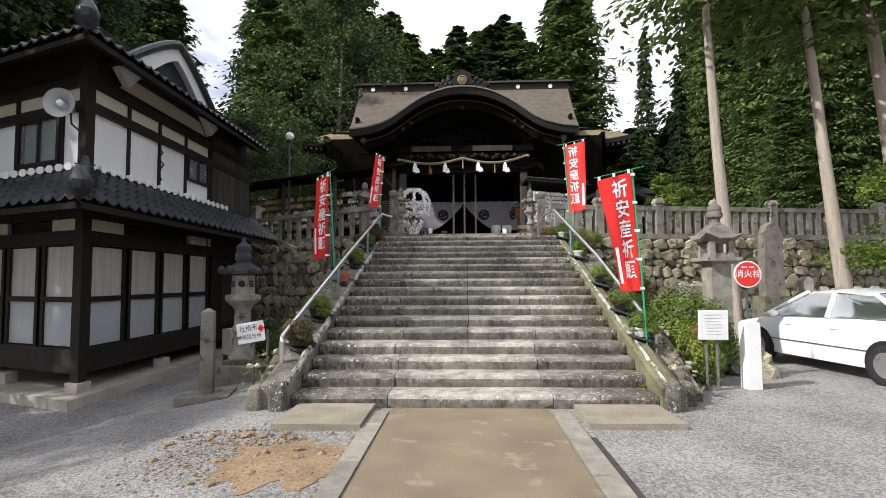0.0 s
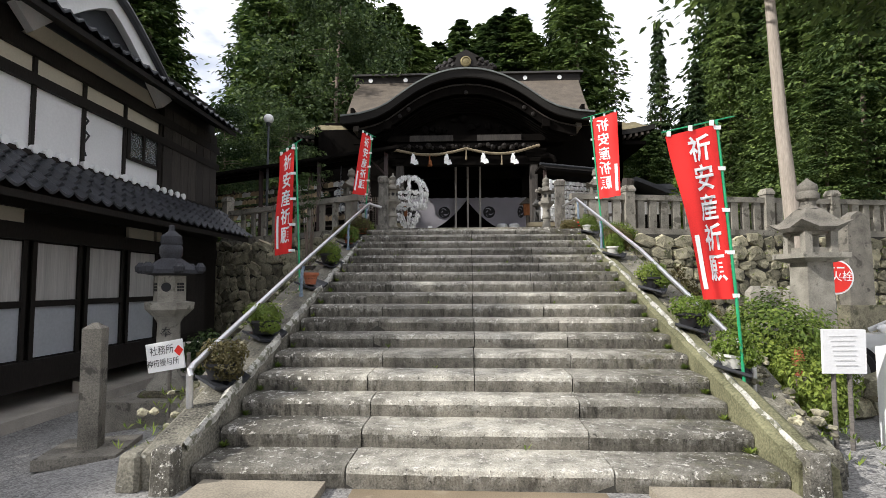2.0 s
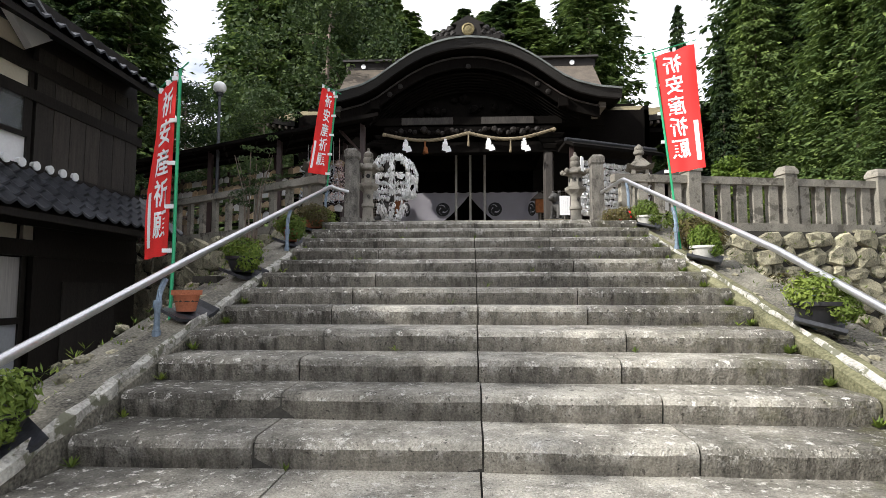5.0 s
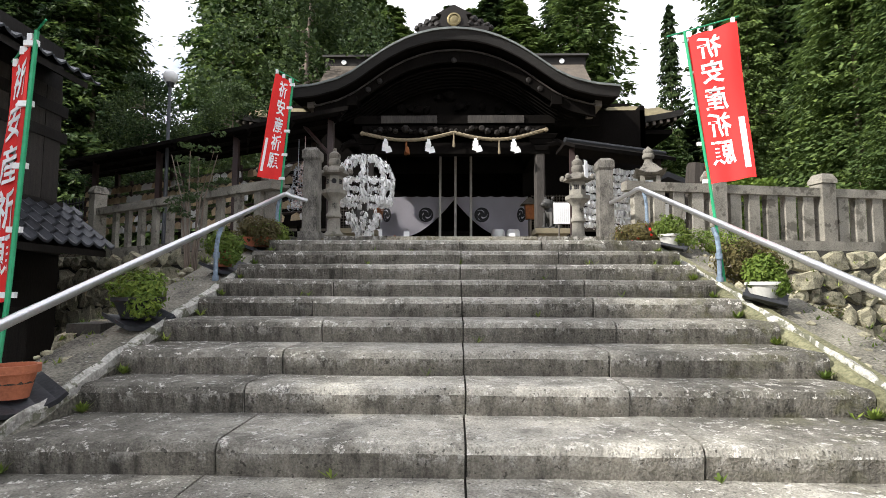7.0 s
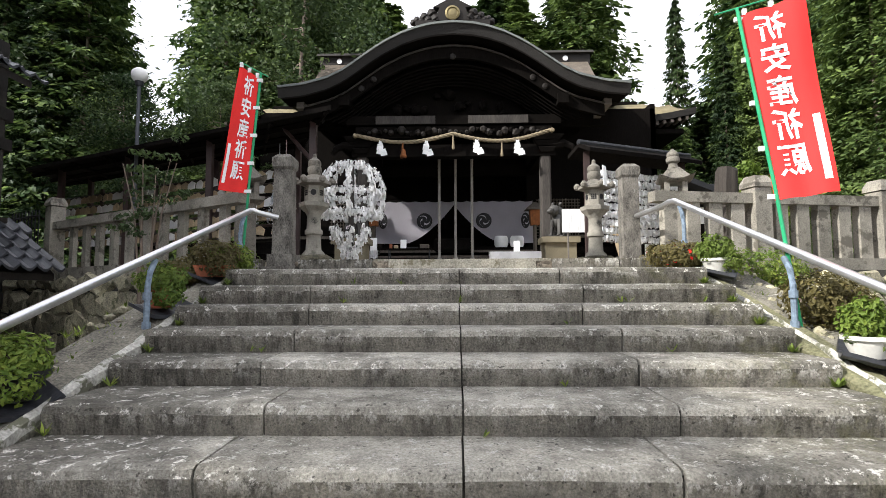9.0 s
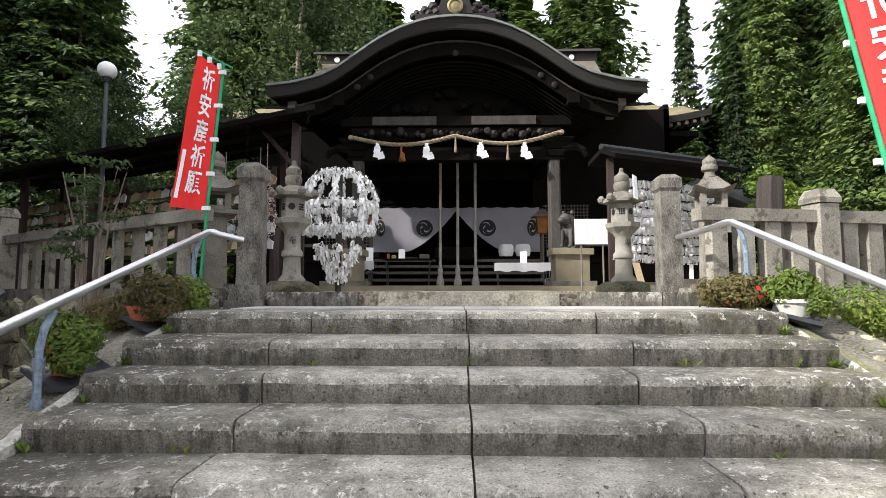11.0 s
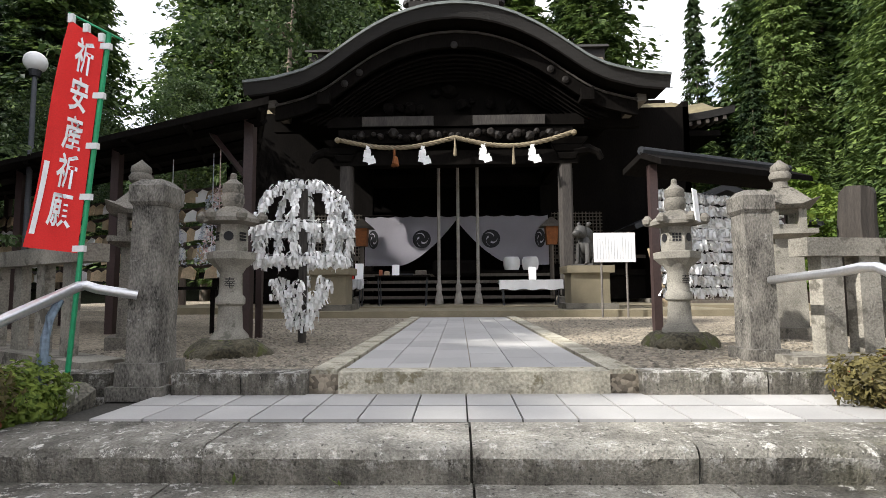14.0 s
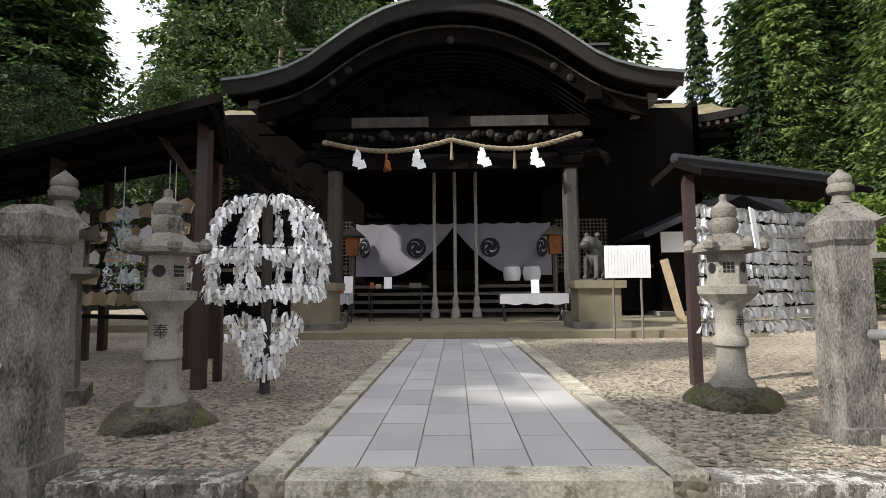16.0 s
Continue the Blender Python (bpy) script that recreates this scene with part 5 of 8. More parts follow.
banner((-2.34, 8.8, 3.96), (-1.98, 8.56, 4.06), (-1.98, 8.5, 2.2), (-2.36, 8.7, 2.16), [(-1.68, 8.05, 1.4), (-1.78, 8.25, 2.2), (-1.96, 8.56, 4.12)], False, "red prayer banner with white characters on a green pole", 0.02, 0.3, 0)
banner((3.1, 5.16, 3.2), (3.64, 5.26, 3.34), (3.72, 5.16, 1.5), (3.42, 5.12, 1.5), [(3.78, 5.12, 0.5), (3.74, 5.16, 1.6), (3.66, 5.27, 3.39)], False, "large red prayer banner with white characters, leaning on a green pole", 0.025, 1.1, 0)
banner((3.7, 10.95, 5.2), (4.2, 10.8, 5.3), (4.12, 10.4, 3.44), (3.7, 10.55, 3.4), [(3.78, 10.4, 2.2), (3.72, 10.55, 3.4), (3.68, 10.95, 5.27)], True, "red prayer banner seen from behind with reversed characters", 0.025, 2.0, 0)
banner((-1.58, 12.38, 5.42), (-1.36, 12.42, 5.28), (-1.48, 12.42, 3.84), (-1.81, 12.38, 3.88), [(-1.53, 12.44, 2.8), (-1.46, 12.44, 3.9), (-1.34, 12.44, 5.35)], False, "red prayer banner with white characters beside the gate post", 0.02, 3.0, 0)

# ---- stone lanterns ----


def lotus_lantern(x, y, tall, rz, lab, group, roof_mat=None):
    """Round-shafted lantern on a rough boulder."""
    s = tall / 1.62
    roof_mat = roof_mat or M_STONE
    L = thing("stone_lantern", lab, "lantern", x, y, ZC - 0.01, rz, group=group)
    bm = bmesh.new()
    bmesh.ops.create_icosphere(bm, subdivisions=3, radius=0.36, matrix=Matrix.Diagonal((1, 0.9, 0.55, 1)))
    for v in bm.verts:
        v.co += noise.noise_vector(v.co * 4 + Vector((x, y, 0))) * 0.09
        v.co.z = max(-0.02, v.co.z + 0.02)
        v.co.z = min(v.co.z, 0.16)
    part("boulder", bm, M_MOSSROCK, L, "dark mossy boulder base")
    bm = text_bm("奉", 0.1 * s)
    bmesh.ops.transform(bm, matrix=Matrix.Rotation(radians(18 - rz), 4, "Z") @ pose(0, -0.106 * s, 0.52 * s + 0.12), verts=bm.verts)
    part("inscription", bm, M_BLACK, L, "black painted character")
    bm = bmesh.new()
    lathe(bm, [(r * s, z * s + 0.12) for r, z in ((0.17, 0.0), (0.16, 0.06), (0.11, 0.12), (0.1, 0.3), (0.1, 0.32), (0.125, 0.34), (0.125, 0.39), (0.1, 0.42), (0.095, 0.6), (0.105, 0.62), (0.14, 0.68))], 18)
    part("shaft", bm, M_LANTERN, L, "pale round stone shaft", smooth=True)
    bm = bmesh.new()
    lathe(bm, [(r * s, z * s + 0.12) for r, z in ((0.14, 0.66), (0.21, 0.73), (0.215, 0.79), (0.16, 0.8))], 6)
    part("platform", bm, M_LANTERN, L)
    bm = bmesh.new()
    lathe(bm, [(r * s, z * s + 0.12) for r, z in ((0.14, 0.795), (0.135, 1.04))], 6)
    fb = part("fire_box", bm, M_LANTERN, L, "pale hexagonal fire box")
    # nothing is cut: flat black plates stand for the dark inside the openings
    for k in range(6):
        a = radians(30 + 60 * k)
        M = Matrix.Rotation(a - math.pi / 2 + math.pi, 4, "Z")
        rr = 0.122 * s
        bm = bmesh.new()
        if k % 2 == 0:
            lathe(bm, [(0.042 * s, 0), (0.042 * s, 0.004)], 14, M @ pose(0, -rr, 0.93 * s + 0.12, 90))
            part("crest_hole", bm, M_BLACK, fb, "black disc standing for a carved round crest")
        else:
            for i in range(3):
                for j in range(3):
                    c = ((i - 1) * 0.028 * s, (j - 1) * 0.028 * s)
                    box(bm, c[0] - 0.01 * s, c[0] + 0.01 * s, -rr - 0.004, -rr + 0.004, 0.93 * s + 0.12 + c[1] - 0.01 * s, 0.93 * s + 0.12 + c[1] + 0.01 * s, M)
            part("lattice_hole", bm, M_BLACK, fb, "black squares standing for a carved lattice opening")
    bm = bmesh.new()
    lathe(bm, [(r * s, z * s + 0.12) for r, z in ((0.14, 1.035), (0.255, 1.055), (0.25, 1.09), (0.17, 1.14), (0.1, 1.19), (0.08, 1.2))], 6)
    for k in range(6):
        a = 2 * math.pi * k / 6
        curl = bmesh.new()
        lathe(curl, [(0.02 * s, 0), (0.045 * s, 0.02 * s), (0.05 * s, 0.06 * s), (0.02 * s, 0.1 * s)], 8, Matrix.Translation((0.255 * s * math.cos(a), 0.255 * s * math.sin(a), 1.055 * s + 0.12)))
        part("corner_curl", curl, roof_mat, L)
    part("roof", bm, roof_mat, L, "dark weathered hexagonal roof with curled corners")
    bm = bmesh.new()
    lathe(bm, [(r * s, z * s + 0.12) for r, z in ((0.08, 1.19), (0.1, 1.24), (0.1, 1.3), (0.085, 1.32), (0.095, 1.34), (0.09, 1.4), (0.03, 1.45), (0.025, 1.5), (0.01, 1.51))], 14)
    part("finial", bm, roof_mat, L, smooth=True)
    return L


lotus_lantern(-1.0, 13.7, 1.64, 10, "hexagonal granite lantern on a mossy boulder in gravel", "court lanterns")
R_L = lotus_lantern(3.2, 14.3, 1.66, 40, "hexagonal granite lantern on a mossy boulder with a paper slip", "court lanterns")
slip = bmesh.new()
box(slip, -0.045, 0.045, -0.004, 0.004, -0.16, 0.16, pose(-0.1, -0.26, 1.36, -8, 8))
part("paper_slip", slip, M_PAPER, R_L, "white paper slip tied to the lantern roof")


def square_lantern(x, y, z, scale, rz, lab, stand_h, stand_mat, with_holes=True):
    L = thing("stone_lantern", lab, "lantern", x, y, z, rz, group="square stone lanterns")
    s = scale
    bm = bmesh.new()
    tbox(bm, 0.62 * s, 0.62 * s, -0.02, 0.16 * s)
    bevel(bm, 0.03)
    part("footing", bm, M_STONE, L)
    bm = bmesh.new()
    tbox(bm, 0.4 * s, 0.4 * s, 0.16 * s, stand_h, 0.36 * s, 0.36 * s)
    bevel(bm, 0.02)
    part("shaft", bm, stand_mat, L)
    bm = bmesh.new()
    tbox(bm, 0.4 * s, 0.4 * s, stand_h, stand_h + 0.06 * s, 0.66 * s, 0.66 * s)
    tbox(bm, 0.66 * s, 0.66 * s, stand_h + 0.06 * s, stand_h + 0.13 * s)
    bevel(bm, 0.01)
    part("platform", bm, stand_mat, L)
    h = stand_h + 0.13 * s
    w = 0.36 * s
    bm = bmesh.new()
    box(bm, -w / 2, w / 2, -w / 2, w / 2, h, h + 0.08 * s)
    fire = part("fire_box", bm, stand_mat, L, "open square fire box")
    bm = bmesh.new()
    box(bm, -w / 2, w / 2, -w / 2, w / 2, h + 0.26 * s, h + 0.3 * s)
    part("fire_box_top", bm, stand_mat, fire)
    for sx in (-1, 1):
        for sy in (-1, 1):
            bm = bmesh.new()
            box(bm, sx * w / 2 - 0.05 * s, sx * w / 2 + 0.05 * s, sy * w / 2 - 0.05 * s, sy * w / 2 + 0.05 * s, h - 0.002, h + 0.302 * s)
            part("corner_pillar", bm, stand_mat, fire)
    h += 0.3 * s
    bm = bmesh.new()
    n = 12
    rings = []
    for k, (r, dz) in enumerate(((0.46, 0.0), (0.52, 0.05), (0.4, 0.12), (0.28, 0.22), (0.17, 0.32), (0.13, 0.34))):
        ring = []
        for i in range(4 * 3):
            c = i // 3
            f = (i % 3) / 3
            a0, a1 = math.pi / 4 + c * math.pi / 2, math.pi / 4 + (c + 1) * math.pi / 2
            p = Vector((math.cos(a0), math.sin(a0))) * (1 - f) + Vector((math.cos(a1), math.sin(a1))) * f
            curl = (0.1 if i % 3 == 0 and k < 2 else 0.0)
            ring.append(bm.verts.new((p.x * r * s, p.y * r * s, h + dz * s + curl * s)))
        rings.append(ring)
    for a, b in zip(rings, rings[1:]):
        for i in range(12):
            bm.faces.new((a[i], a[(i + 1) % 12], b[(i + 1) % 12], b[i]))
    bm.faces.new(rings[0][::-1])
    bm.faces.new(rings[-1])
    part("roof", bm, M_STONE, L, "heavy stone roof with curled corners")
    h += 0.33 * s
    bm = bmesh.new()
    lathe(bm, [(r * s, h + q * s) for r, q in ((0.13, 0), (0.1, 0.04), (0.09, 0.1), (0.14, 0.14), (0.15, 0.2), (0.12, 0.25), (0.13, 0.28), (0.12, 0.34), (0.05, 0.4), (0.01, 0.44))], 12)
    part("finial", bm, M_STONE, L, smooth=True)
    return L


square_lantern(-2.29, 14.4, ZC, 0.78, 28, "square stone lantern behind the balustrade", 1.02, M_STONE)
square_lantern(4.79, 15.2, ZC, 0.78, -10, "square stone lantern behind the balustrade", 1.12, M_LANTERN)
square_lantern(5.84, 7.3, 0, 1.0, 4, "tall stone lantern tower on a tapered carved shaft", 1.95, M_LANTERN)
bm = bmesh.new()
for i in range(26):
    rr = random.Random(i)
    bmesh.ops.create_icosphere(bm, subdivisions=1, radius=rr.uniform(0.12, 0.22), matrix=Matrix.Translation((5.5 + rr.uniform(-0.7, 0.7), 6.7 + rr.uniform(-0.5, 0.4), rr.uniform(0.02, 0.42))))
rough_up(bm, 0.06, 6)
solid("rock_base", bm, M_RUBBLE, "rough stacked rocks round the lantern tower's foot", "rocks", kind="stuff")
# office-side lantern
L = lotus_lantern(-3.2, 6.95, 2.48, 15, "tall hexagonal stone lantern with a dark roof beside the office", "yard lanterns", M_ROOFSTONE)
bm = bmesh.new()
box(bm, -3.75, -2.6, 6.4, 7.5, -0.3, 0.12)
bevel(bm, 0.05)
rough_up(bm, 0.03, 5)
solid("lantern_plinth", bm, M_STONE, "low dark rough stone plinth", "plinth")
L.location.z = 0.08
# ---- lower yard: posts, signs, tablets ----
def plain_post(name, x, y, w, h, m_, lab, cap=0.06, rz=0, base=None):
    p = thing(name, lab, "post", x, y, 0, rz)
    bm = bmesh.new()
    tbox(bm, w, w, -0.02, h - cap)
    tbox(bm, w, w, h - cap, h, w * 0.25, w * 0.25)
    bevel(bm, 0.012)
    part("shaft", bm, m_, p)
    if base:
        bm = bmesh.new()
        tbox(bm, base, base, -0.02, 0.09)
        bevel(bm, 0.03)
        rough_up(bm, 0.02, 5)
        part("slab", bm, M_STONE, p, "worn square footing slab")
    return p


plain_post("stone_marker", -3.0, 5.2, 0.19, 1.4, M_STONE, "slim square stone marker post on a footing slab", 0.06, 15, 0.75)
[q for q in scene.objects if q.name.startswith("stone_marker")][0].location.z = -0.15
plain_post("white_bollard", 5.4, 5.35, 0.21, 1.02, M_WHITE, "white-painted square post in gravel", 0.02, 5)


def notice(x, y, z0, w, h, legs, tilt, lab, lines, rz=0, red=False, title="", face=M_WHITE, leg_mat=M_GREYWOOD):
    s = thing("notice_board", lab, "sign", x, y, legs[2], rz)
    zb = z0 - legs[2]
    bm = bmesh.new()
    box(bm, -w / 2, w / 2, -0.012, 0.012, zb, zb + h, pose(0, 0, 0, 0, tilt))
    bevel(bm, 0.004)
    p = part("panel", bm, face, s, "white notice panel")
    for lx in legs[:2]:
        bm = bmesh.new()
        tube(bm, [(lx, 0.03, -0.02), (lx, 0.03, zb + h * 0.6)], 0.022, 6)
        part("leg", bm, leg_mat, s)
    for k, t in enumerate(title.split("\n") if title else ()):
        bm = text_bm(t, h * 0.34 / (1 if k == 0 else 1.25))
        bmesh.ops.transform(bm, matrix=pose(0, 0, 0, 0, tilt) @ pose(-0.03, -0.0155, zb + h * (0.7 - 0.42 * k)), verts=bm.verts)
        part("writing", bm, M_BLACK, p, "black brush writing")
    for k, (xa, xb, zz) in enumerate(lines):
        bm = bmesh.new()
        box(bm, xa * w, xb * w, -0.016, -0.0125, zb + h * zz - 0.004, zb + h * zz + 0.004)
        part("line", bm, M_FADED if not red else M_BLACK, p, "small grey writing")
    if red:
        bm = bmesh.new()
        box(bm, -0.045, 0.045, -0.017, -0.0125, -0.045, 0.045, pose(0, 0, 0, 0, tilt) @ pose(w * 0.4, 0, zb + h * 0.62, 0, 45))
        part("mark", bm, M_SIGNRED, p, "red arrow mark")
    return s


notice(-2.4, 5.75, 0.66, 0.52, 0.34, (-0.12, 0.14, -0.1), -10, "small white office sign with black writing on two legs", (), -12, True, "社務所\n神符授与所")
notice(4.75, 5.15, 0.76, 0.46, 0.44, (-0.08, 0.09, 0.0), 1, "white information notice on two slim legs", [(-0.3 + 0.02 * i, 0.32 - 0.03 * (i % 3), 0.85 - 0.11 * i) for i in range(7)], 6)
notice(4.26, 20.0, 4.15, 0.85, 0.61, (-0.27, 0.25, ZC), 0, "large white notice board with fine vertical writing on legs", (), 0)
bm = bmesh.new()
for i in range(13):
    box(bm, -0.36 + i * 0.058, -0.353 + i * 0.058, -0.016, -0.0128, 0.06, 0.54 - 0.05 * (i % 3))
o = solid("notice_writing", bm, M_FADED, "fine grey vertical writing", "writing")
o.parent = [q for q in scene.objects if q.name.startswith("notice_board")][-1]
o.matrix_basis = pose(0, 0, 4.15 - ZC)
o.name = "writing"
for key in ("category", "kind"):
    if key in o:
        del o[key]

sign = thing("fire_hydrant_sign", "round red fire hydrant sign with white characters on a pole", "sign", 7.3, 9.0, 0)
bm = bmesh.new()
tube(bm, [(0, 0.05, -0.02), (0, 0.05, 2.05)], 0.03, 8)
part("pole", bm, M_POLE, sign, "grey pole")
bm = bmesh.new()
lathe(bm, [(0.3, 0), (0.3, 0.02)], 28, pose(0, 0, 1.77, 90))
disc = part("disc", bm, M_WHITE, sign, "white rim")
bm = bmesh.new()
lathe(bm, [(0.27, 0), (0.27, 0.006)], 28, pose(0, -0.022, 1.77, 90))
part("face", bm, M_SIGNRED, disc, "red face")
bm = text_bm("消火栓", 0.19)
bmesh.ops.transform(bm, matrix=pose(0, -0.035, 1.77), verts=bm.verts)
box(bm, -0.26, 0.26, -0.034, -0.03, 1.755, 1.76)
part("writing", bm, M_WHITE, disc, "white characters")
bm = bmesh.new()
box(bm, -0.14, -0.02, -0.034, -0.029, 1.915, 1.94)
box(bm, 0.02, 0.14, -0.034, -0.029, 1.915, 1.94)
part("small_writing", bm, M_WHITE, disc)

for x, y, w, h in ((8.5, 10.2, 0.5, 3.0), ):
    s = thing("stone_tablet", "tall round-topped memorial stone on a block base", "monument", x, y, 0, 6)
    bm = bmesh.new()
    prism(bm, [(-w / 2, 1.25), (w / 2, 1.25), (w / 2 * 0.9, h - 0.25), (w / 2 * 0.6, h - 0.05), (0, h + 0.05), (-w / 2 * 0.6, h - 0.05), (-w / 2 * 0.9, h - 0.25)], -0.13, 0.13, "y")
    bevel(bm, 0.03)
    part("slab", bm, M_STONE, s)
    bm = bmesh.new()
    tbox(bm, 0.9, 0.6, -0.02, 0.6, 0.85, 0.55)
    tbox(bm, 0.75, 0.5, 0.62, 1.25, 0.7, 0.45)
    bevel(bm, 0.04)
    part("base", bm, M_RUBBLE, s)
proto = thing("stone_picket", "short square granite picket in a row by the wall", "post", 9.5, 10.5, 0, 0, group="stone pickets")
bm = bmesh.new()
tbox(bm, 0.26, 0.22, -0.02, 1.62, 0.24, 0.2)
tbox(bm, 0.24, 0.2, 1.62, 1.72, 0.1, 0.1)
bevel(bm, 0.015)
part("shaft", bm, M_FENCE, proto)
for i, (x, y) in enumerate(((9.95, 10.55), (10.4, 10.6), (10.85, 10.65), (11.3, 10.7), (5.75, 8.6), (6.15, 8.9), (7.0, 9.7))):
    copy_thing(proto, pose(x, y, -0.25 if i < 4 else -0.1, 0, 0, 3 * (i % 3 - 1)))
bucket = thing("air_conditioner", "grey outdoor air-conditioner unit beside the office wall", "appliance", -4.25, 9.3, -0.1, 60)
bm = bmesh.new()
box(bm, -0.38, 0.38, -0.14, 0.14, 0.1, 0.68)
bevel(bm, 0.02)
part("casing", bm, M_CONCRETE, bucket)
bm = bmesh.new()
lathe(bm, [(0.22, 0), (0.2, 0.02), (0.18, 0.01)], 20, pose(-0.1, -0.14, 0.4, 90))
for i in range(6):
    box(bm, -0.28, 0.08, -0.165, -0.15, 0.22 + i * 0.07, 0.235 + i * 0.07)
part("fan_grille", bm, M_DARKMETAL, bucket, "dark round fan grille")
bm = bmesh.new()
for x in (-0.3, 0.3):
    box(bm, x - 0.04, x + 0.04, -0.15, 0.15, -0.06, 0.1)
part("foot", bm, M_DARKMETAL, bucket)
shutr = thing("red_marker", "small faded orange marker post among the shrubs", "post", 4.95, 6.2, 0, 0)
bm = bmesh.new()
lathe(bm, [(0.07, -0.02), (0.07, 0.75), (0.05, 0.85), (0.02, 0.9)], 12)
part("body", bm, M_TERRA, shutr)

# ---- car ----
car = thing("car", "white four-door saloon parked on gravel", "car", 8.15, 7.0, 0, math.degrees(math.atan2(2.7, -0.45)) - 90)
SEC = [(-2.32, 0.62, 0.42, 0.66, 0.9), (-2.2, 0.8, 0.3, 0.72, 0.98), (-1.5, 0.85, 0.24, 0.78, 1.02), (-0.9, 0.86, 0.22, 0.8, 1.02), (0, 0.86, 0.22, 0.8, 0.98), (0.9, 0.86, 0.22, 0.8, 0.95), (1.5, 0.84, 0.24, 0.76, 0.88), (2.1, 0.78, 0.3, 0.68, 0.78), (2.36, 0.58, 0.4, 0.58, 0.66)]
bm = bmesh.new()
rings = []
for y, w, z0, zm, z1 in SEC:
    pts = [(-w * 0.93, z0), (-w, (z0 + zm) / 2), (-w, zm), (-w * 0.94, z1 - 0.03), (-w * 0.8, z1), (w * 0.8, z1), (w * 0.94, z1 - 0.03), (w, zm), (w, (z0 + zm) / 2), (w * 0.93, z0)]
    rings.append([bm.verts.new((x, y, z)) for x, z in pts])
for a, b in zip(rings, rings[1:]):
    for i in range(10):
        bm.faces.new((a[i], a[(i + 1) % 10], b[(i + 1) % 10], b[i]))
bm.faces.new(rings[0])
bm.faces.new(rings[-1][::-1])
part("body", bm, M_CARPAINT, car, "glossy white body", smooth=True)
bm = bmesh.new()
roof = [(-1.75, 0.72, 1.03), (-1.0, 0.6, 1.42), (-0.3, 0.6, 1.47), (0.35, 0.58, 1.43), (1.2, 0.7, 0.97)]
ring2 = []
for y, w, z in roof:
    ring2.append([bm.verts.new((x, y, zz)) for x, zz in ((-w, z - 0.05), (-w * 0.85, z), (0, z + 0.03), (w * 0.85, z), (w, z - 0.05))])
for a, b in zip(ring2[1:3], ring2[2:4]):
    for i in range(4):
        bm.faces.new((a[i], a[i + 1], b[i + 1], b[i]))
bmesh.ops.solidify(bm, geom=bm.faces[:], thickness=0.04)
part("roof", bm, M_CARPAINT, car, smooth=True)
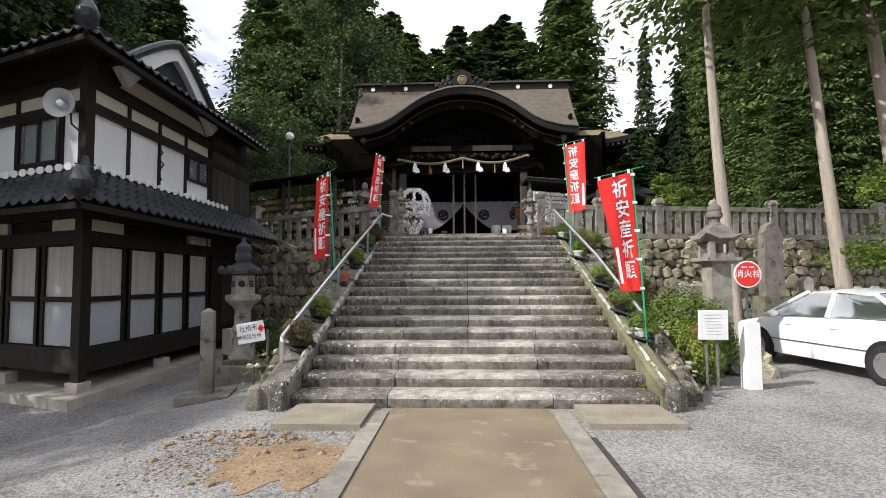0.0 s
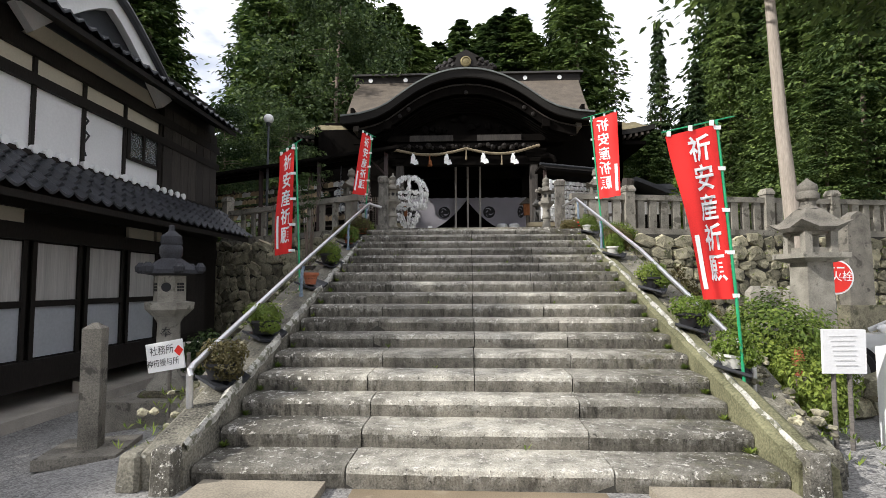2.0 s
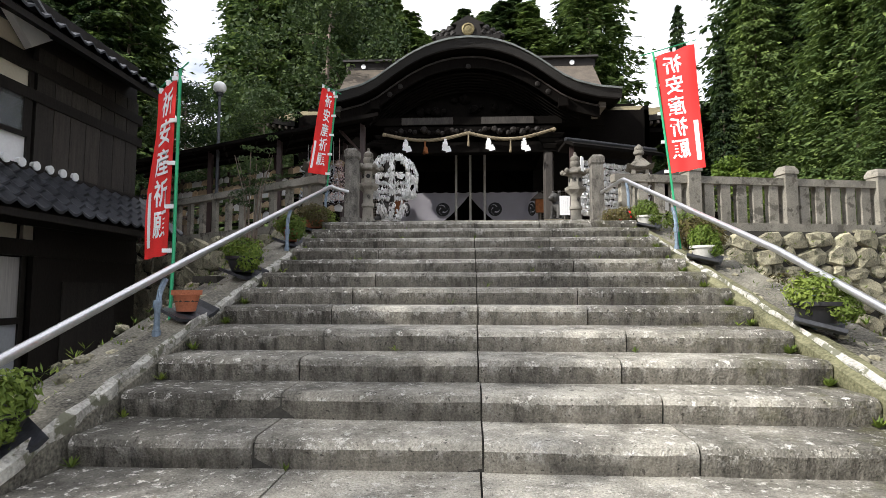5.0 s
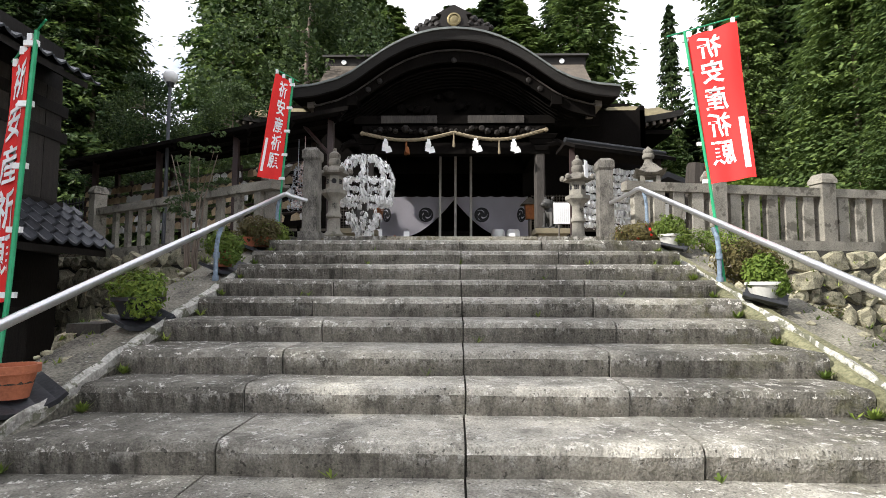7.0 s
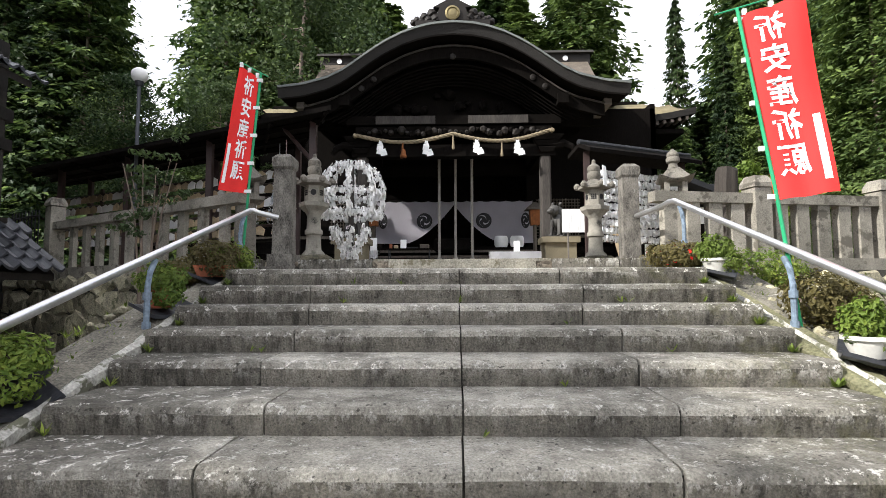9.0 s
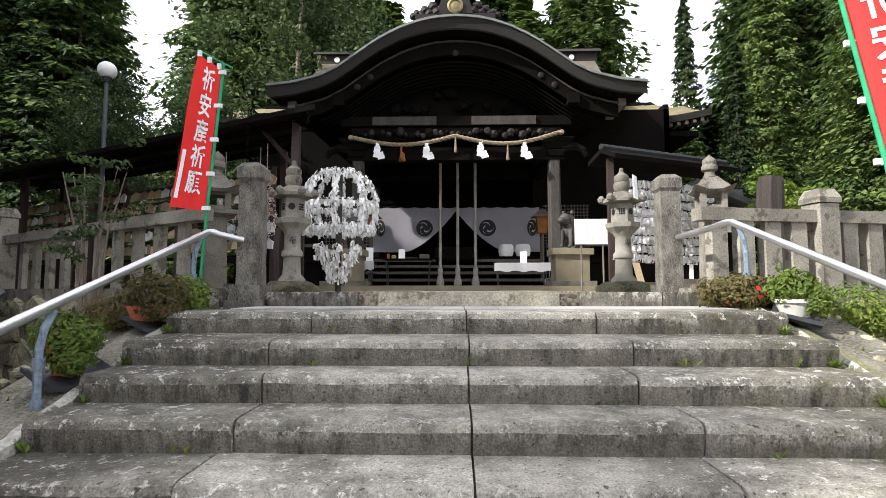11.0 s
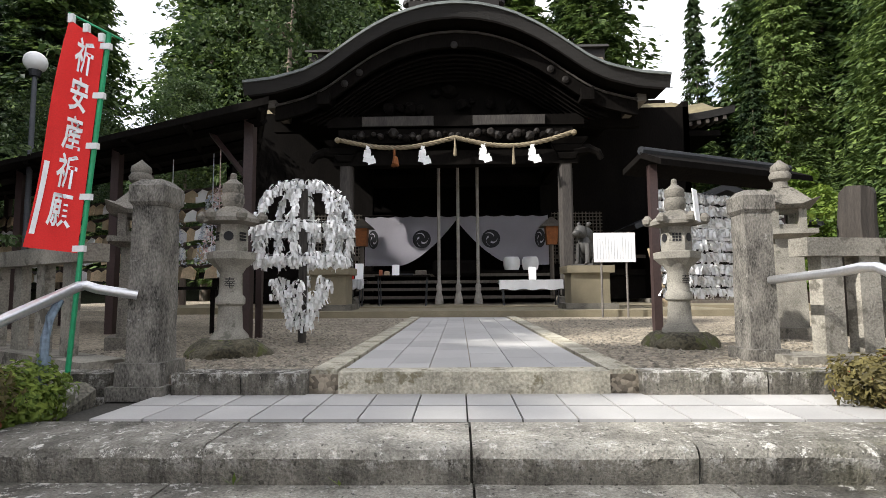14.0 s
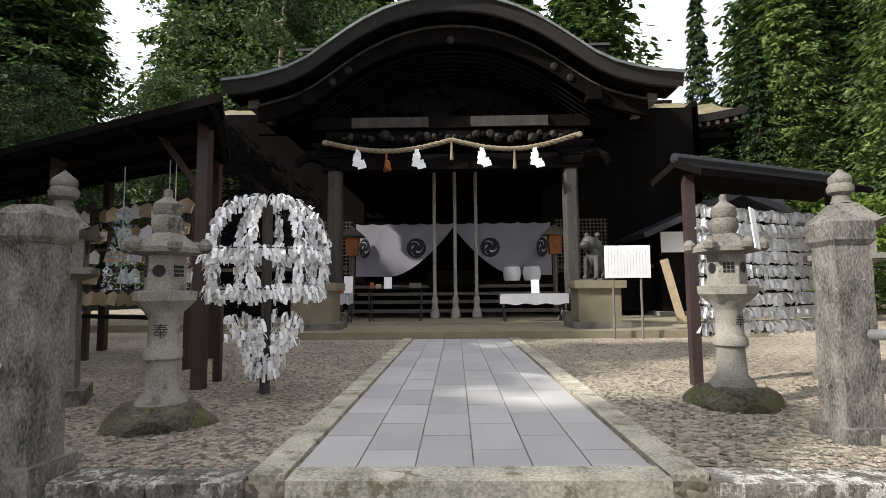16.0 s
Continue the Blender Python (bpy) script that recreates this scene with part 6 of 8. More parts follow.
for sgn in (-1, 1):
    for (ya, wa, za), (yb, wb, zb) in (((-1.75, 0.76, 1.0), (-1.0, 0.6, 1.41)), ((1.25, 0.78, 0.95), (0.35, 0.59, 1.42)), ((-0.25, 0.8, 0.98), (-0.25, 0.6, 1.44))):
        bm = bmesh.new()
        tube(bm, [(sgn * wa, ya, za), (sgn * wb, yb, zb)], 0.04, 8)
        part("pillar", bm, M_CARPAINT, car)
    for q in (((-1.6, 0.77, 1.0), (-0.3, 0.8, 0.99), (-0.3, 0.61, 1.4), (-0.98, 0.61, 1.38)), ((-0.2, 0.8, 0.99), (1.1, 0.79, 0.96), (0.33, 0.6, 1.39), (-0.2, 0.61, 1.41))):
        bm = bmesh.new()
        vs = [bm.verts.new((sgn * w, y, z)) for y, w, z in q]
        bm.faces.new(vs)
        bmesh.ops.solidify(bm, geom=bm.faces[:], thickness=0.008)
        part("side_window", bm, M_CARGLASS, car, "tinted side window")
    bm = bmesh.new()
    lathe(bm, [(0.05, -0.06), (0.1, -0.02), (0.1, 0.03), (0.05, 0.07)], 10, pose(sgn * 0.95, 0.85, 1.0, 90) @ Matrix.Diagonal((1, 0.7, 1, 1)))
    part("mirror", bm, M_CARPAINT, car, smooth=True)
    for y in (-0.45, 0.55):
        bm = bmesh.new()
        box(bm, sgn * 0.87 - 0.012, sgn * 0.87 + 0.012, y - 0.1, y + 0.1, 0.8, 0.83)
        part("door_handle", bm, M_CARPAINT, car)
    bm = bmesh.new()
    box(bm, sgn * 0.865 - 0.01, sgn * 0.865 + 0.01, -1.2, 1.1, 0.5, 0.512)
    part("side_moulding", bm, M_DARKMETAL, car, "thin dark trim line")
    for y in (-1.37, 1.37):
        bm = bmesh.new()
        lathe(bm, [(0.2, -0.1), (0.3, -0.1), (0.32, -0.06), (0.32, 0.06), (0.3, 0.1), (0.2, 0.1)], 24, pose(sgn * 0.78, y, 0.32, 0, 90))
        t = part("wheel", bm, M_RUBBER, car, "black tyre", smooth=True)
        bm = bmesh.new()
        lathe(bm, [(0.2, -0.105), (0.17, -0.07), (0.05, -0.1)], 20, pose(sgn * 0.78, y, 0.32, 0, 90))
        lathe(bm, [(0.05, 0.1), (0.17, 0.07), (0.2, 0.105)], 20, pose(sgn * 0.78, y, 0.32, 0, 90))
        part("rim", bm, M_RIM, t, "silver rim")
        # no wheel well is cut: a black disc paints its shade on the body
        bm = bmesh.new()
        lathe(bm, [(0.37, -0.02), (0.37, 0.02)], 24, pose(sgn * 0.845, y, 0.33, 0, 90))
        part("wheel_arch", bm, M_BLACK, car, "flat black disc for the shaded wheel well")
    bm = bmesh.new()
    tbox(bm, 0.5, 0.5, 0.5, 0.75, m=pose(sgn * 0.36, 0.2, 0))
    tbox(bm, 0.5, 0.14, 0.7, 1.2, 0.4, 0.1, pose(sgn * 0.36, -0.05, 0))
    tbox(bm, 0.28, 0.1, 1.18, 1.34, 0.2, 0.08, pose(sgn * 0.36, -0.08, 0))
    bevel(bm, 0.04)
    part("seat", bm, M_SEAT, car, "pale green-grey cloth seat")
for q in ([(-0.7, 1.2, 0.96), (0.7, 1.2, 0.96), (0.56, 0.36, 1.42), (-0.56, 0.36, 1.42)], [(-0.7, -1.72, 1.02), (0.7, -1.72, 1.02), (0.57, -1.0, 1.41), (-0.57, -1.0, 1.41)]):
    bm = bmesh.new()
    bm.faces.new([bm.verts.new(p) for p in q])
    bmesh.ops.solidify(bm, geom=bm.faces[:], thickness=0.008)
    part("windscreen", bm, M_CARGLASS, car, "tinted windscreen")

# ---- pots, tiles and shrubs on the ledges ----


def ledge_z(y):
    return 0.31 + 0.32 * (y - 3.9)


def potted(x, y, style, leaf, w, seed, lab, h=0.22, z=None):
    z = ledge_z(y) if z is None else z
    p = thing("potted_plant", lab, "plant", x, y, z)
    bm = bmesh.new()
    if style == "white":
        lathe(bm, [(0.09, 0.04), (0.12, 0.04), (0.16, 0.12), (0.18, 0.17), (0.2, 0.17), (0.2, 0.2), (0.17, 0.2), (0.16, 0.17)], 18)
        m_ = M_POTWHITE
    elif style == "terra":
        lathe(bm, [(0.1, 0.04), (0.14, 0.2), (0.165, 0.2), (0.165, 0.25), (0.14, 0.25), (0.13, 0.2)], 18)
        m_ = M_TERRA
    elif style == "trough":
        tbox(bm, 0.28, 0.16, 0.04, 0.16, 0.36, 0.22)
        bevel(bm, 0.02)
        m_ = M_TERRA
    else:
        lathe(bm, [(0.12, 0.04), (0.17, 0.17), (0.2, 0.18), (0.2, 0.21), (0.16, 0.2)], 14)
        m_ = M_POTDARK
    k = 0.78 if style in ("white", "terra") else 1.0
    bmesh.ops.scale(bm, vec=(k, k, 0.9 if k < 1 else 1.0), verts=bm.verts)
    part("pot", bm, m_, p, smooth=True)
    bm = bmesh.new()
    lathe(bm, [(0.1, 0.12), (0.095, 0.17)], 12)
    part("soil", bm, M_SOIL, p)
    if leaf:
        bm = bmesh.new()
        blob_leaves(bm, (0, 0, 0.2 + h * 0.3), (w, w * 0.85, h * 0.9), 1300, 0.024, seed, 0.45, 0)
        blob_leaves(bm, (w * 0.4, -w * 0.4, 0.15), (w * 0.6, w * 0.5, h * 0.6), 500, 0.022, seed + 3, 0.45, 0)
        part("foliage", bm, leaf, p, "dense small leaves")
    # curved roof tile under the pot
    bm = bmesh.new()
    pr = [(-0.26, 0.0), (-0.2, -0.02), (-0.05, -0.03), (0.1, -0.02), (0.22, 0.02), (0.28, 0.07), (0.26, 0.09), (0.2, 0.05), (0.1, 0.01), (-0.05, 0.0), (-0.2, 0.01), (-0.26, 0.03)]
    prism(bm, pr, -0.19, 0.19, "y", pose(0, 0, 0.02, 15, 0, 60) @ Matrix.Diagonal((0.75, 0.9, 1, 1)))
    part("tile", bm, M_KAWARA, p, "dark curved roof tile as a saucer")
    return p


POTS = [(-1.5, 5.0, "dark", M_LEAF_RUST, 0.3, "bushy green and rust pot plant on a roof tile"), (-1.5, 6.1, "dark", M_LEAF_HEDGE, 0.28, "low leafy pot plant on a roof tile"), (-1.5, 8.0, "terra", None, 0.1, "empty terracotta pot on a roof tile"), (-1.52, 9.2, "dark", M_LEAF_BRIGHT, 0.27, "white-flowering pot plant on a roof tile"), (-1.5, 10.7, "terra", M_LEAF_HEDGE, 0.26, "leafy plant in a terracotta pot"), (-1.46, 11.6, "trough", M_LEAF_RUST, 0.32, "rust-tinged plant in a clay trough"),
        (3.76, 5.3, "white", M_LEAF_BRIGHT, 0.26, "leafy plant in a white bowl on a roof tile"), (3.78, 6.35, "dark", M_LEAF_BRIGHT, 0.3, "bright green pot plant on a roof tile"), (3.8, 7.78, "dark", M_LEAF_HEDGE, 0.28, "green pot plant on a roof tile"), (3.78, 9.75, "white", M_LEAF_BRIGHT, 0.2, "sparse plant in a white bowl on a roof tile"), (3.76, 11.7, "white", M_LEAF_HEDGE, 0.24, "leafy plant in a white bowl on a roof tile")]
for i, (x, y, st, lf, w, lab) in enumerate(POTS):
    potted(x, y, st, lf, w, 30 + i, lab)


def shrub(x, y, z, radii, leaf, count, size, seed, lab, name="shrub"):
    s = thing(name, lab, "shrub", x, y, z)
    bm = bmesh.new()
    for k in range(5):
        a = k * 1.26
        tube(bm, [(0, 0, -0.03), (math.cos(a) * radii[0] * 0.3, math.sin(a) * radii[1] * 0.3, radii[2] * 0.7), (math.cos(a) * radii[0] * 0.6, math.sin(a) * radii[1] * 0.6, radii[2] * 1.2)], 0.018, 5, 0.006)
    part("stems", bm, M_BARK, s)
    bm = bmesh.new()
    blob_leaves(bm, (0, 0, radii[2] * 0.95), radii, count, size, seed)
    blob_leaves(bm, (radii[0] * 0.35, -radii[1] * 0.2, radii[2] * 0.7), (radii[0] * 0.7, radii[1] * 0.7, radii[2] * 0.7), count // 2, size, seed + 1)
    part("leaves", bm, leaf, s)
    return s


shrub(4.98, 6.8, 0, (0.88, 0.95, 0.85), M_LEAF_HEDGE, 8500, 0.032, 1, "rounded clipped green hedge bush", "hedge_bush")
shrub(4.72, 5.75, 0, (0.48, 0.5, 0.5), M_LEAF_HEDGE, 2800, 0.028, 2, "rounded clipped green bush in shade", "hedge_bush")
shrub(4.85, 8.6, 0.3, (0.5, 0.7, 0.6), M_LEAF_RUST, 2200, 0.03, 3, "loose yellow-green shrub by the wall")
shrub(-1.45, 11.95, 2.8, (0.3, 0.36, 0.22), M_LEAF_HEDGE, 1900, 0.024, 4, "low green azalea by the gate post")
shrub(-1.9, 11.8, 2.7, (0.3, 0.35, 0.18), M_LEAF_RUST, 1300, 0.022, 5, "rust-tinged low azalea by the gate")
azalea = shrub(3.6, 12.2, 2.85, (0.48, 0.36, 0.2), M_LEAF_RUST, 2800, 0.022, 6, "rust-tinged azalea with red flowers by the gate")
bm = bmesh.new()
blob_leaves(bm, (0, -0.05, 0.19), (0.5, 0.38, 0.21), 46, 0.02, 91, 0.8)
tagged(part("flowers", bm, M_SIGNRED, azalea, "scattered red flowers"), kind="stuff")
shrub(4.5, 12.2, 2.6, (0.5, 0.45, 0.3), M_LEAF_HEDGE, 1900, 0.024, 7, "low green shrub by the balustrade")
shrub(4.05, 10.55, 2.3, (0.34, 0.4, 0.3), M_LEAF_RUST, 2200, 0.024, 8, "reddish azalea on the stair ledge")
shrub(-2.6, 7.6, 0, (0.45, 0.6, 0.42), M_LEAF_BROAD, 2200, 0.04, 9, "dark green shrub beside the stair wall")
shrub(-3.3, 8.3, 0, (0.45, 0.5, 0.5), M_LEAF_BROAD, 1500, 0.045, 11, "dark leafy shrub near the office")
sapling = thing("sapling", "slender many-stemmed sapling with sparse leaves before the balustrade", "shrub", -3.1, 13.12, 1.3)
rsap = random.Random(6)
for k in range(6):
    bm = bmesh.new()
    a = k * 1.05
    tube(bm, [(0.05 * math.cos(a), 0.03 * math.sin(a), -0.02), (0.09 * math.cos(a), 0.05 * math.sin(a), 1.5), (0.2 * math.cos(a + 0.4), 0.1 * math.sin(a), 2.4), (0.45 * math.cos(a + 0.6), 0.25 * math.sin(a), 3.1)], 0.022, 6, 0.006)
    part("stem", bm, M_BARK, sapling)
bm = bmesh.new()
for k in range(26):
    blob_leaves(bm, (rsap.gauss(0, 0.26), rsap.gauss(0, 0.16), 2.6 + rsap.gauss(0, 0.32)), (0.16, 0.14, 0.06), 34, 0.035, 50 + k)
part("leaves", bm, M_LEAF_BROAD, sapling)
shrub(5.6, 11.9, 0.5, (0.8, 0.6, 0.9), M_LEAF_RUST, 2600, 0.035, 14, "tangled yellow-green shrub by the stone wall")
bm = bmesh.new()
rg = random.Random(77)
for i in range(900):
    sd = rg.random()
    if sd < 0.35:
        c = Vector((rg.uniform(4.0, 17), 0, rg.uniform(0.6, 3.0)))
        f = (c.x - WR0.x) / (WR1.x - WR0.x)
        c.y = WR0.y + (WR1.y - WR0.y) * f - 0.1
    elif sd < 0.6:
        k = rg.randrange(2, NSTEP + 1)
        c = Vector((rg.choice((SX0 + 0.05, SX1 - 0.05, rg.uniform(SX0, SX1) if rg.random() < 0.2 else SX1 - 0.06)), step_y(k) - 0.02, (k - 1) * RISE + 0.005))
    else:
        yy = rg.uniform(4, 12.3)
        c = Vector((rg.choice((-1.9, 4.2)) + rg.uniform(-0.25, 0.25), yy, ledge_z(yy) - 0.12))
    for q in range(5):
        a = rg.uniform(0, 6.28)
        l = rg.uniform(0.03, 0.08)
        t = c + Vector((math.cos(a) * l, math.sin(a) * l, rg.uniform(0.02, 0.08)))
        s = Vector((-math.sin(a), math.cos(a), 0)) * 0.008
        bm.faces.new([bm.verts.new(p) for p in (c - s * 0.4, (c + t) / 2 - s, t, (c + t) / 2 + s)])
solid("weeds", bm, M_LEAF_HEDGE, "small green weeds growing from joints", "weeds", kind="stuff")

bm = bmesh.new()
for i in range(420):
    yy = rg.uniform(4.4, 12.4)
    c = Vector((rg.choice((-1.9, -1.55, 3.78, 4.1, 4.1)) + rg.uniform(-0.2, 0.2), yy, ledge_z(yy) - 0.1 + rg.uniform(-0.02, 0.02)))
    s = rg.uniform(0.02, 0.065)
    vs = bmesh.ops.create_icosphere(bm, subdivisions=1, radius=s, matrix=Matrix.Translation(c) @ Matrix.Diagonal((1, rg.uniform(0.7, 1.5), 0.7, 1)))["verts"]
    for v in vs:
        v.co += noise.noise_vector(v.co * 20) * s * 0.4
solid("ledge_stones", bm, M_RUBBLE, "rough mossy stones set along the stair ledges", "stones", kind="stuff")

# ---- court: fortune-paper ring, rack, votive shed ----


def paper_knot(bm, c, rnd, s):
    """A folded strip of paper tied round a wire, its ends hanging."""
    for k in range(2):
        a = rnd.uniform(0, 6.28)
        d = Vector((math.cos(a), math.sin(a), 0))
        w = Vector((-d.y, d.x, 0)) * s * 0.2
        p0 = c + Vector((rnd.uniform(-1, 1), rnd.uniform(-1, 1), rnd.uniform(-0.6, 0.6))) * s * 0.3
        p1 = p0 + d * s * rnd.uniform(0.15, 0.5) + Vector((0, 0, -s * rnd.uniform(0.2, 0.6)))
        p2 = p1 + d * s * rnd.uniform(-0.2, 0.3) + Vector((0, 0, -s * rnd.uniform(0.4, 0.8)))
        r0 = [bm.verts.new(q) for q in (p0 - w, p0 + w)]
        r1 = [bm.verts.new(q) for q in (p1 - w, p1 + w)]
        r2 = [bm.verts.new(q) for q in (p2 - w, p2 + w)]
        bm.faces.new((r0[0], r0[1], r1[1], r1[0]))
        bm.faces.new((r1[0], r1[1], r2[1], r2[0]))


orb = thing("fortune_paper_stand", "wire basket stand covered in tied white fortune papers", "stand", -0.68, 14.8, ZC)
bm = bmesh.new()
tube(bm, [(0, 0, -0.03), (0, 0, 1.7)], 0.045, 10)
part("post", bm, M_PILLAR, orb, "bare wooden post")
rp = random.Random(3)
RO = 0.5
profile = [(0.12, 1.78), (0.3, 1.74), (0.43, 1.62), (0.5, 1.45), (0.52, 1.28), (0.51, 1.1), (0.47, 0.95), (0.42, 0.86)]
cone = [(0.3, 0.7), (0.24, 0.55), (0.14, 0.35), (0.07, 0.2)]
wires = bmesh.new()
papers = bmesh.new()
for k in range(8):
    a = 2 * math.pi * k / 8 + 0.1
    path = [Vector((r * math.cos(a), r * math.sin(a), z)) for r, z in profile]
    tube(wires, path, 0.006, 5)
    for p, q in zip(path, path[1:]):
        n = int((q - p).length / 0.011)
        for i in range(n):
            if p.z > 1.72 and rp.random() < 0.5:
                continue
            paper_knot(papers, p.lerp(q, i / n) + Vector((rp.gauss(0, 0.014), rp.gauss(0, 0.014), rp.gauss(0, 0.01))), rp, 0.074)
    cp = [Vector((r * math.cos(a), r * math.sin(a), z)) for r, z in cone]
    tube(wires, cp, 0.006, 5)
    for p, q in zip(cp, cp[1:]):
        n = int((q - p).length / 0.016)
        for i in range(n):
            paper_knot(papers, p.lerp(q, i / n) + Vector((rp.gauss(0, 0.025), rp.gauss(0, 0.025), rp.gauss(0, 0.015))), rp, 0.074)
for r, z in ((0.515, 1.27), (0.47, 0.93)):
    ring = [Vector((r * math.cos(2 * math.pi * i / 24), r * math.sin(2 * math.pi * i / 24), z)) for i in range(25)]
    tube(wires, ring, 0.007, 5)
    for p, q in zip(ring, ring[1:]):
        for i in range(11):
            paper_knot(papers, p.lerp(q, i / 11) + Vector((rp.gauss(0, 0.015), rp.gauss(0, 0.015), rp.gauss(0, 0.02))), rp, 0.074)
part("wire_frame", wires, M_DARKMETAL, orb, "thin bent wire hoops")
tagged(part("tied_paper_mass", papers, M_PAPER, orb, "hundreds of tied white paper strips"), kind="stuff")

rack = thing("fortune_paper_rack", "dark roofed rack with rows of tied white papers", "rack")
ra, rb_ = Vector((3.3, 15.15, ZC)), Vector((5.3, 16.05, ZC))
rd = (rb_ - ra).normalized()
rn = Vector((rd.y, -rd.x, 0))
for p in (ra, rb_):
    bm = bmesh.new()
    tbox(bm, 0.09, 0.09, -0.03, 2.0, m=Matrix.Translation(p))
    part("post", bm, M_BROWNPOST, rack, "dark brown post")
bm = bmesh.new()
tube(bm, [ra + Vector((0, 0, 0.48)), rb_ + Vector((0, 0, 0.48))], 0.03, 6)
part("bottom_bar", bm, M_BROWNPOST, rack)
papers = bmesh.new()
wires = bmesh.new()
for k in range(9):
    z = 1.72 - k * 0.142
    pa, pb = ra + Vector((0, 0, z)), rb_ + Vector((0, 0, z))
    tube(wires, [pa, (pa + pb) / 2 - Vector((0, 0, 0.01)), pb], 0.004, 5)
    for i in range(210):
        f = 0.02 + 0.96 * i / 209
        c = pa.lerp(pb, f) + rn * rp.uniform(-0.02, 0.05) - Vector((0, 0, 0.02 * math.sin(math.pi * f) + rp.uniform(0, 0.015)))
        paper_knot(papers, c, rp, 0.088)
part("wire", wires, M_DARKMETAL, rack)
tagged(part("tied_paper_mass", papers, M_PAPER, rack, "rows of tied white paper strips"), kind="stuff")
bm = bmesh.new()
ea, eb = ra - rd * 0.16, rb_ + rd * 0.2
for s_, (o0, o1) in enumerate(((0.0, 0.3), (0.0, -0.3))):
    q = [ea + Vector((0, 0, 2.14)), eb + Vector((0, 0, 2.14)), eb + rn * o1 + Vector((0, 0, 2.0)), ea + rn * o1 + Vector((0, 0, 2.0))]
    lo = [p - Vector((0, 0, 0.07)) for p in q]
    a = [bm.verts.new(p) for p in q]
    b = [bm.verts.new(p) for p in lo]
    bm.faces.new(a)
    bm.faces.new(b[::-1])
    for i in range(4):
        bm.faces.new((a[i], a[(i + 1) % 4], b[(i + 1) % 4], b[i]))
part("roof", bm, M_DARKWOOD, rack, "dark sheet-metal gable roof")
bm = bmesh.new()
tube(bm, [ea + Vector((0, 0, 2.16)), eb + Vector((0, 0, 2.16))], 0.05, 8)
part("ridge", bm, M_DARKMETAL, rack)

# votive plaque shed, running back to the left
SD = Vector((-0.9, 0.436, 0))
SN = Vector((-0.38, 0.925, 0))
S0 = Vector((-1.4, 15.05, ZC))
shed = thing("votive_shed", "long open dark shed with a sheet roof sheltering votive plaques", "shed")
for i in range(4):
    for back in (0, 2.6):
        bm = bmesh.new()
        c = S0 + SD * (i * 2.6) + SN * back
        tbox(bm, 0.11, 0.11, -0.03, 2.6 if not back else 2.85, m=Matrix.Translation(c))
        part("post", bm, M_BROWNPOST, shed, "dark brown steel post")
for i in range(2):
    bm = bmesh.new()
    c = S0 + SD * (0.35 - i * 0.2) - SN * (0.25 + 0.0 * i) + Vector((0.02 * i, 0.6 * i, 0))
    tbox(bm, 0.07, 0.07, -0.03, 0.95, m=Matrix.Translation(c))
    part("stub_post", bm, M_BROWNPOST, shed)
bm = bmesh.new()
for c0, c1 in ((S0 - SD * 0.25 - SN * 0.65, S0 + SD * 9.0 - SN * 0.65), ):
    q = [c0 + Vector((0, 0, 2.6)), c1 + Vector((0, 0, 2.6)), c1 + SN * 3.8 + Vector((0, 0, 3.0)), c0 + SN * 3.8 + Vector((0, 0, 3.0))]
    a = [bm.verts.new(p) for p in q]
    b = [bm.verts.new(p - Vector((0, 0, 0.08))) for p in q]
    bm.faces.new(a)
    bm.faces.new(b[::-1])
    for i in range(4):
        bm.faces.new((a[i], a[(i + 1) % 4], b[(i + 1) % 4], b[i]))
part("roof", bm, M_DARKWOOD, shed, "shallow dark sheet-metal roof")
bm = bmesh.new()
for k in (0.0, 1.3, 2.6):
    a = S0 - SD * 0.2 + SN * k + Vector((0, 0, 2.56 + 0.1 * k))
    b = a + SD * 9.3
    tube(bm, [a, b], 0.07, 4)
    part("roof_beam", bm, M_DARKWOOD, shed, "dark beam under the roof")
    bm = bmesh.new()
for i in range(8):
    bm = bmesh.new()
    a = S0 + SD * (i * 1.2 - 0.15) - SN * 0.6 + Vector((0, 0, 2.5))
    tube(bm, [a, a + SN * 3.7 + Vector((0, 0, 0.38))], 0.04, 4)
    part("rafter", bm, M_DARKWOOD, shed)
bm = bmesh.new()
tube(bm, [S0 + Vector((0, 0, 1.85)), S0 + SD * 0.7 + Vector((0, 0, 2.55))], 0.04, 4)
part("brace", bm, M_BROWNPOST, shed)
re_ = random.Random(21)
R0 = S0 + SN * 1.25 + SD * 0.35
plaq = []
for k in range(3):
    bm = bmesh.new()
    w, h = 0.25, 0.16
    prism(bm, [(-w / 2, -h / 2), (w / 2, -h / 2), (w / 2, h / 2 - 0.03), (0, h / 2 + 0.03), (-w / 2, h / 2 - 0.03)], -0.012, 0.012, "y")
    plaq.append(finish(bm, "votive_plaque", M_EMA if k < 2 else M_PAPER))
stand = thing("plaque_rack", "dark rack hung with rows of wooden votive plaques", "rack")
bars = bmesh.new()
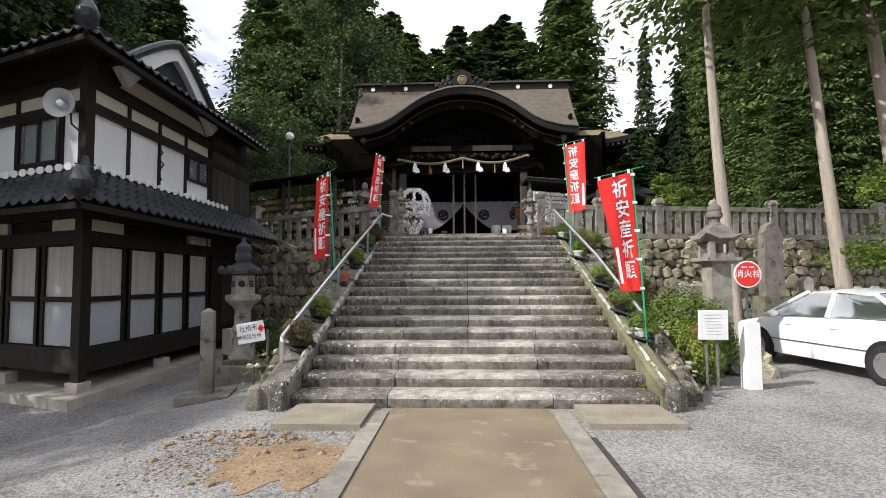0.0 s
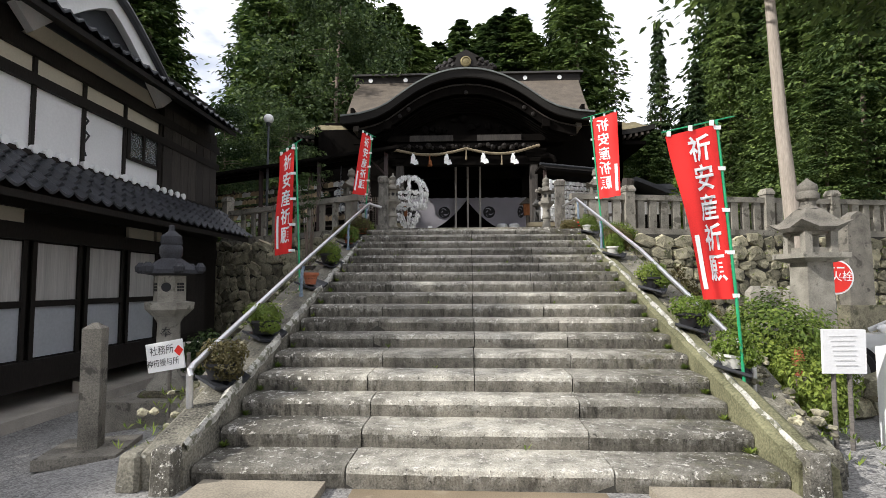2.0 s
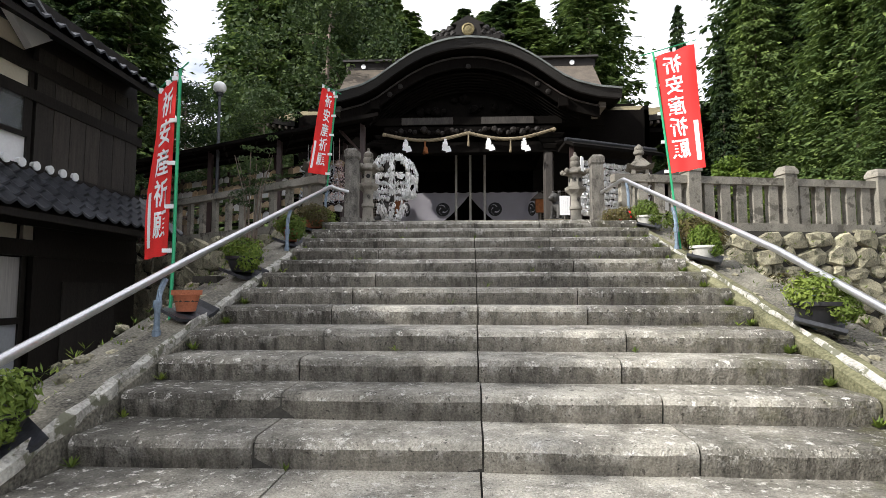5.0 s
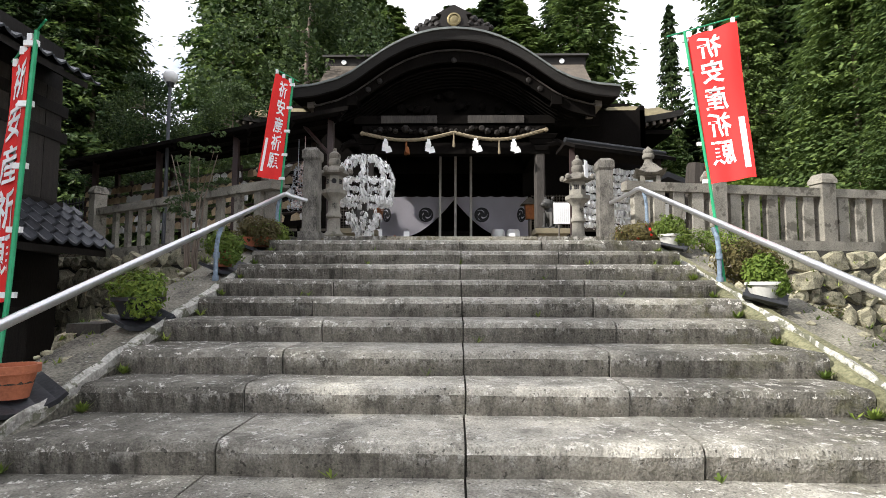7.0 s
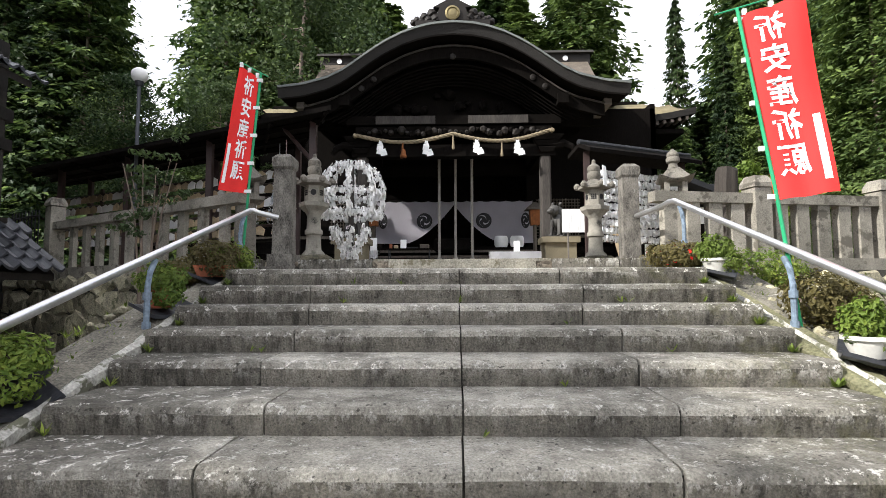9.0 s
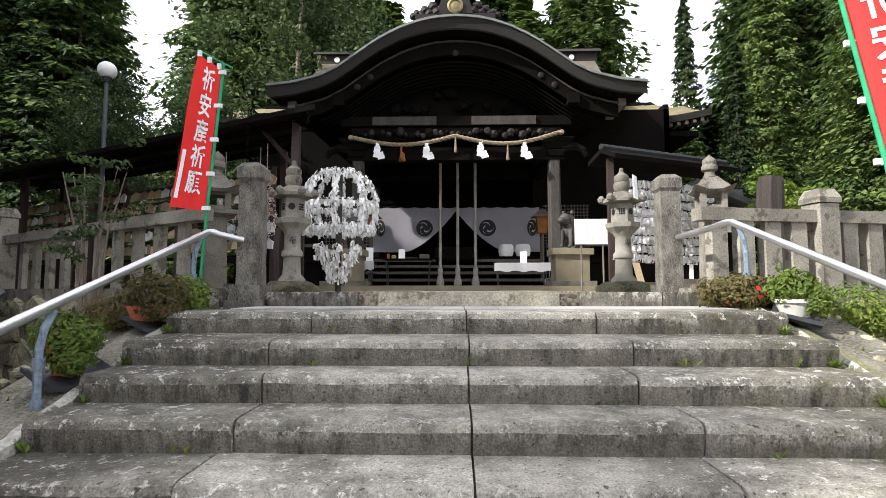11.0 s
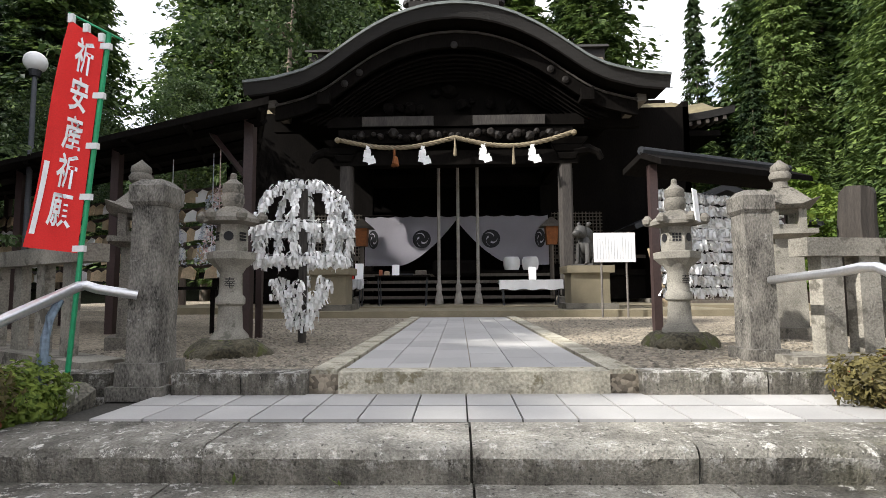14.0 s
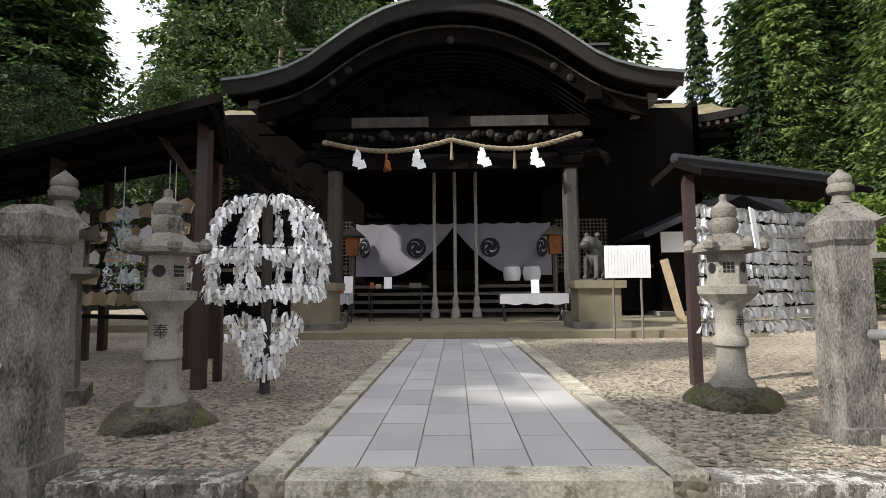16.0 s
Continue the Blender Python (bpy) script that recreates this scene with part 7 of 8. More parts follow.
for k in range(5):
    z = 0.95 + k * 0.28
    tube(bars, [R0 + Vector((0, 0, z)), R0 + SD * 8.5 + Vector((0, 0, z))], 0.03, 4)
    for i in range(36):
        if re_.random() < 0.12:
            continue
        ob = new("votive_plaque", plaq[re_.randrange(3)])
        ob.parent = stand
        c = R0 + SD * (0.12 + i * 0.232 + re_.uniform(-0.03, 0.03)) - SN * re_.uniform(0.05, 0.11) + Vector((0, 0, z - 0.11))
        ob.matrix_basis = Matrix.Translation(c) @ pose(0, 0, 0, re_.uniform(-16, 4), re_.uniform(-9, 9), math.degrees(math.atan2(-SD.y, -SD.x)) + re_.uniform(-12, 12))
for i in range(5):
    c = R0 + SD * (i * 2.1) + Vector((0, 0, 0))
    tbox(bars, 0.07, 0.07, -0.03, 2.2, m=Matrix.Translation(c))
part("rack_frame", bars, M_BROWNPOST, stand, "dark rack frame")
for i, (u, v, m_, nm) in enumerate(((1.55, 0.85, M_CRANE_B, "blue and white"), (0.55, 0.75, M_CRANE_P, "pink and pale"), (0.7, 0.95, M_CRANE_B, "blue"))):
    th = thing("paper_crane_garland", f"hanging garland of {nm} folded paper cranes", "garland", group="paper crane garlands")
    c = S0 + SD * u + SN * (v - 0.05)
    bm = bmesh.new()
    rc = random.Random(i)
    for j in range(420):
        f = rc.random()
        r = 0.05 + 0.17 * f
        a = rc.uniform(0, 6.28)
        p = c + Vector((math.cos(a) * r, math.sin(a) * r * 0.6, 1.95 - f * 1.0))
        s = 0.035
        bm.faces.new([bm.verts.new(p + Vector((rc.uniform(-s, s), rc.uniform(-s, s), rc.uniform(-s, s)))) for _ in range(3)])
    tube(bm, [c + Vector((0, 0, 2.5)), c + Vector((0, 0, 0.95))], 0.008, 4)
    tagged(part("crane_mass", bm, m_, th), kind="stuff")
tb = thing("low_table", "long dark table with white cloth and papers in the shed", "table")
bm = bmesh.new()
c0 = R0 - SN * 0.5
q = [c0 + SD * 0.2, c0 + SD * 5, c0 + SD * 5 + SN * 0.4, c0 + SD * 0.2 + SN * 0.4]
for z0, z1 in ((0.6, 0.64),):
    a = [bm.verts.new(p + Vector((0, 0, z1))) for p in q]
    b = [bm.verts.new(p + Vector((0, 0, z0))) for p in q]
    bm.faces.new(a)
    bm.faces.new(b[::-1])
    for i in range(4):
        bm.faces.new((a[i], a[(i + 1) % 4], b[(i + 1) % 4], b[i]))
part("top", bm, M_DARKWOOD, tb)
for f in (0.3, 2.5, 4.8):
    bm = bmesh.new()
    tube(bm, [c0 + SD * f + Vector((0, 0, -0.02)) + SN * 0.2, c0 + SD * f + SN * 0.2 + Vector((0, 0, 0.62))], 0.03, 6)
    part("leg", bm, M_DARKWOOD, tb)

lamp = thing("park_lamp", "slim grey lamp post with a milky globe", "street lamp", -5.78, 17.1, ZC)
bm = bmesh.new()
tube(bm, [(0, 0, -0.03), (0, 0, 4.1)], 0.05, 10, 0.035)
part("pole", bm, M_POLE, lamp, smooth=True)
bm = bmesh.new()
lathe(bm, [(0.07, 4.06), (0.09, 4.14), (0.1, 4.18)], 14)
part("collar", bm, M_DARKMETAL, lamp)
bm = bmesh.new()
bmesh.ops.create_uvsphere(bm, u_segments=20, v_segments=12, radius=0.17, matrix=Matrix.Translation((0, 0, 4.3)))
part("globe", bm, M_GLOBE, lamp, "white glass globe", smooth=True)

# ---- shrine front ----
curtain = thing("shrine_curtain", "white curtain with black round crests drawn up in the middle", "curtain", CX, 26.25, 0)
for sgn in (-1, 1):
    bm = bmesh.new()
    n, m2 = 24, 12
    g = []
    for i in range(n + 1):
        f = i / n
        x = sgn * f * 3.0
        low = 4.42 + 1.5 * max(0, 1 - f * 1.55) ** 1.7
        g.append([bm.verts.new((x, 0.05 * math.sin(9 * f + 2 * j / m2) * (0.3 + j / m2), 6.05 + (low - 6.05) * j / m2 - 0.04 * math.sin(math.pi * ((f * 6) % 1)) * (j == 0))) for j in range(m2 + 1)])
    for i in range(n):
        for j in range(m2):
            bm.faces.new((g[i][j], g[i + 1][j], g[i + 1][j + 1], g[i][j + 1]))
    bmesh.ops.solidify(bm, geom=bm.faces[:], thickness=0.01)
    cl = part("cloth", bm, M_CURTAIN, curtain, "white cloth half", smooth=True)
    for cx, rx in ((1.13, 0.3), (2.72, 0.17)):
        bm = bmesh.new()
        lathe(bm, [(0.3, 0), (0.3, 0.004)], 28, pose(sgn * cx, -0.075, 5.28, 90) @ Matrix.Diagonal((rx / 0.3, 1, 1, 1)))
        cr = part("crest", bm, M_BLACK, cl, "black round crest")
        for k in range(3):
            bm = bmesh.new()
            a = k * 2.094 + 0.4
            pts = []
            for s in range(9):
                t = s / 8
                ang = a + t * 2.0
                r = 0.1 + 0.14 * t
                pts.append((math.cos(ang) * r * rx / 0.3, math.sin(ang) * r))
            for s in range(8):
                w0, w1 = 0.03 * (1 - s / 8) + 0.006, 0.03 * (1 - (s + 1) / 8) + 0.004
                (xa, za), (xb, zb) = pts[s], pts[s + 1]
                bm.faces.new([bm.verts.new((sgn * cx + px, -0.085, 5.28 + pz)) for px, pz in ((xa, za - w0), (xb, zb - w1), (xb, zb + w1), (xa, za + w0))])
            bmesh.ops.remove_doubles(bm, verts=bm.verts, dist=0.004)
            part("comma", bm, M_CURTAIN, cl, "pale comma swirl")
bm = bmesh.new()
tube(bm, [(-3.1, 0.03, 6.08), (3.1, 0.03, 6.08)], 0.02, 6)
part("rod", bm, M_DARKWOOD, curtain)

proto = thing("bell_rope", "thick pale bell rope with a tasselled end", "rope", 0.45, 24.85, 3.2, group="bell ropes")
bm = bmesh.new()
tube(bm, [(0, 0, 0.5), (0, 0, 4.2)], 0.05, 10)
part("rope", bm, M_HEMP, proto, smooth=True)
bm = bmesh.new()
lathe(bm, [(0.05, 0.62), (0.085, 0.55), (0.085, 0.42), (0.07, 0.38), (0.13, 0.12), (0.13, 0.0), (0.1, -0.04)], 12)
part("tassel", bm, M_HEMP, proto, "knotted tassel", smooth=True)
for x in (1.03, 1.62):
    copy_thing(proto, pose(x, 24.85, 3.2))
bm = bmesh.new()
box(bm, -1.5, 1.5, 24.75, 24.95, 7.35, 7.5)
o = part("bell_beam", bm, M_DARKWOOD, hall)

shime = thing("sacred_rope", "twisted straw rope with white paper streamers between the porch pillars", "rope", CX, 23.3, 0)
pts = []
for i in range(61):
    f = i / 60
    x = -3.2 + 6.4 * f
    sag = abs(math.sin(math.pi * f * 2)) if True else 0
    pts.append(Vector((x, 0, 7.78 - 0.3 * sag * (0.85 if f < 0.5 else 1.0) - 0.03 * (1 - abs(2 * f - 1)) + (0.12 * f))))
bm = bmesh.new()
for ph in (0, 2.09, 4.19):
    strand = []
    for i in range(60 * 3 + 1):
        f = i / 180
        a = pts[min(59, int(f * 60))].lerp(pts[min(60, int(f * 60) + 1)], f * 60 - int(f * 60)) if f < 1 else pts[60]
        an = f * 90 + ph
        strand.append(a + Vector((0, math.cos(an) * 0.032, math.sin(an) * 0.032)))
    tube(bm, strand, 0.038, 6)
part("rope", bm, M_ROPE, shime, smooth=True)
for sgn in (-1, 1):
    bm = bmesh.new()
    lathe(bm, [(0.04, -0.1), (0.07, -0.06), (0.08, 0.03), (0.05, 0.08)], 10, pose(sgn * 3.25, -0.05, 7.8 + 0.06 * sgn + 0.02, 90))
    part("knot", bm, M_ROPE, shime)
for px in (-2.4, -0.88, 0.78, 2.12):
    z = pts[int((px + 3.2) / 6.4 * 60)].z - 0.03
    bm = bmesh.new()
    for k, (dx, dz, w) in enumerate(((0, 0, 0.05), (-0.05, -0.12, 0.09), (0.04, -0.22, 0.1), (-0.03, -0.33, 0.12), (0.06, -0.36, 0.09), (0.0, -0.43, 0.11))):
        box(bm, dx - w, dx + w, -0.02 - 0.012 * k, -0.012 - 0.012 * k, dz - 0.1, dz + 0.03, Matrix.Translation((px, -0.03, z)) @ pose(0, 0, 0, 0, (-1) ** k * 14))
    part("paper_streamer", bm, M_PAPER, shime, "white zigzag paper streamer")
for px, m_ in ((0.0, M_ROPE), (1.6, M_ROPE), (-1.66, M_ORANGE)):
    z = pts[int((px + 3.2) / 6.4 * 60)].z - 0.03
    bm = bmesh.new()
    wide = 0.11 if m_ is M_ORANGE else 0.05
    lathe(bm, [(0.02, 0), (0.03, -0.2), (wide * 0.7, -0.28), (wide, -0.45), (wide * 0.8, -0.5)][::-1], 9, pose(px, -0.03, z))
    if m_ is M_ORANGE:
        rough_up(bm, 0.05, 9)
    part("straw_tassel", bm, m_, shime, "dried orange straw bundle" if m_ is M_ORANGE else "straw tassel")

# pedestals with guardian statues
for sgn, x in ((1, 3.98), (-1, -1.95)):
    pd = thing("statue_pedestal", "tan stone pedestal block before the porch", "pedestal", x, 21.3, ZC + 0.13, 0, group="guardian pedestals")
    bm = bmesh.new()
    tbox(bm, 1.15, 1.0, -0.02, 0.14)
    bevel(bm, 0.02)
    part("foot", bm, M_STONE, pd)
    bm = bmesh.new()
    tbox(bm, 0.86, 0.74, 0.14, 0.82)
    bevel(bm, 0.02)
    part("block", bm, M_SANDSTONE, pd)
    bm = bmesh.new()
    tbox(bm, 1.05, 0.9, 0.82, 0.98)
    bevel(bm, 0.015)
    part("cornice", bm, M_SANDSTONE, pd)
    bm = bmesh.new()
    k = 1.0
    def ell(c, r):
        bmesh.ops.create_icosphere(bm, subdivisions=2, radius=1, matrix=Matrix.Translation(c) @ Matrix.Diagonal((*r, 1)))
    ell((0, 0.18, 0.3), (0.17, 0.26, 0.24))
    ell((0, -0.05, 0.48), (0.17, 0.18, 0.26))
    ell((-sgn * 0.06, -0.16, 0.78), (0.16, 0.17, 0.17))
    ell((-sgn * 0.1, -0.32, 0.74), (0.1, 0.1, 0.09))
    ell((0, 0.0, 0.7), (0.2, 0.16, 0.22))
    for sx in (-0.11, 0.11):
        tube(bm, [(sx, -0.2, 0.5), (sx, -0.24, 0.05)], 0.06, 8, 0.05)
        ell((sx, -0.27, 0.05), (0.07, 0.1, 0.05))
        ell((sx * 1.6, 0.18, 0.1), (0.1, 0.2, 0.12))
        ell((sx, -0.1, 0.95), (0.05, 0.05, 0.07))
    tube(bm, [(0, 0.4, 0.3), (0, 0.46, 0.55), (0, 0.36, 0.8)], 0.1, 8, 0.03)
    tbox(bm, 0.5, 0.8, -0.01, 0.03, m=pose(0, 0.05, 0))
    for v in bm.verts:
        v.co += noise.noise_vector(v.co * 9) * 0.03
    st = solid("guardian_dog_statue", bm, M_BRONZE, "dark stone guardian lion-dog statue seated on a pedestal", "statue", "guardian dogs", kind="", smooth=True, m=pose(x, 21.3, ZC + 0.13 + 0.985, 0, 0, -sgn * 30))


def table(x0, x1, y, z0, z1, cloth, lab):
    t = thing("table", lab, "table", (x0 + x1) / 2, y, z0)
    w, h = (x1 - x0), z1 - z0
    bm = bmesh.new()
    box(bm, -w / 2, w / 2, -0.25, 0.25, h - 0.04, h)
    part("top", bm, M_DARKWOOD, t)
    for sx in (-1, 1):
        for sy in (-1, 1):
            bm = bmesh.new()
            tube(bm, [(sx * (w / 2 - 0.12), sy * 0.2, -0.01), (sx * (w / 2 - 0.08), sy * 0.2, h - 0.03)], 0.02, 6)
            part("leg", bm, M_DARKMETAL, t)
    if cloth:
        bm = bmesh.new()
        n = 30
        top_ = []
        for i in range(n + 1):
            x = -w / 2 - 0.02 + (w + 0.04) * i / n
            q = 0.012 * math.sin(i * 1.9)
            top_.append([bm.verts.new(p) for p in ((x, 0.27, h - 0.1), (x, 0.27, h + 0.006), (x, -0.27 + q * 0.3, h + 0.006), (x, -0.29 + q, h - 0.25 + 0.02 * math.sin(i * 0.7)))])
        for a, b in zip(top_, top_[1:]):
            for i in range(3):
                bm.faces.new((a[i], a[i + 1], b[i + 1], b[i]))
        bmesh.ops.solidify(bm, geom=bm.faces[:], thickness=0.005)
        part("cloth", bm, M_CLOTH, t, "white draped cloth", smooth=True)
    return t


ZP = ZC + 0.17
table(2.12, 3.75, 23.2, ZP, 3.86, True, "long table with a white cloth before the shrine steps")
table(-1.25, 0.25, 23.6, ZP, 4.02, False, "dark folding table with small offerings")
table(-2.0, -1.45, 23.0, ZP, 3.9, True, "small stand with a white cloth and notices")


def slab_item(name, lab, cat, x, y, z, sx, sy, sz, m_, rz=0, tilt=0):
    bm = bmesh.new()
    box(bm, -sx / 2, sx / 2, -sy / 2, sy / 2, 0, sz, pose(0, 0, 0, tilt))
    bevel(bm, min(sx, sy, sz) * 0.15)
    return solid(name, bm, m_, lab, cat, kind="", m=pose(x, y, z, 0, 0, rz))


slab_item("paper_notice", "small white paper notice standing on the table", "notice", 3.0, 23.15, 3.87, 0.2, 0.02, 0.34, M_PAPER, 0, -6)
slab_item("paper_notice", "small white paper notice standing on the dark table", "notice", -0.7, 23.55, 4.02, 0.2, 0.02, 0.3, M_PAPER, 0, -6)
slab_item("paper_notice", "tall white paper notice on the small stand", "notice", -1.6, 22.95, 3.91, 0.22, 0.02, 0.42, M_PAPER, 0, -6)
slab_item("red_box", "small red offering box on the stand", "box", -1.85, 23.0, 3.91, 0.2, 0.14, 0.18, M_SIGNRED)
slab_item("wooden_box", "small wooden tray on the dark table", "box", 0.0, 23.6, 4.02, 0.3, 0.24, 0.14, M_BOARDS)
slab_item("small_box", "small pale box on the dark table", "box", -0.95, 23.6, 4.02, 0.14, 0.12, 0.12, M_EMA)
slab_item("bottle", "small dark jar on the dark table", "jar", -1.12, 23.6, 4.02, 0.09, 0.09, 0.16, M_TERRA)
slab_item("incense_tray", "black lacquer tray on the dark table", "tray", -0.4, 23.6, 4.02, 0.36, 0.22, 0.05, M_BLACK)
slab_item("offertory_box", "broad dark offertory box on the wooden steps", "box", CX, 25.75, 4.05, 1.5, 0.5, 0.5, M_DARKWOOD)
for x in (2.75, 3.35):
    bm = bmesh.new()
    lathe(bm, [(0.22, 0), (0.26, 0.1), (0.27, 0.22), (0.26, 0.34), (0.22, 0.42)], 18)
    solid("sake_barrel", bm, M_PAPER, "straw-wrapped white sake barrel on the deck", "barrel", "sake barrels", kind="", smooth=True, m=pose(x, 26.12, 4.25))
slab_item("wall_notice", "white paper notice pinned beside the steps", "notice", -2.35, 24.0, 4.15, 0.3, 0.02, 0.4, M_PAPER)
for sgn in (-1, 1):
    ln = thing("hanging_lantern", "small wooden roofed lantern on a post", "lantern", CX + sgn * 2.95, 25.4, 0, 0, group="wooden lanterns")
    bm = bmesh.new()
    tube(bm, [(0, 0, 3.3), (0, 0, 5.0)], 0.07, 6)
    part("post", bm, M_BOARDS, ln)
    bm = bmesh.new()
    tbox(bm, 0.3, 0.3, 5.0, 5.55, 0.38, 0.38)
    part("box", bm, M_ORANGE, ln, "reddish wooden lantern body")
    bm = bmesh.new()
    tbox(bm, 0.72, 0.6, 5.55, 5.62, 0.6, 0.5)
    tbox(bm, 0.6, 0.5, 5.62, 5.85, 0.08, 0.08)
    part("roof", bm, M_BOARDS, ln)
# ---- small side shrine right of the hall ----
side = thing("side_shrine", "small dark timber side hall with white plaster and a tiled gable", "building", 8.6, 25.5, ZC)
for nm, b, m_ in (("wall", (-1.6, 2.6, 0, 4, 0.3, 2.6), M_DARKWOOD), ("base", (-1.8, 2.8, -0.3, 4.2, -0.05, 0.3), M_STONE), ("white_wall", (-1.58, 2.58, -0.02, -0.004, 2.0, 2.6), M_PLASTER), ("door_frame", (-0.7, -0.58, -0.06, -0.004, 0.4, 1.9), M_PLASTER), ("door_frame", (0.3, 0.42, -0.06, -0.004, 0.4, 1.9), M_PLASTER), ("lintel", (-0.8, 0.52, -0.08, -0.004, 1.9, 2.05), M_BOARDS)):
    bm = bmesh.new()
    box(bm, *b)
    part(nm, bm, m_, side)
bm = bmesh.new()
prism(bm, [(-2.3, 2.35), (-2.35, 2.5), (0.4, 3.7), (3.2, 2.5), (3.15, 2.35), (0.4, 3.5)], -0.8, 4.6, "y")
part("roof", bm, M_KAWARA, side, "dark tiled gable roof")
bm = bmesh.new()
box(bm, -2.6, 3.4, 2.2, 2.5, 3.6, 3.9)
part("ridge", bm, M_KAWARA, side)
bm = bmesh.new()
box(bm, -0.9, 0.6, -1.1, -0.2, 0.05, 0.25)
box(bm, -0.9, 0.6, -0.7, -0.2, 0.25, 0.4)
part("step", bm, M_BOARDS, side)
plank = thing("leaning_plank", "bare timber plank leaning on the hall wall", "plank", 6.2, 22.3, ZC + 0.15)
bm = bmesh.new()
box(bm, -0.09, 0.09, -0.02, 0.02, 0, 1.5, pose(0, 0, 0, 0, -14))
part("board", bm, M_EMA, plank)

# pebbles lying on the court gravel
bm = bmesh.new()
rq = random.Random(31)
for i in range(9000):
    x = rq.uniform(-2.6, 4.8)
    if 0.02 < x < 2.23:
        continue
    y = 12.8 + rq.random() ** 1.6 * 7
    s = rq.uniform(0.01, 0.022)
    c = Vector((x, y, ZC + s * 0.3))
    d = [Vector((rq.uniform(0.7, 1.3) * s * a, rq.uniform(0.7, 1.3) * s * b, rq.uniform(0.4, 0.8) * s * k)) for a, b, k in ((1, 0, 0), (-1, 0, 0), (0, 1, 0), (0, -1, 0), (0, 0, 1))]
    v = [bm.verts.new(c + q) for q in d]
    for a, b in ((0, 2), (2, 1), (1, 3), (3, 0)):
        bm.faces.new((v[a], v[b], v[4]))
M_PEBBLE = mat("loose_pebbles", (0.21, 0.188, 0.15), 0.9, 0.3, 9, 60, 0.3, island=0.45)
solid("court_pebbles", bm, M_PEBBLE, "loose tan and grey pebbles on the court", "pebbles", kind="stuff")

# ---- trees ----


def conifer_mesh(name, height, radius, first, count, spray, seed, leaf, per=36):
    """Tiers of drooping boughs; every bough carries flat pads of small sprays, lit on top and dark below."""
    rnd = random.Random(seed)
    verts, faces = [], []
    nb = max(20, count // per)
    for i in range(nb):
        g = (i + rnd.random()) / nb
        f = first + (1 - first) * g ** 1.05
        top = (1 - f) / (1 - first)
        ln = radius * (0.05 + 0.95 * top ** 0.6) * rnd.uniform(0.55, 1.12)
        a = i * 2.399 + rnd.uniform(-0.5, 0.5)
        d = Vector((math.cos(a), math.sin(a), 0))
        sd = Vector((-d.y, d.x, 0))
        droop = rnd.uniform(0.12, 0.42)
        z0 = f * height + rnd.uniform(-0.3, 0.3)
        for t in (0.5, 0.78, 1.0):
            c0 = d * (ln * t) + sd * (ln * 0.16 * rnd.uniform(-1, 1)) + Vector((0, 0, z0 + 0.14 * ln * t - droop * ln * t * t))
            pr = (0.24 * ln + 0.1) * (1.25 - 0.4 * t) * rnd.uniform(0.7, 1.2)
            for k in range(per // 3):
                u, v = rnd.gauss(0, 0.55), rnd.gauss(0, 0.55)
                c = c0 + d * (u * pr) + sd * (v * pr) + Vector((0, 0, -0.3 * pr * (u * u + v * v) + rnd.gauss(0, 0.13) * pr))
                up = Vector((rnd.gauss(0, 0.5), rnd.gauss(0, 0.5), 1.0)) + d * 0.45
                out = (d * (0.4 + u) + sd * v * 1.3 + Vector((rnd.gauss(0, 0.3), rnd.gauss(0, 0.3), -0.25))).normalized()
                w = out.cross(up).normalized()
                s = spray * rnd.uniform(0.6, 1.3)
                b = len(verts)
                verts += [tuple(c - out * s * 0.5), tuple(c + w * s * 0.3), tuple(c + out * s * 0.6 - Vector((0, 0, s * 0.2))), tuple(c - w * s * 0.3)]
                faces.append((b, b + 1, b + 2, b + 3))
    me = bpy.data.meshes.new(name)
    me.from_pydata(verts, [], faces)
    me.materials.append(leaf)
    return me


def clump_mesh(name, height, radius, first, clumps, per, spray, seed, leaf):
    """A crown of rounded leaf clumps with gaps between them."""
    rnd = random.Random(seed)
    verts, faces = [], []
    for i in range(clumps):
        f = first + (1 - first) * rnd.random()
        env = math.sin(math.pi * min(1, 0.15 + 0.85 * (f - first) / (1 - first))) ** 0.6
        a = rnd.uniform(0, 6.2832)
        rr = radius * env * rnd.uniform(0.25, 1.0)
        c0 = Vector((math.cos(a) * rr, math.sin(a) * rr, f * height))
        cr = radius * rnd.uniform(0.16, 0.32)
        for k in range(per):
            d = Vector((rnd.gauss(0, 1), rnd.gauss(0, 1), rnd.gauss(0, 0.7)))
            d = d.normalized() * rnd.uniform(0.5, 1.05) * cr
            c = c0 + Vector((d.x, d.y, d.z * 0.65))
            out = Vector((rnd.uniform(-1, 1), rnd.uniform(-1, 1), rnd.uniform(-0.7, 0.5))).normalized()
            w = out.cross(Vector((rnd.uniform(-1, 1), rnd.uniform(-1, 1), rnd.uniform(-1, 1)))).normalized()
            s = spray * rnd.uniform(0.6, 1.3)
            b = len(verts)
            verts += [tuple(c - out * s * 0.5), tuple(c + w * s * 0.35), tuple(c + out * s * 0.5), tuple(c - w * s * 0.35)]
            faces.append((b, b + 1, b + 2, b + 3))
    me = bpy.data.meshes.new(name)
    me.from_pydata(verts, [], faces)
    me.materials.append(leaf)
    return me


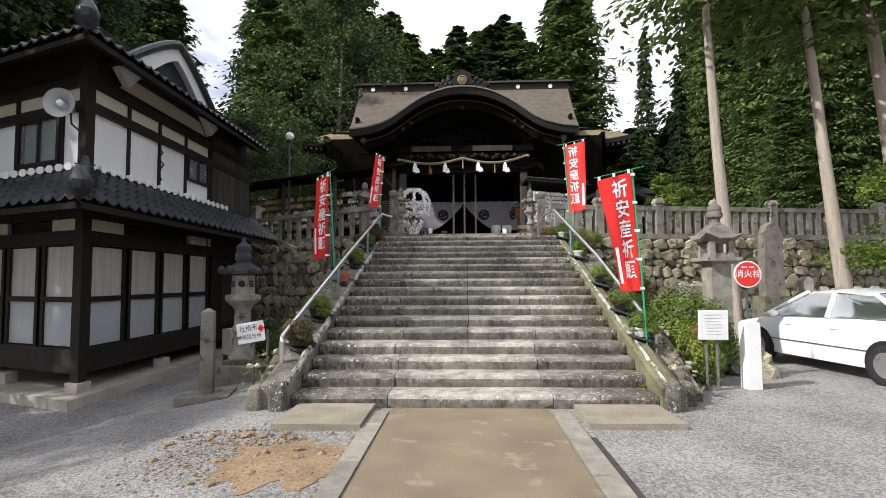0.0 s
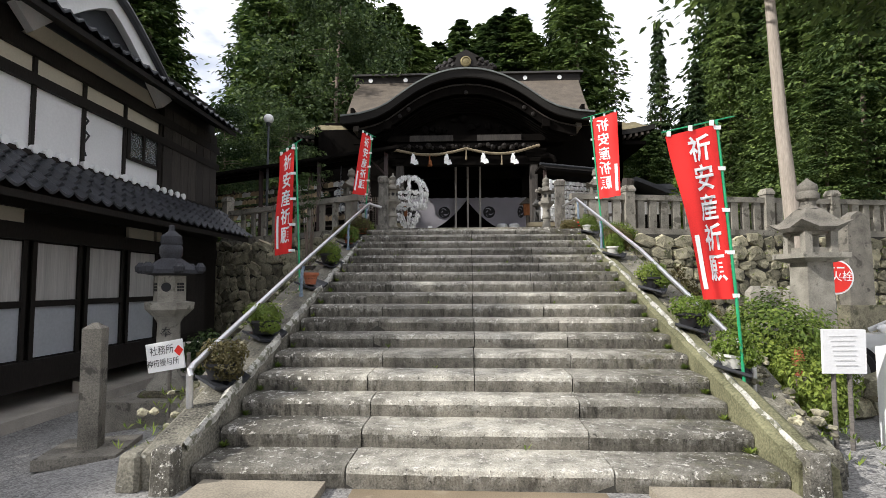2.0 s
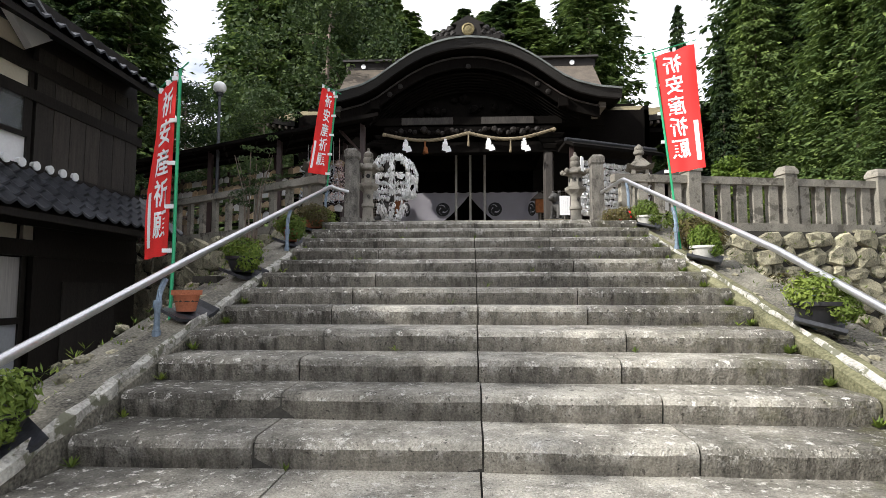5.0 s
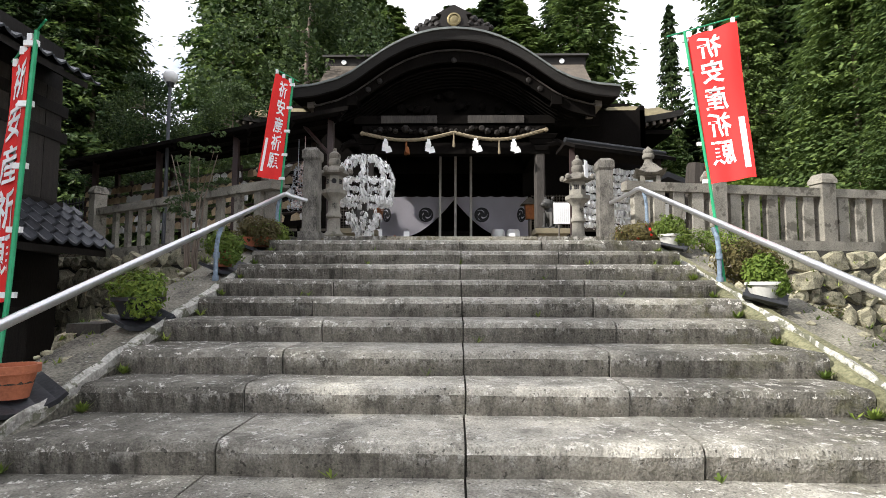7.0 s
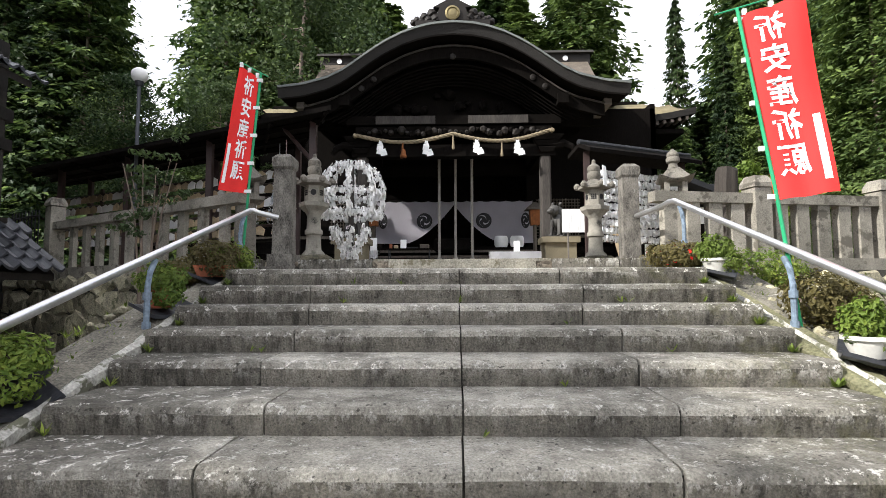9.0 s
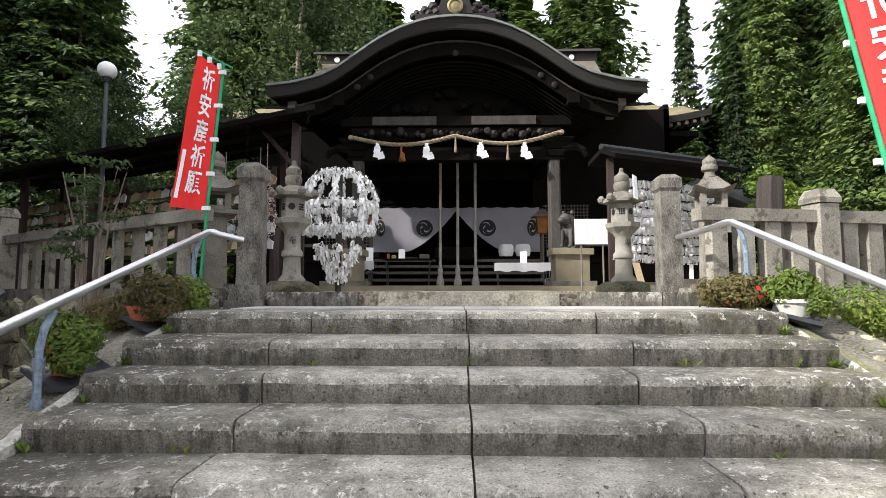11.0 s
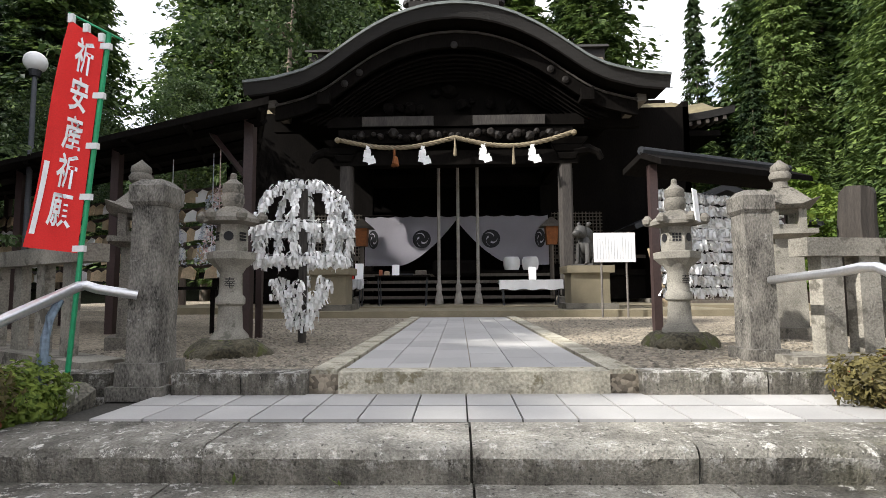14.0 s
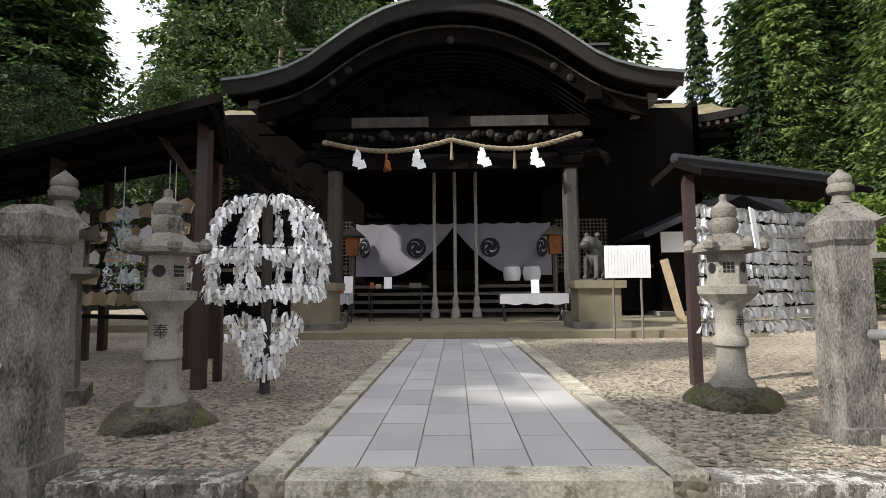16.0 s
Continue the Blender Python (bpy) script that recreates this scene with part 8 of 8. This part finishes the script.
def trunk_mesh(name, height, r, material, seed, limbs=10, lean=0.0, first=0.3, reach=1.2):
    rnd = random.Random(seed)
    bm = bmesh.new()
    pts = [(lean * height * f + 0.1 * math.sin(f * 4 + seed), 0.08 * math.sin(f * 5 + seed * 2), height * f - 0.1) for f in (0, 0.03, 0.15, 0.3, 0.5, 0.7, 0.97)]
    rings = tube(bm, pts, r, 10, r * 0.12)
    for v in bm.verts:
        if v.co.z < 0.25:
            v.co.x *= 1.25
            v.co.y *= 1.25
    for i in range(limbs):
        f = rnd.uniform(first, 0.9)
        a = rnd.uniform(0, 6.28)
        l = reach * (1.1 - f) * rnd.uniform(0.7, 1.2)
        p = Vector((lean * height * f, 0, height * f))
        tube(bm, [p, p + Vector((math.cos(a) * l * 0.5, math.sin(a) * l * 0.5, 0.1 * l)), p + Vector((math.cos(a) * l, math.sin(a) * l, -0.05 * l))], r * 0.16, 5, r * 0.04)
    return finish(bm, name, material, True)


def tree(crowns, trunk, lab, cat="tree", name="cedar_tree"):
    t = thing(name, lab, cat)
    o = new("trunk", trunk)
    o.parent = t
    for c in crowns:
        o = new("crown", c)
        o.parent = t
    return t


KINDS = []
for k in range(4):
    H, R = (22, 4.0) if k != 2 else (22, 3.0)
    KINDS.append((tree([conifer_mesh("crown", H, R, 0.12, 13500, 0.36, 40 + k, M_LEAF_MID if k % 2 else M_LEAF_DARK)], trunk_mesh("trunk", H, 0.32, M_BARK, k, 14, 0, 0.2, 3.0), "tall narrow cedar with dense dark green foliage"), H, R))
for k in range(2):
    KINDS.append((tree([clump_mesh("crown", 16, 4.6, 0.3, 95, 240, 0.2, 70 + k, M_LEAF_BROAD)], trunk_mesh("trunk", 15, 0.3, M_BARK, 9 + k, 26, 0.01, 0.35, 5.0), "broad spreading evergreen with clumped dark leaves", name="broadleaf_tree"), 16, 4.6))
for k in range(2):
    KINDS.append((tree([conifer_mesh("crown", 20, 4.2, 0.06, 24000, 0.3, 90 + k, M_LEAF_MID)], trunk_mesh("trunk", 20, 0.3, M_BARK, 19 + k, 18, 0, 0.15, 3.0), "tall cedar with feathery sunlit green sprays"), 20, 3.6))
placed = set()


def plant(kind, x, y, z, s, sz=None):
    t, H, R = KINDS[kind]
    m = Matrix.Translation((x, y, z)) @ Matrix.Rotation((x * 7.3 + y * 3.1) % 6.28, 4, "Z")
    if kind not in placed:
        placed.add(kind)
        o = t
        o.matrix_basis = m
    else:
        o = copy_thing(t, m)
    o.scale = (s, s, sz or s)
    return o


def hill(x, y):
    h = min(26, (y - 44) * 0.42) if y > 44 else 0.0
    if y < 46 and y > 23 and -20 < x < 40:
        return 3.0
    return h


rw = random.Random(101)


def blocked(x, y, top, r):
    """Keeps the gaps of open sky over the court free of crowns."""
    for cx, cy, cz, gaps in ((1.05, -3.0, 1.67, ((-0.56, -0.45, 0.36), (0.3, 0.42, 0.33))), (1.04, 10.0, 3.9, ((-0.6, -0.54, 0.42), (0.36, 0.54, 0.36)))):
        for lo, hi, lim in gaps:
            a, b = (x - r - cx) / (y - cy), (x + r - cx) / (y - cy)
            if b > lo and a < hi and (top - cz) / math.hypot(x - cx, y - cy) > lim:
                return True
    return False


def skyline(x, y):
    """How high the wood rises at a place, seen from the foot of the stair."""
    a = (x - 1.05) / (y + 3)
    if a < -0.43:
        return 0.6
    if a < -0.19:
        return 0.64
    if a < 0.14:
        return 0.53
    if a < 0.3:
        return 0.6
    if a < 0.45:
        return 0.30
    return 0.62


for row, (y0, step) in enumerate(((48, 3.6), (52, 4.2), (59, 5.0))):
    x = -40
    while x < 46:
        xx, yy = x + rw.uniform(-1, 1), y0 + rw.uniform(-1.2, 1.2)
        z = hill(xx, yy)
        want = skyline(xx, yy) * math.hypot(xx - 1, yy + 3) * rw.uniform(0.84, 0.98) + 1.67
        k = rw.choice((0, 1, 2, 3, 1, 3))
        s = max(0.3, (want - z) / KINDS[k][1])
        if s > 0.3 and not blocked(xx, yy, z + 21 * s, 1.2):
            plant(k, xx, yy, z - 0.2, rw.uniform(1.25, 1.7), s)
        x += step
# dark wood to the left, behind the office and the shed
for x, y, k, s in ((-11.5, 35, 4, 1.25), (-14.5, 37, 5, 1.5), (-9.5, 41, 4, 1.5), (-12, 31, 5, 0.95), (-15, 30, 4, 0.75), (-17, 26, 5, 0.7), (-13.5, 24.5, 4, 0.75), (-10.5, 24, 5, 0.45), (-8.5, 27, 4, 0.5), (-20, 22, 4, 1.1), (-24, 26, 0, 1.0), (-27, 22, 1, 1.1), (-22, 17, 3, 1.0), (-18, 13.5, 5, 1.15), (-16, 18.5, 0, 0.82), (-25, 13, 4, 1.4), (-19.5, 33, 1, 1.1), (-17, 41, 0, 1.2), (-21, 38, 3, 1.2)):
    if not blocked(x, y, hill(x, y) + KINDS[k][1] * s, KINDS[k][2] * s * 0.7):
        plant(k, x, y, hill(x, y) - 0.1, s)
# sunlit cedars right of the hall
for x, y, k, s, sz in ((17.6, 45, 2, 0.55, 0.98), (23, 44, 6, 0.9, 1.15), (21, 31, 7, 1.0, 0.92), (24.5, 29, 6, 0.8, 0.95), (20.8, 26.5, 7, 0.8, 0.95), (27, 24, 7, 0.75, 1.0), (14.6, 29.5, 6, 0.42, 0.3), (17.6, 24.5, 7, 0.5, 0.42), (30, 30, 6, 0.8, 1.2), (33, 25, 7, 0.8, 1.15), (25.5, 20, 7, 0.7, 0.85), (30, 18, 6, 1.0, 1.2), (14.5, 39, 7, 0.7, 0.5), (24, 35, 6, 1.0, 1.3), (28, 38, 7, 1.0, 1.3), (13, 41, 6, 0.5, 0.4), (18.5, 40, 2, 0.5, 0.72), (35, 22, 6, 1.2, 1.3), (36, 29, 7, 1.2, 1.3)):
    plant(k, x, y, hill(x, y) - 0.1, s, sz)
# tall wood added behind and beside the walker, out of the walk's view
# the left ones are placed only to shade the yard, stair and court
for x, y, k, s in ((-14.5, 9.8, 1, 0.9), (-15.5, 13.2, 3, 0.95), (-13.8, 6.3, 1, 0.8), (-16.5, 16.5, 0, 1.0), (-12.5, -4.5, 4, 0.55), (-14, -1, 5, 0.6), (-10, -7.5, 4, 0.42), (-14.5, 3.2, 5, 1.0), (-15.5, 9, 4, 1.05), (-16, 15.0, 5, 1.1), (22, -18, 4, 1.1), (8, -28, 5, 1.2), (-6, -30, 4, 1.2), (28, -6, 5, 1.2), (-26, -32, 5, 1.3)):
    plant(k, x, y, -0.1, s)


def tall_cedar(x, y, h, r, lean, first, seed, lab):
    t = thing("tall_cedar", lab, "tree", x, y, 0)
    o = new("trunk", trunk_mesh("trunk", h, r, M_PALEBARK, seed, 16, lean, first, 3.4))
    o.parent = t
    o = new("crown", conifer_mesh("crown", h, 2.6, first, 8000, 0.24, seed + 5, M_LEAF_MID))
    o.parent = t
    o.location.x = lean * h * 0.5
    return t


tall_cedar(8.0, 10.9, 17, 0.23, -0.045, 0.52, 3, "tall cedar with a bare pale leaning trunk")
tall_cedar(11.2, 11.2, 18, 0.25, -0.11, 0.47, 4, "tall cedar with a bare pale trunk by the stone wall")
tall_cedar(12.9, 11.4, 19, 0.33, -0.1, 0.44, 5, "stout tall cedar with pale bark")
tall_cedar(14.5, 8.5, 19, 0.3, 0.0, 0.42, 6, "tall cedar with pale bark beyond the parked car")
mp = thing("maple_branch_tree", "small bright green maple with layered branches", "tree", 12.4, 11.0, 0)
o = new("trunk", trunk_mesh("trunk", 4.2, 0.09, M_BARK, 8, 12, -0.05, 0.4, 2.2))
o.parent = mp
o = new("crown", clump_mesh("crown", 4.6, 1.9, 0.4, 30, 160, 0.1, 15, M_LEAF_BRIGHT))
o.parent = mp
und = thing("bright_undergrowth_tree", "young bright yellow-green tree beside the hall", "tree", 11.8, 25.5, 2.9)
o = new("trunk", trunk_mesh("trunk", 3.6, 0.08, M_BARK, 10, 10, 0, 0.3, 2.0))
o.parent = und
o = new("crown", clump_mesh("crown", 4.2, 1.9, 0.15, 30, 160, 0.16, 18, M_LEAF_BRIGHT))
o.parent = und

stump = thing("tree_stump", "tall dead tree trunk sawn off behind the balustrade", "tree stump", 5.75, 15.35, ZC)
bm = bmesh.new()
tube(bm, [(0, 0, -0.05), (0.01, 0, 0.6), (0.0, 0.01, 1.3), (0.02, 0, 1.72)], 0.2, 14, 0.17)
for v in bm.verts:
    v.co += Vector((v.co.x, v.co.y, 0)) * 0.25 * noise.noise(Vector((math.atan2(v.co.y, v.co.x) * 3, v.co.z * 0.4, 0)))
    if v.co.z > 1.6:
        v.co.z += 0.1 * noise.noise(v.co * 9)
part("trunk", bm, M_DARKBOARDS, stump)
gate = thing("metal_gate", "low black metal bar gate at the end of the balustrade", "gate", -7.5, 16.35, ZC, 150)
for z in (0.12, 1.1):
    bm = bmesh.new()
    tube(bm, [(-0.62, 0, z), (0.62, 0, z)], 0.022, 6)
    part("rail", bm, M_DARKMETAL, gate)
for k in range(9):
    bm = bmesh.new()
    tube(bm, [(-0.6 + k * 0.15, 0, -0.02 if k in (0, 8) else 0.12), (-0.6 + k * 0.15, 0, 1.22)], 0.014, 6)
    part("bar", bm, M_DARKMETAL, gate)

# ---- field stone walls, last ----
rubble_wall("retaining_wall_left", WL1, WL0, 0, ZC - 0.1, 0.4, 5, "dark mossy fieldstone retaining wall")
rubble_wall("retaining_wall_right", WR0, WR1, 0, ZC - 0.1, 0.37, 6, "pale mossy fieldstone retaining wall below the balustrade")
rubble_wall("retaining_wall_far", Vector((-11.5, 17.78)), WL1, -0.5, ZC - 0.1, 0.42, 9, "dark mossy fieldstone wall behind the office")
rubble_wall("stair_flank_wall", Vector((-2.12, 12.6)), Vector((-2.12, 9.2)), 0, 2.0, 0.42, 7, "fieldstone wall flanking the stair")
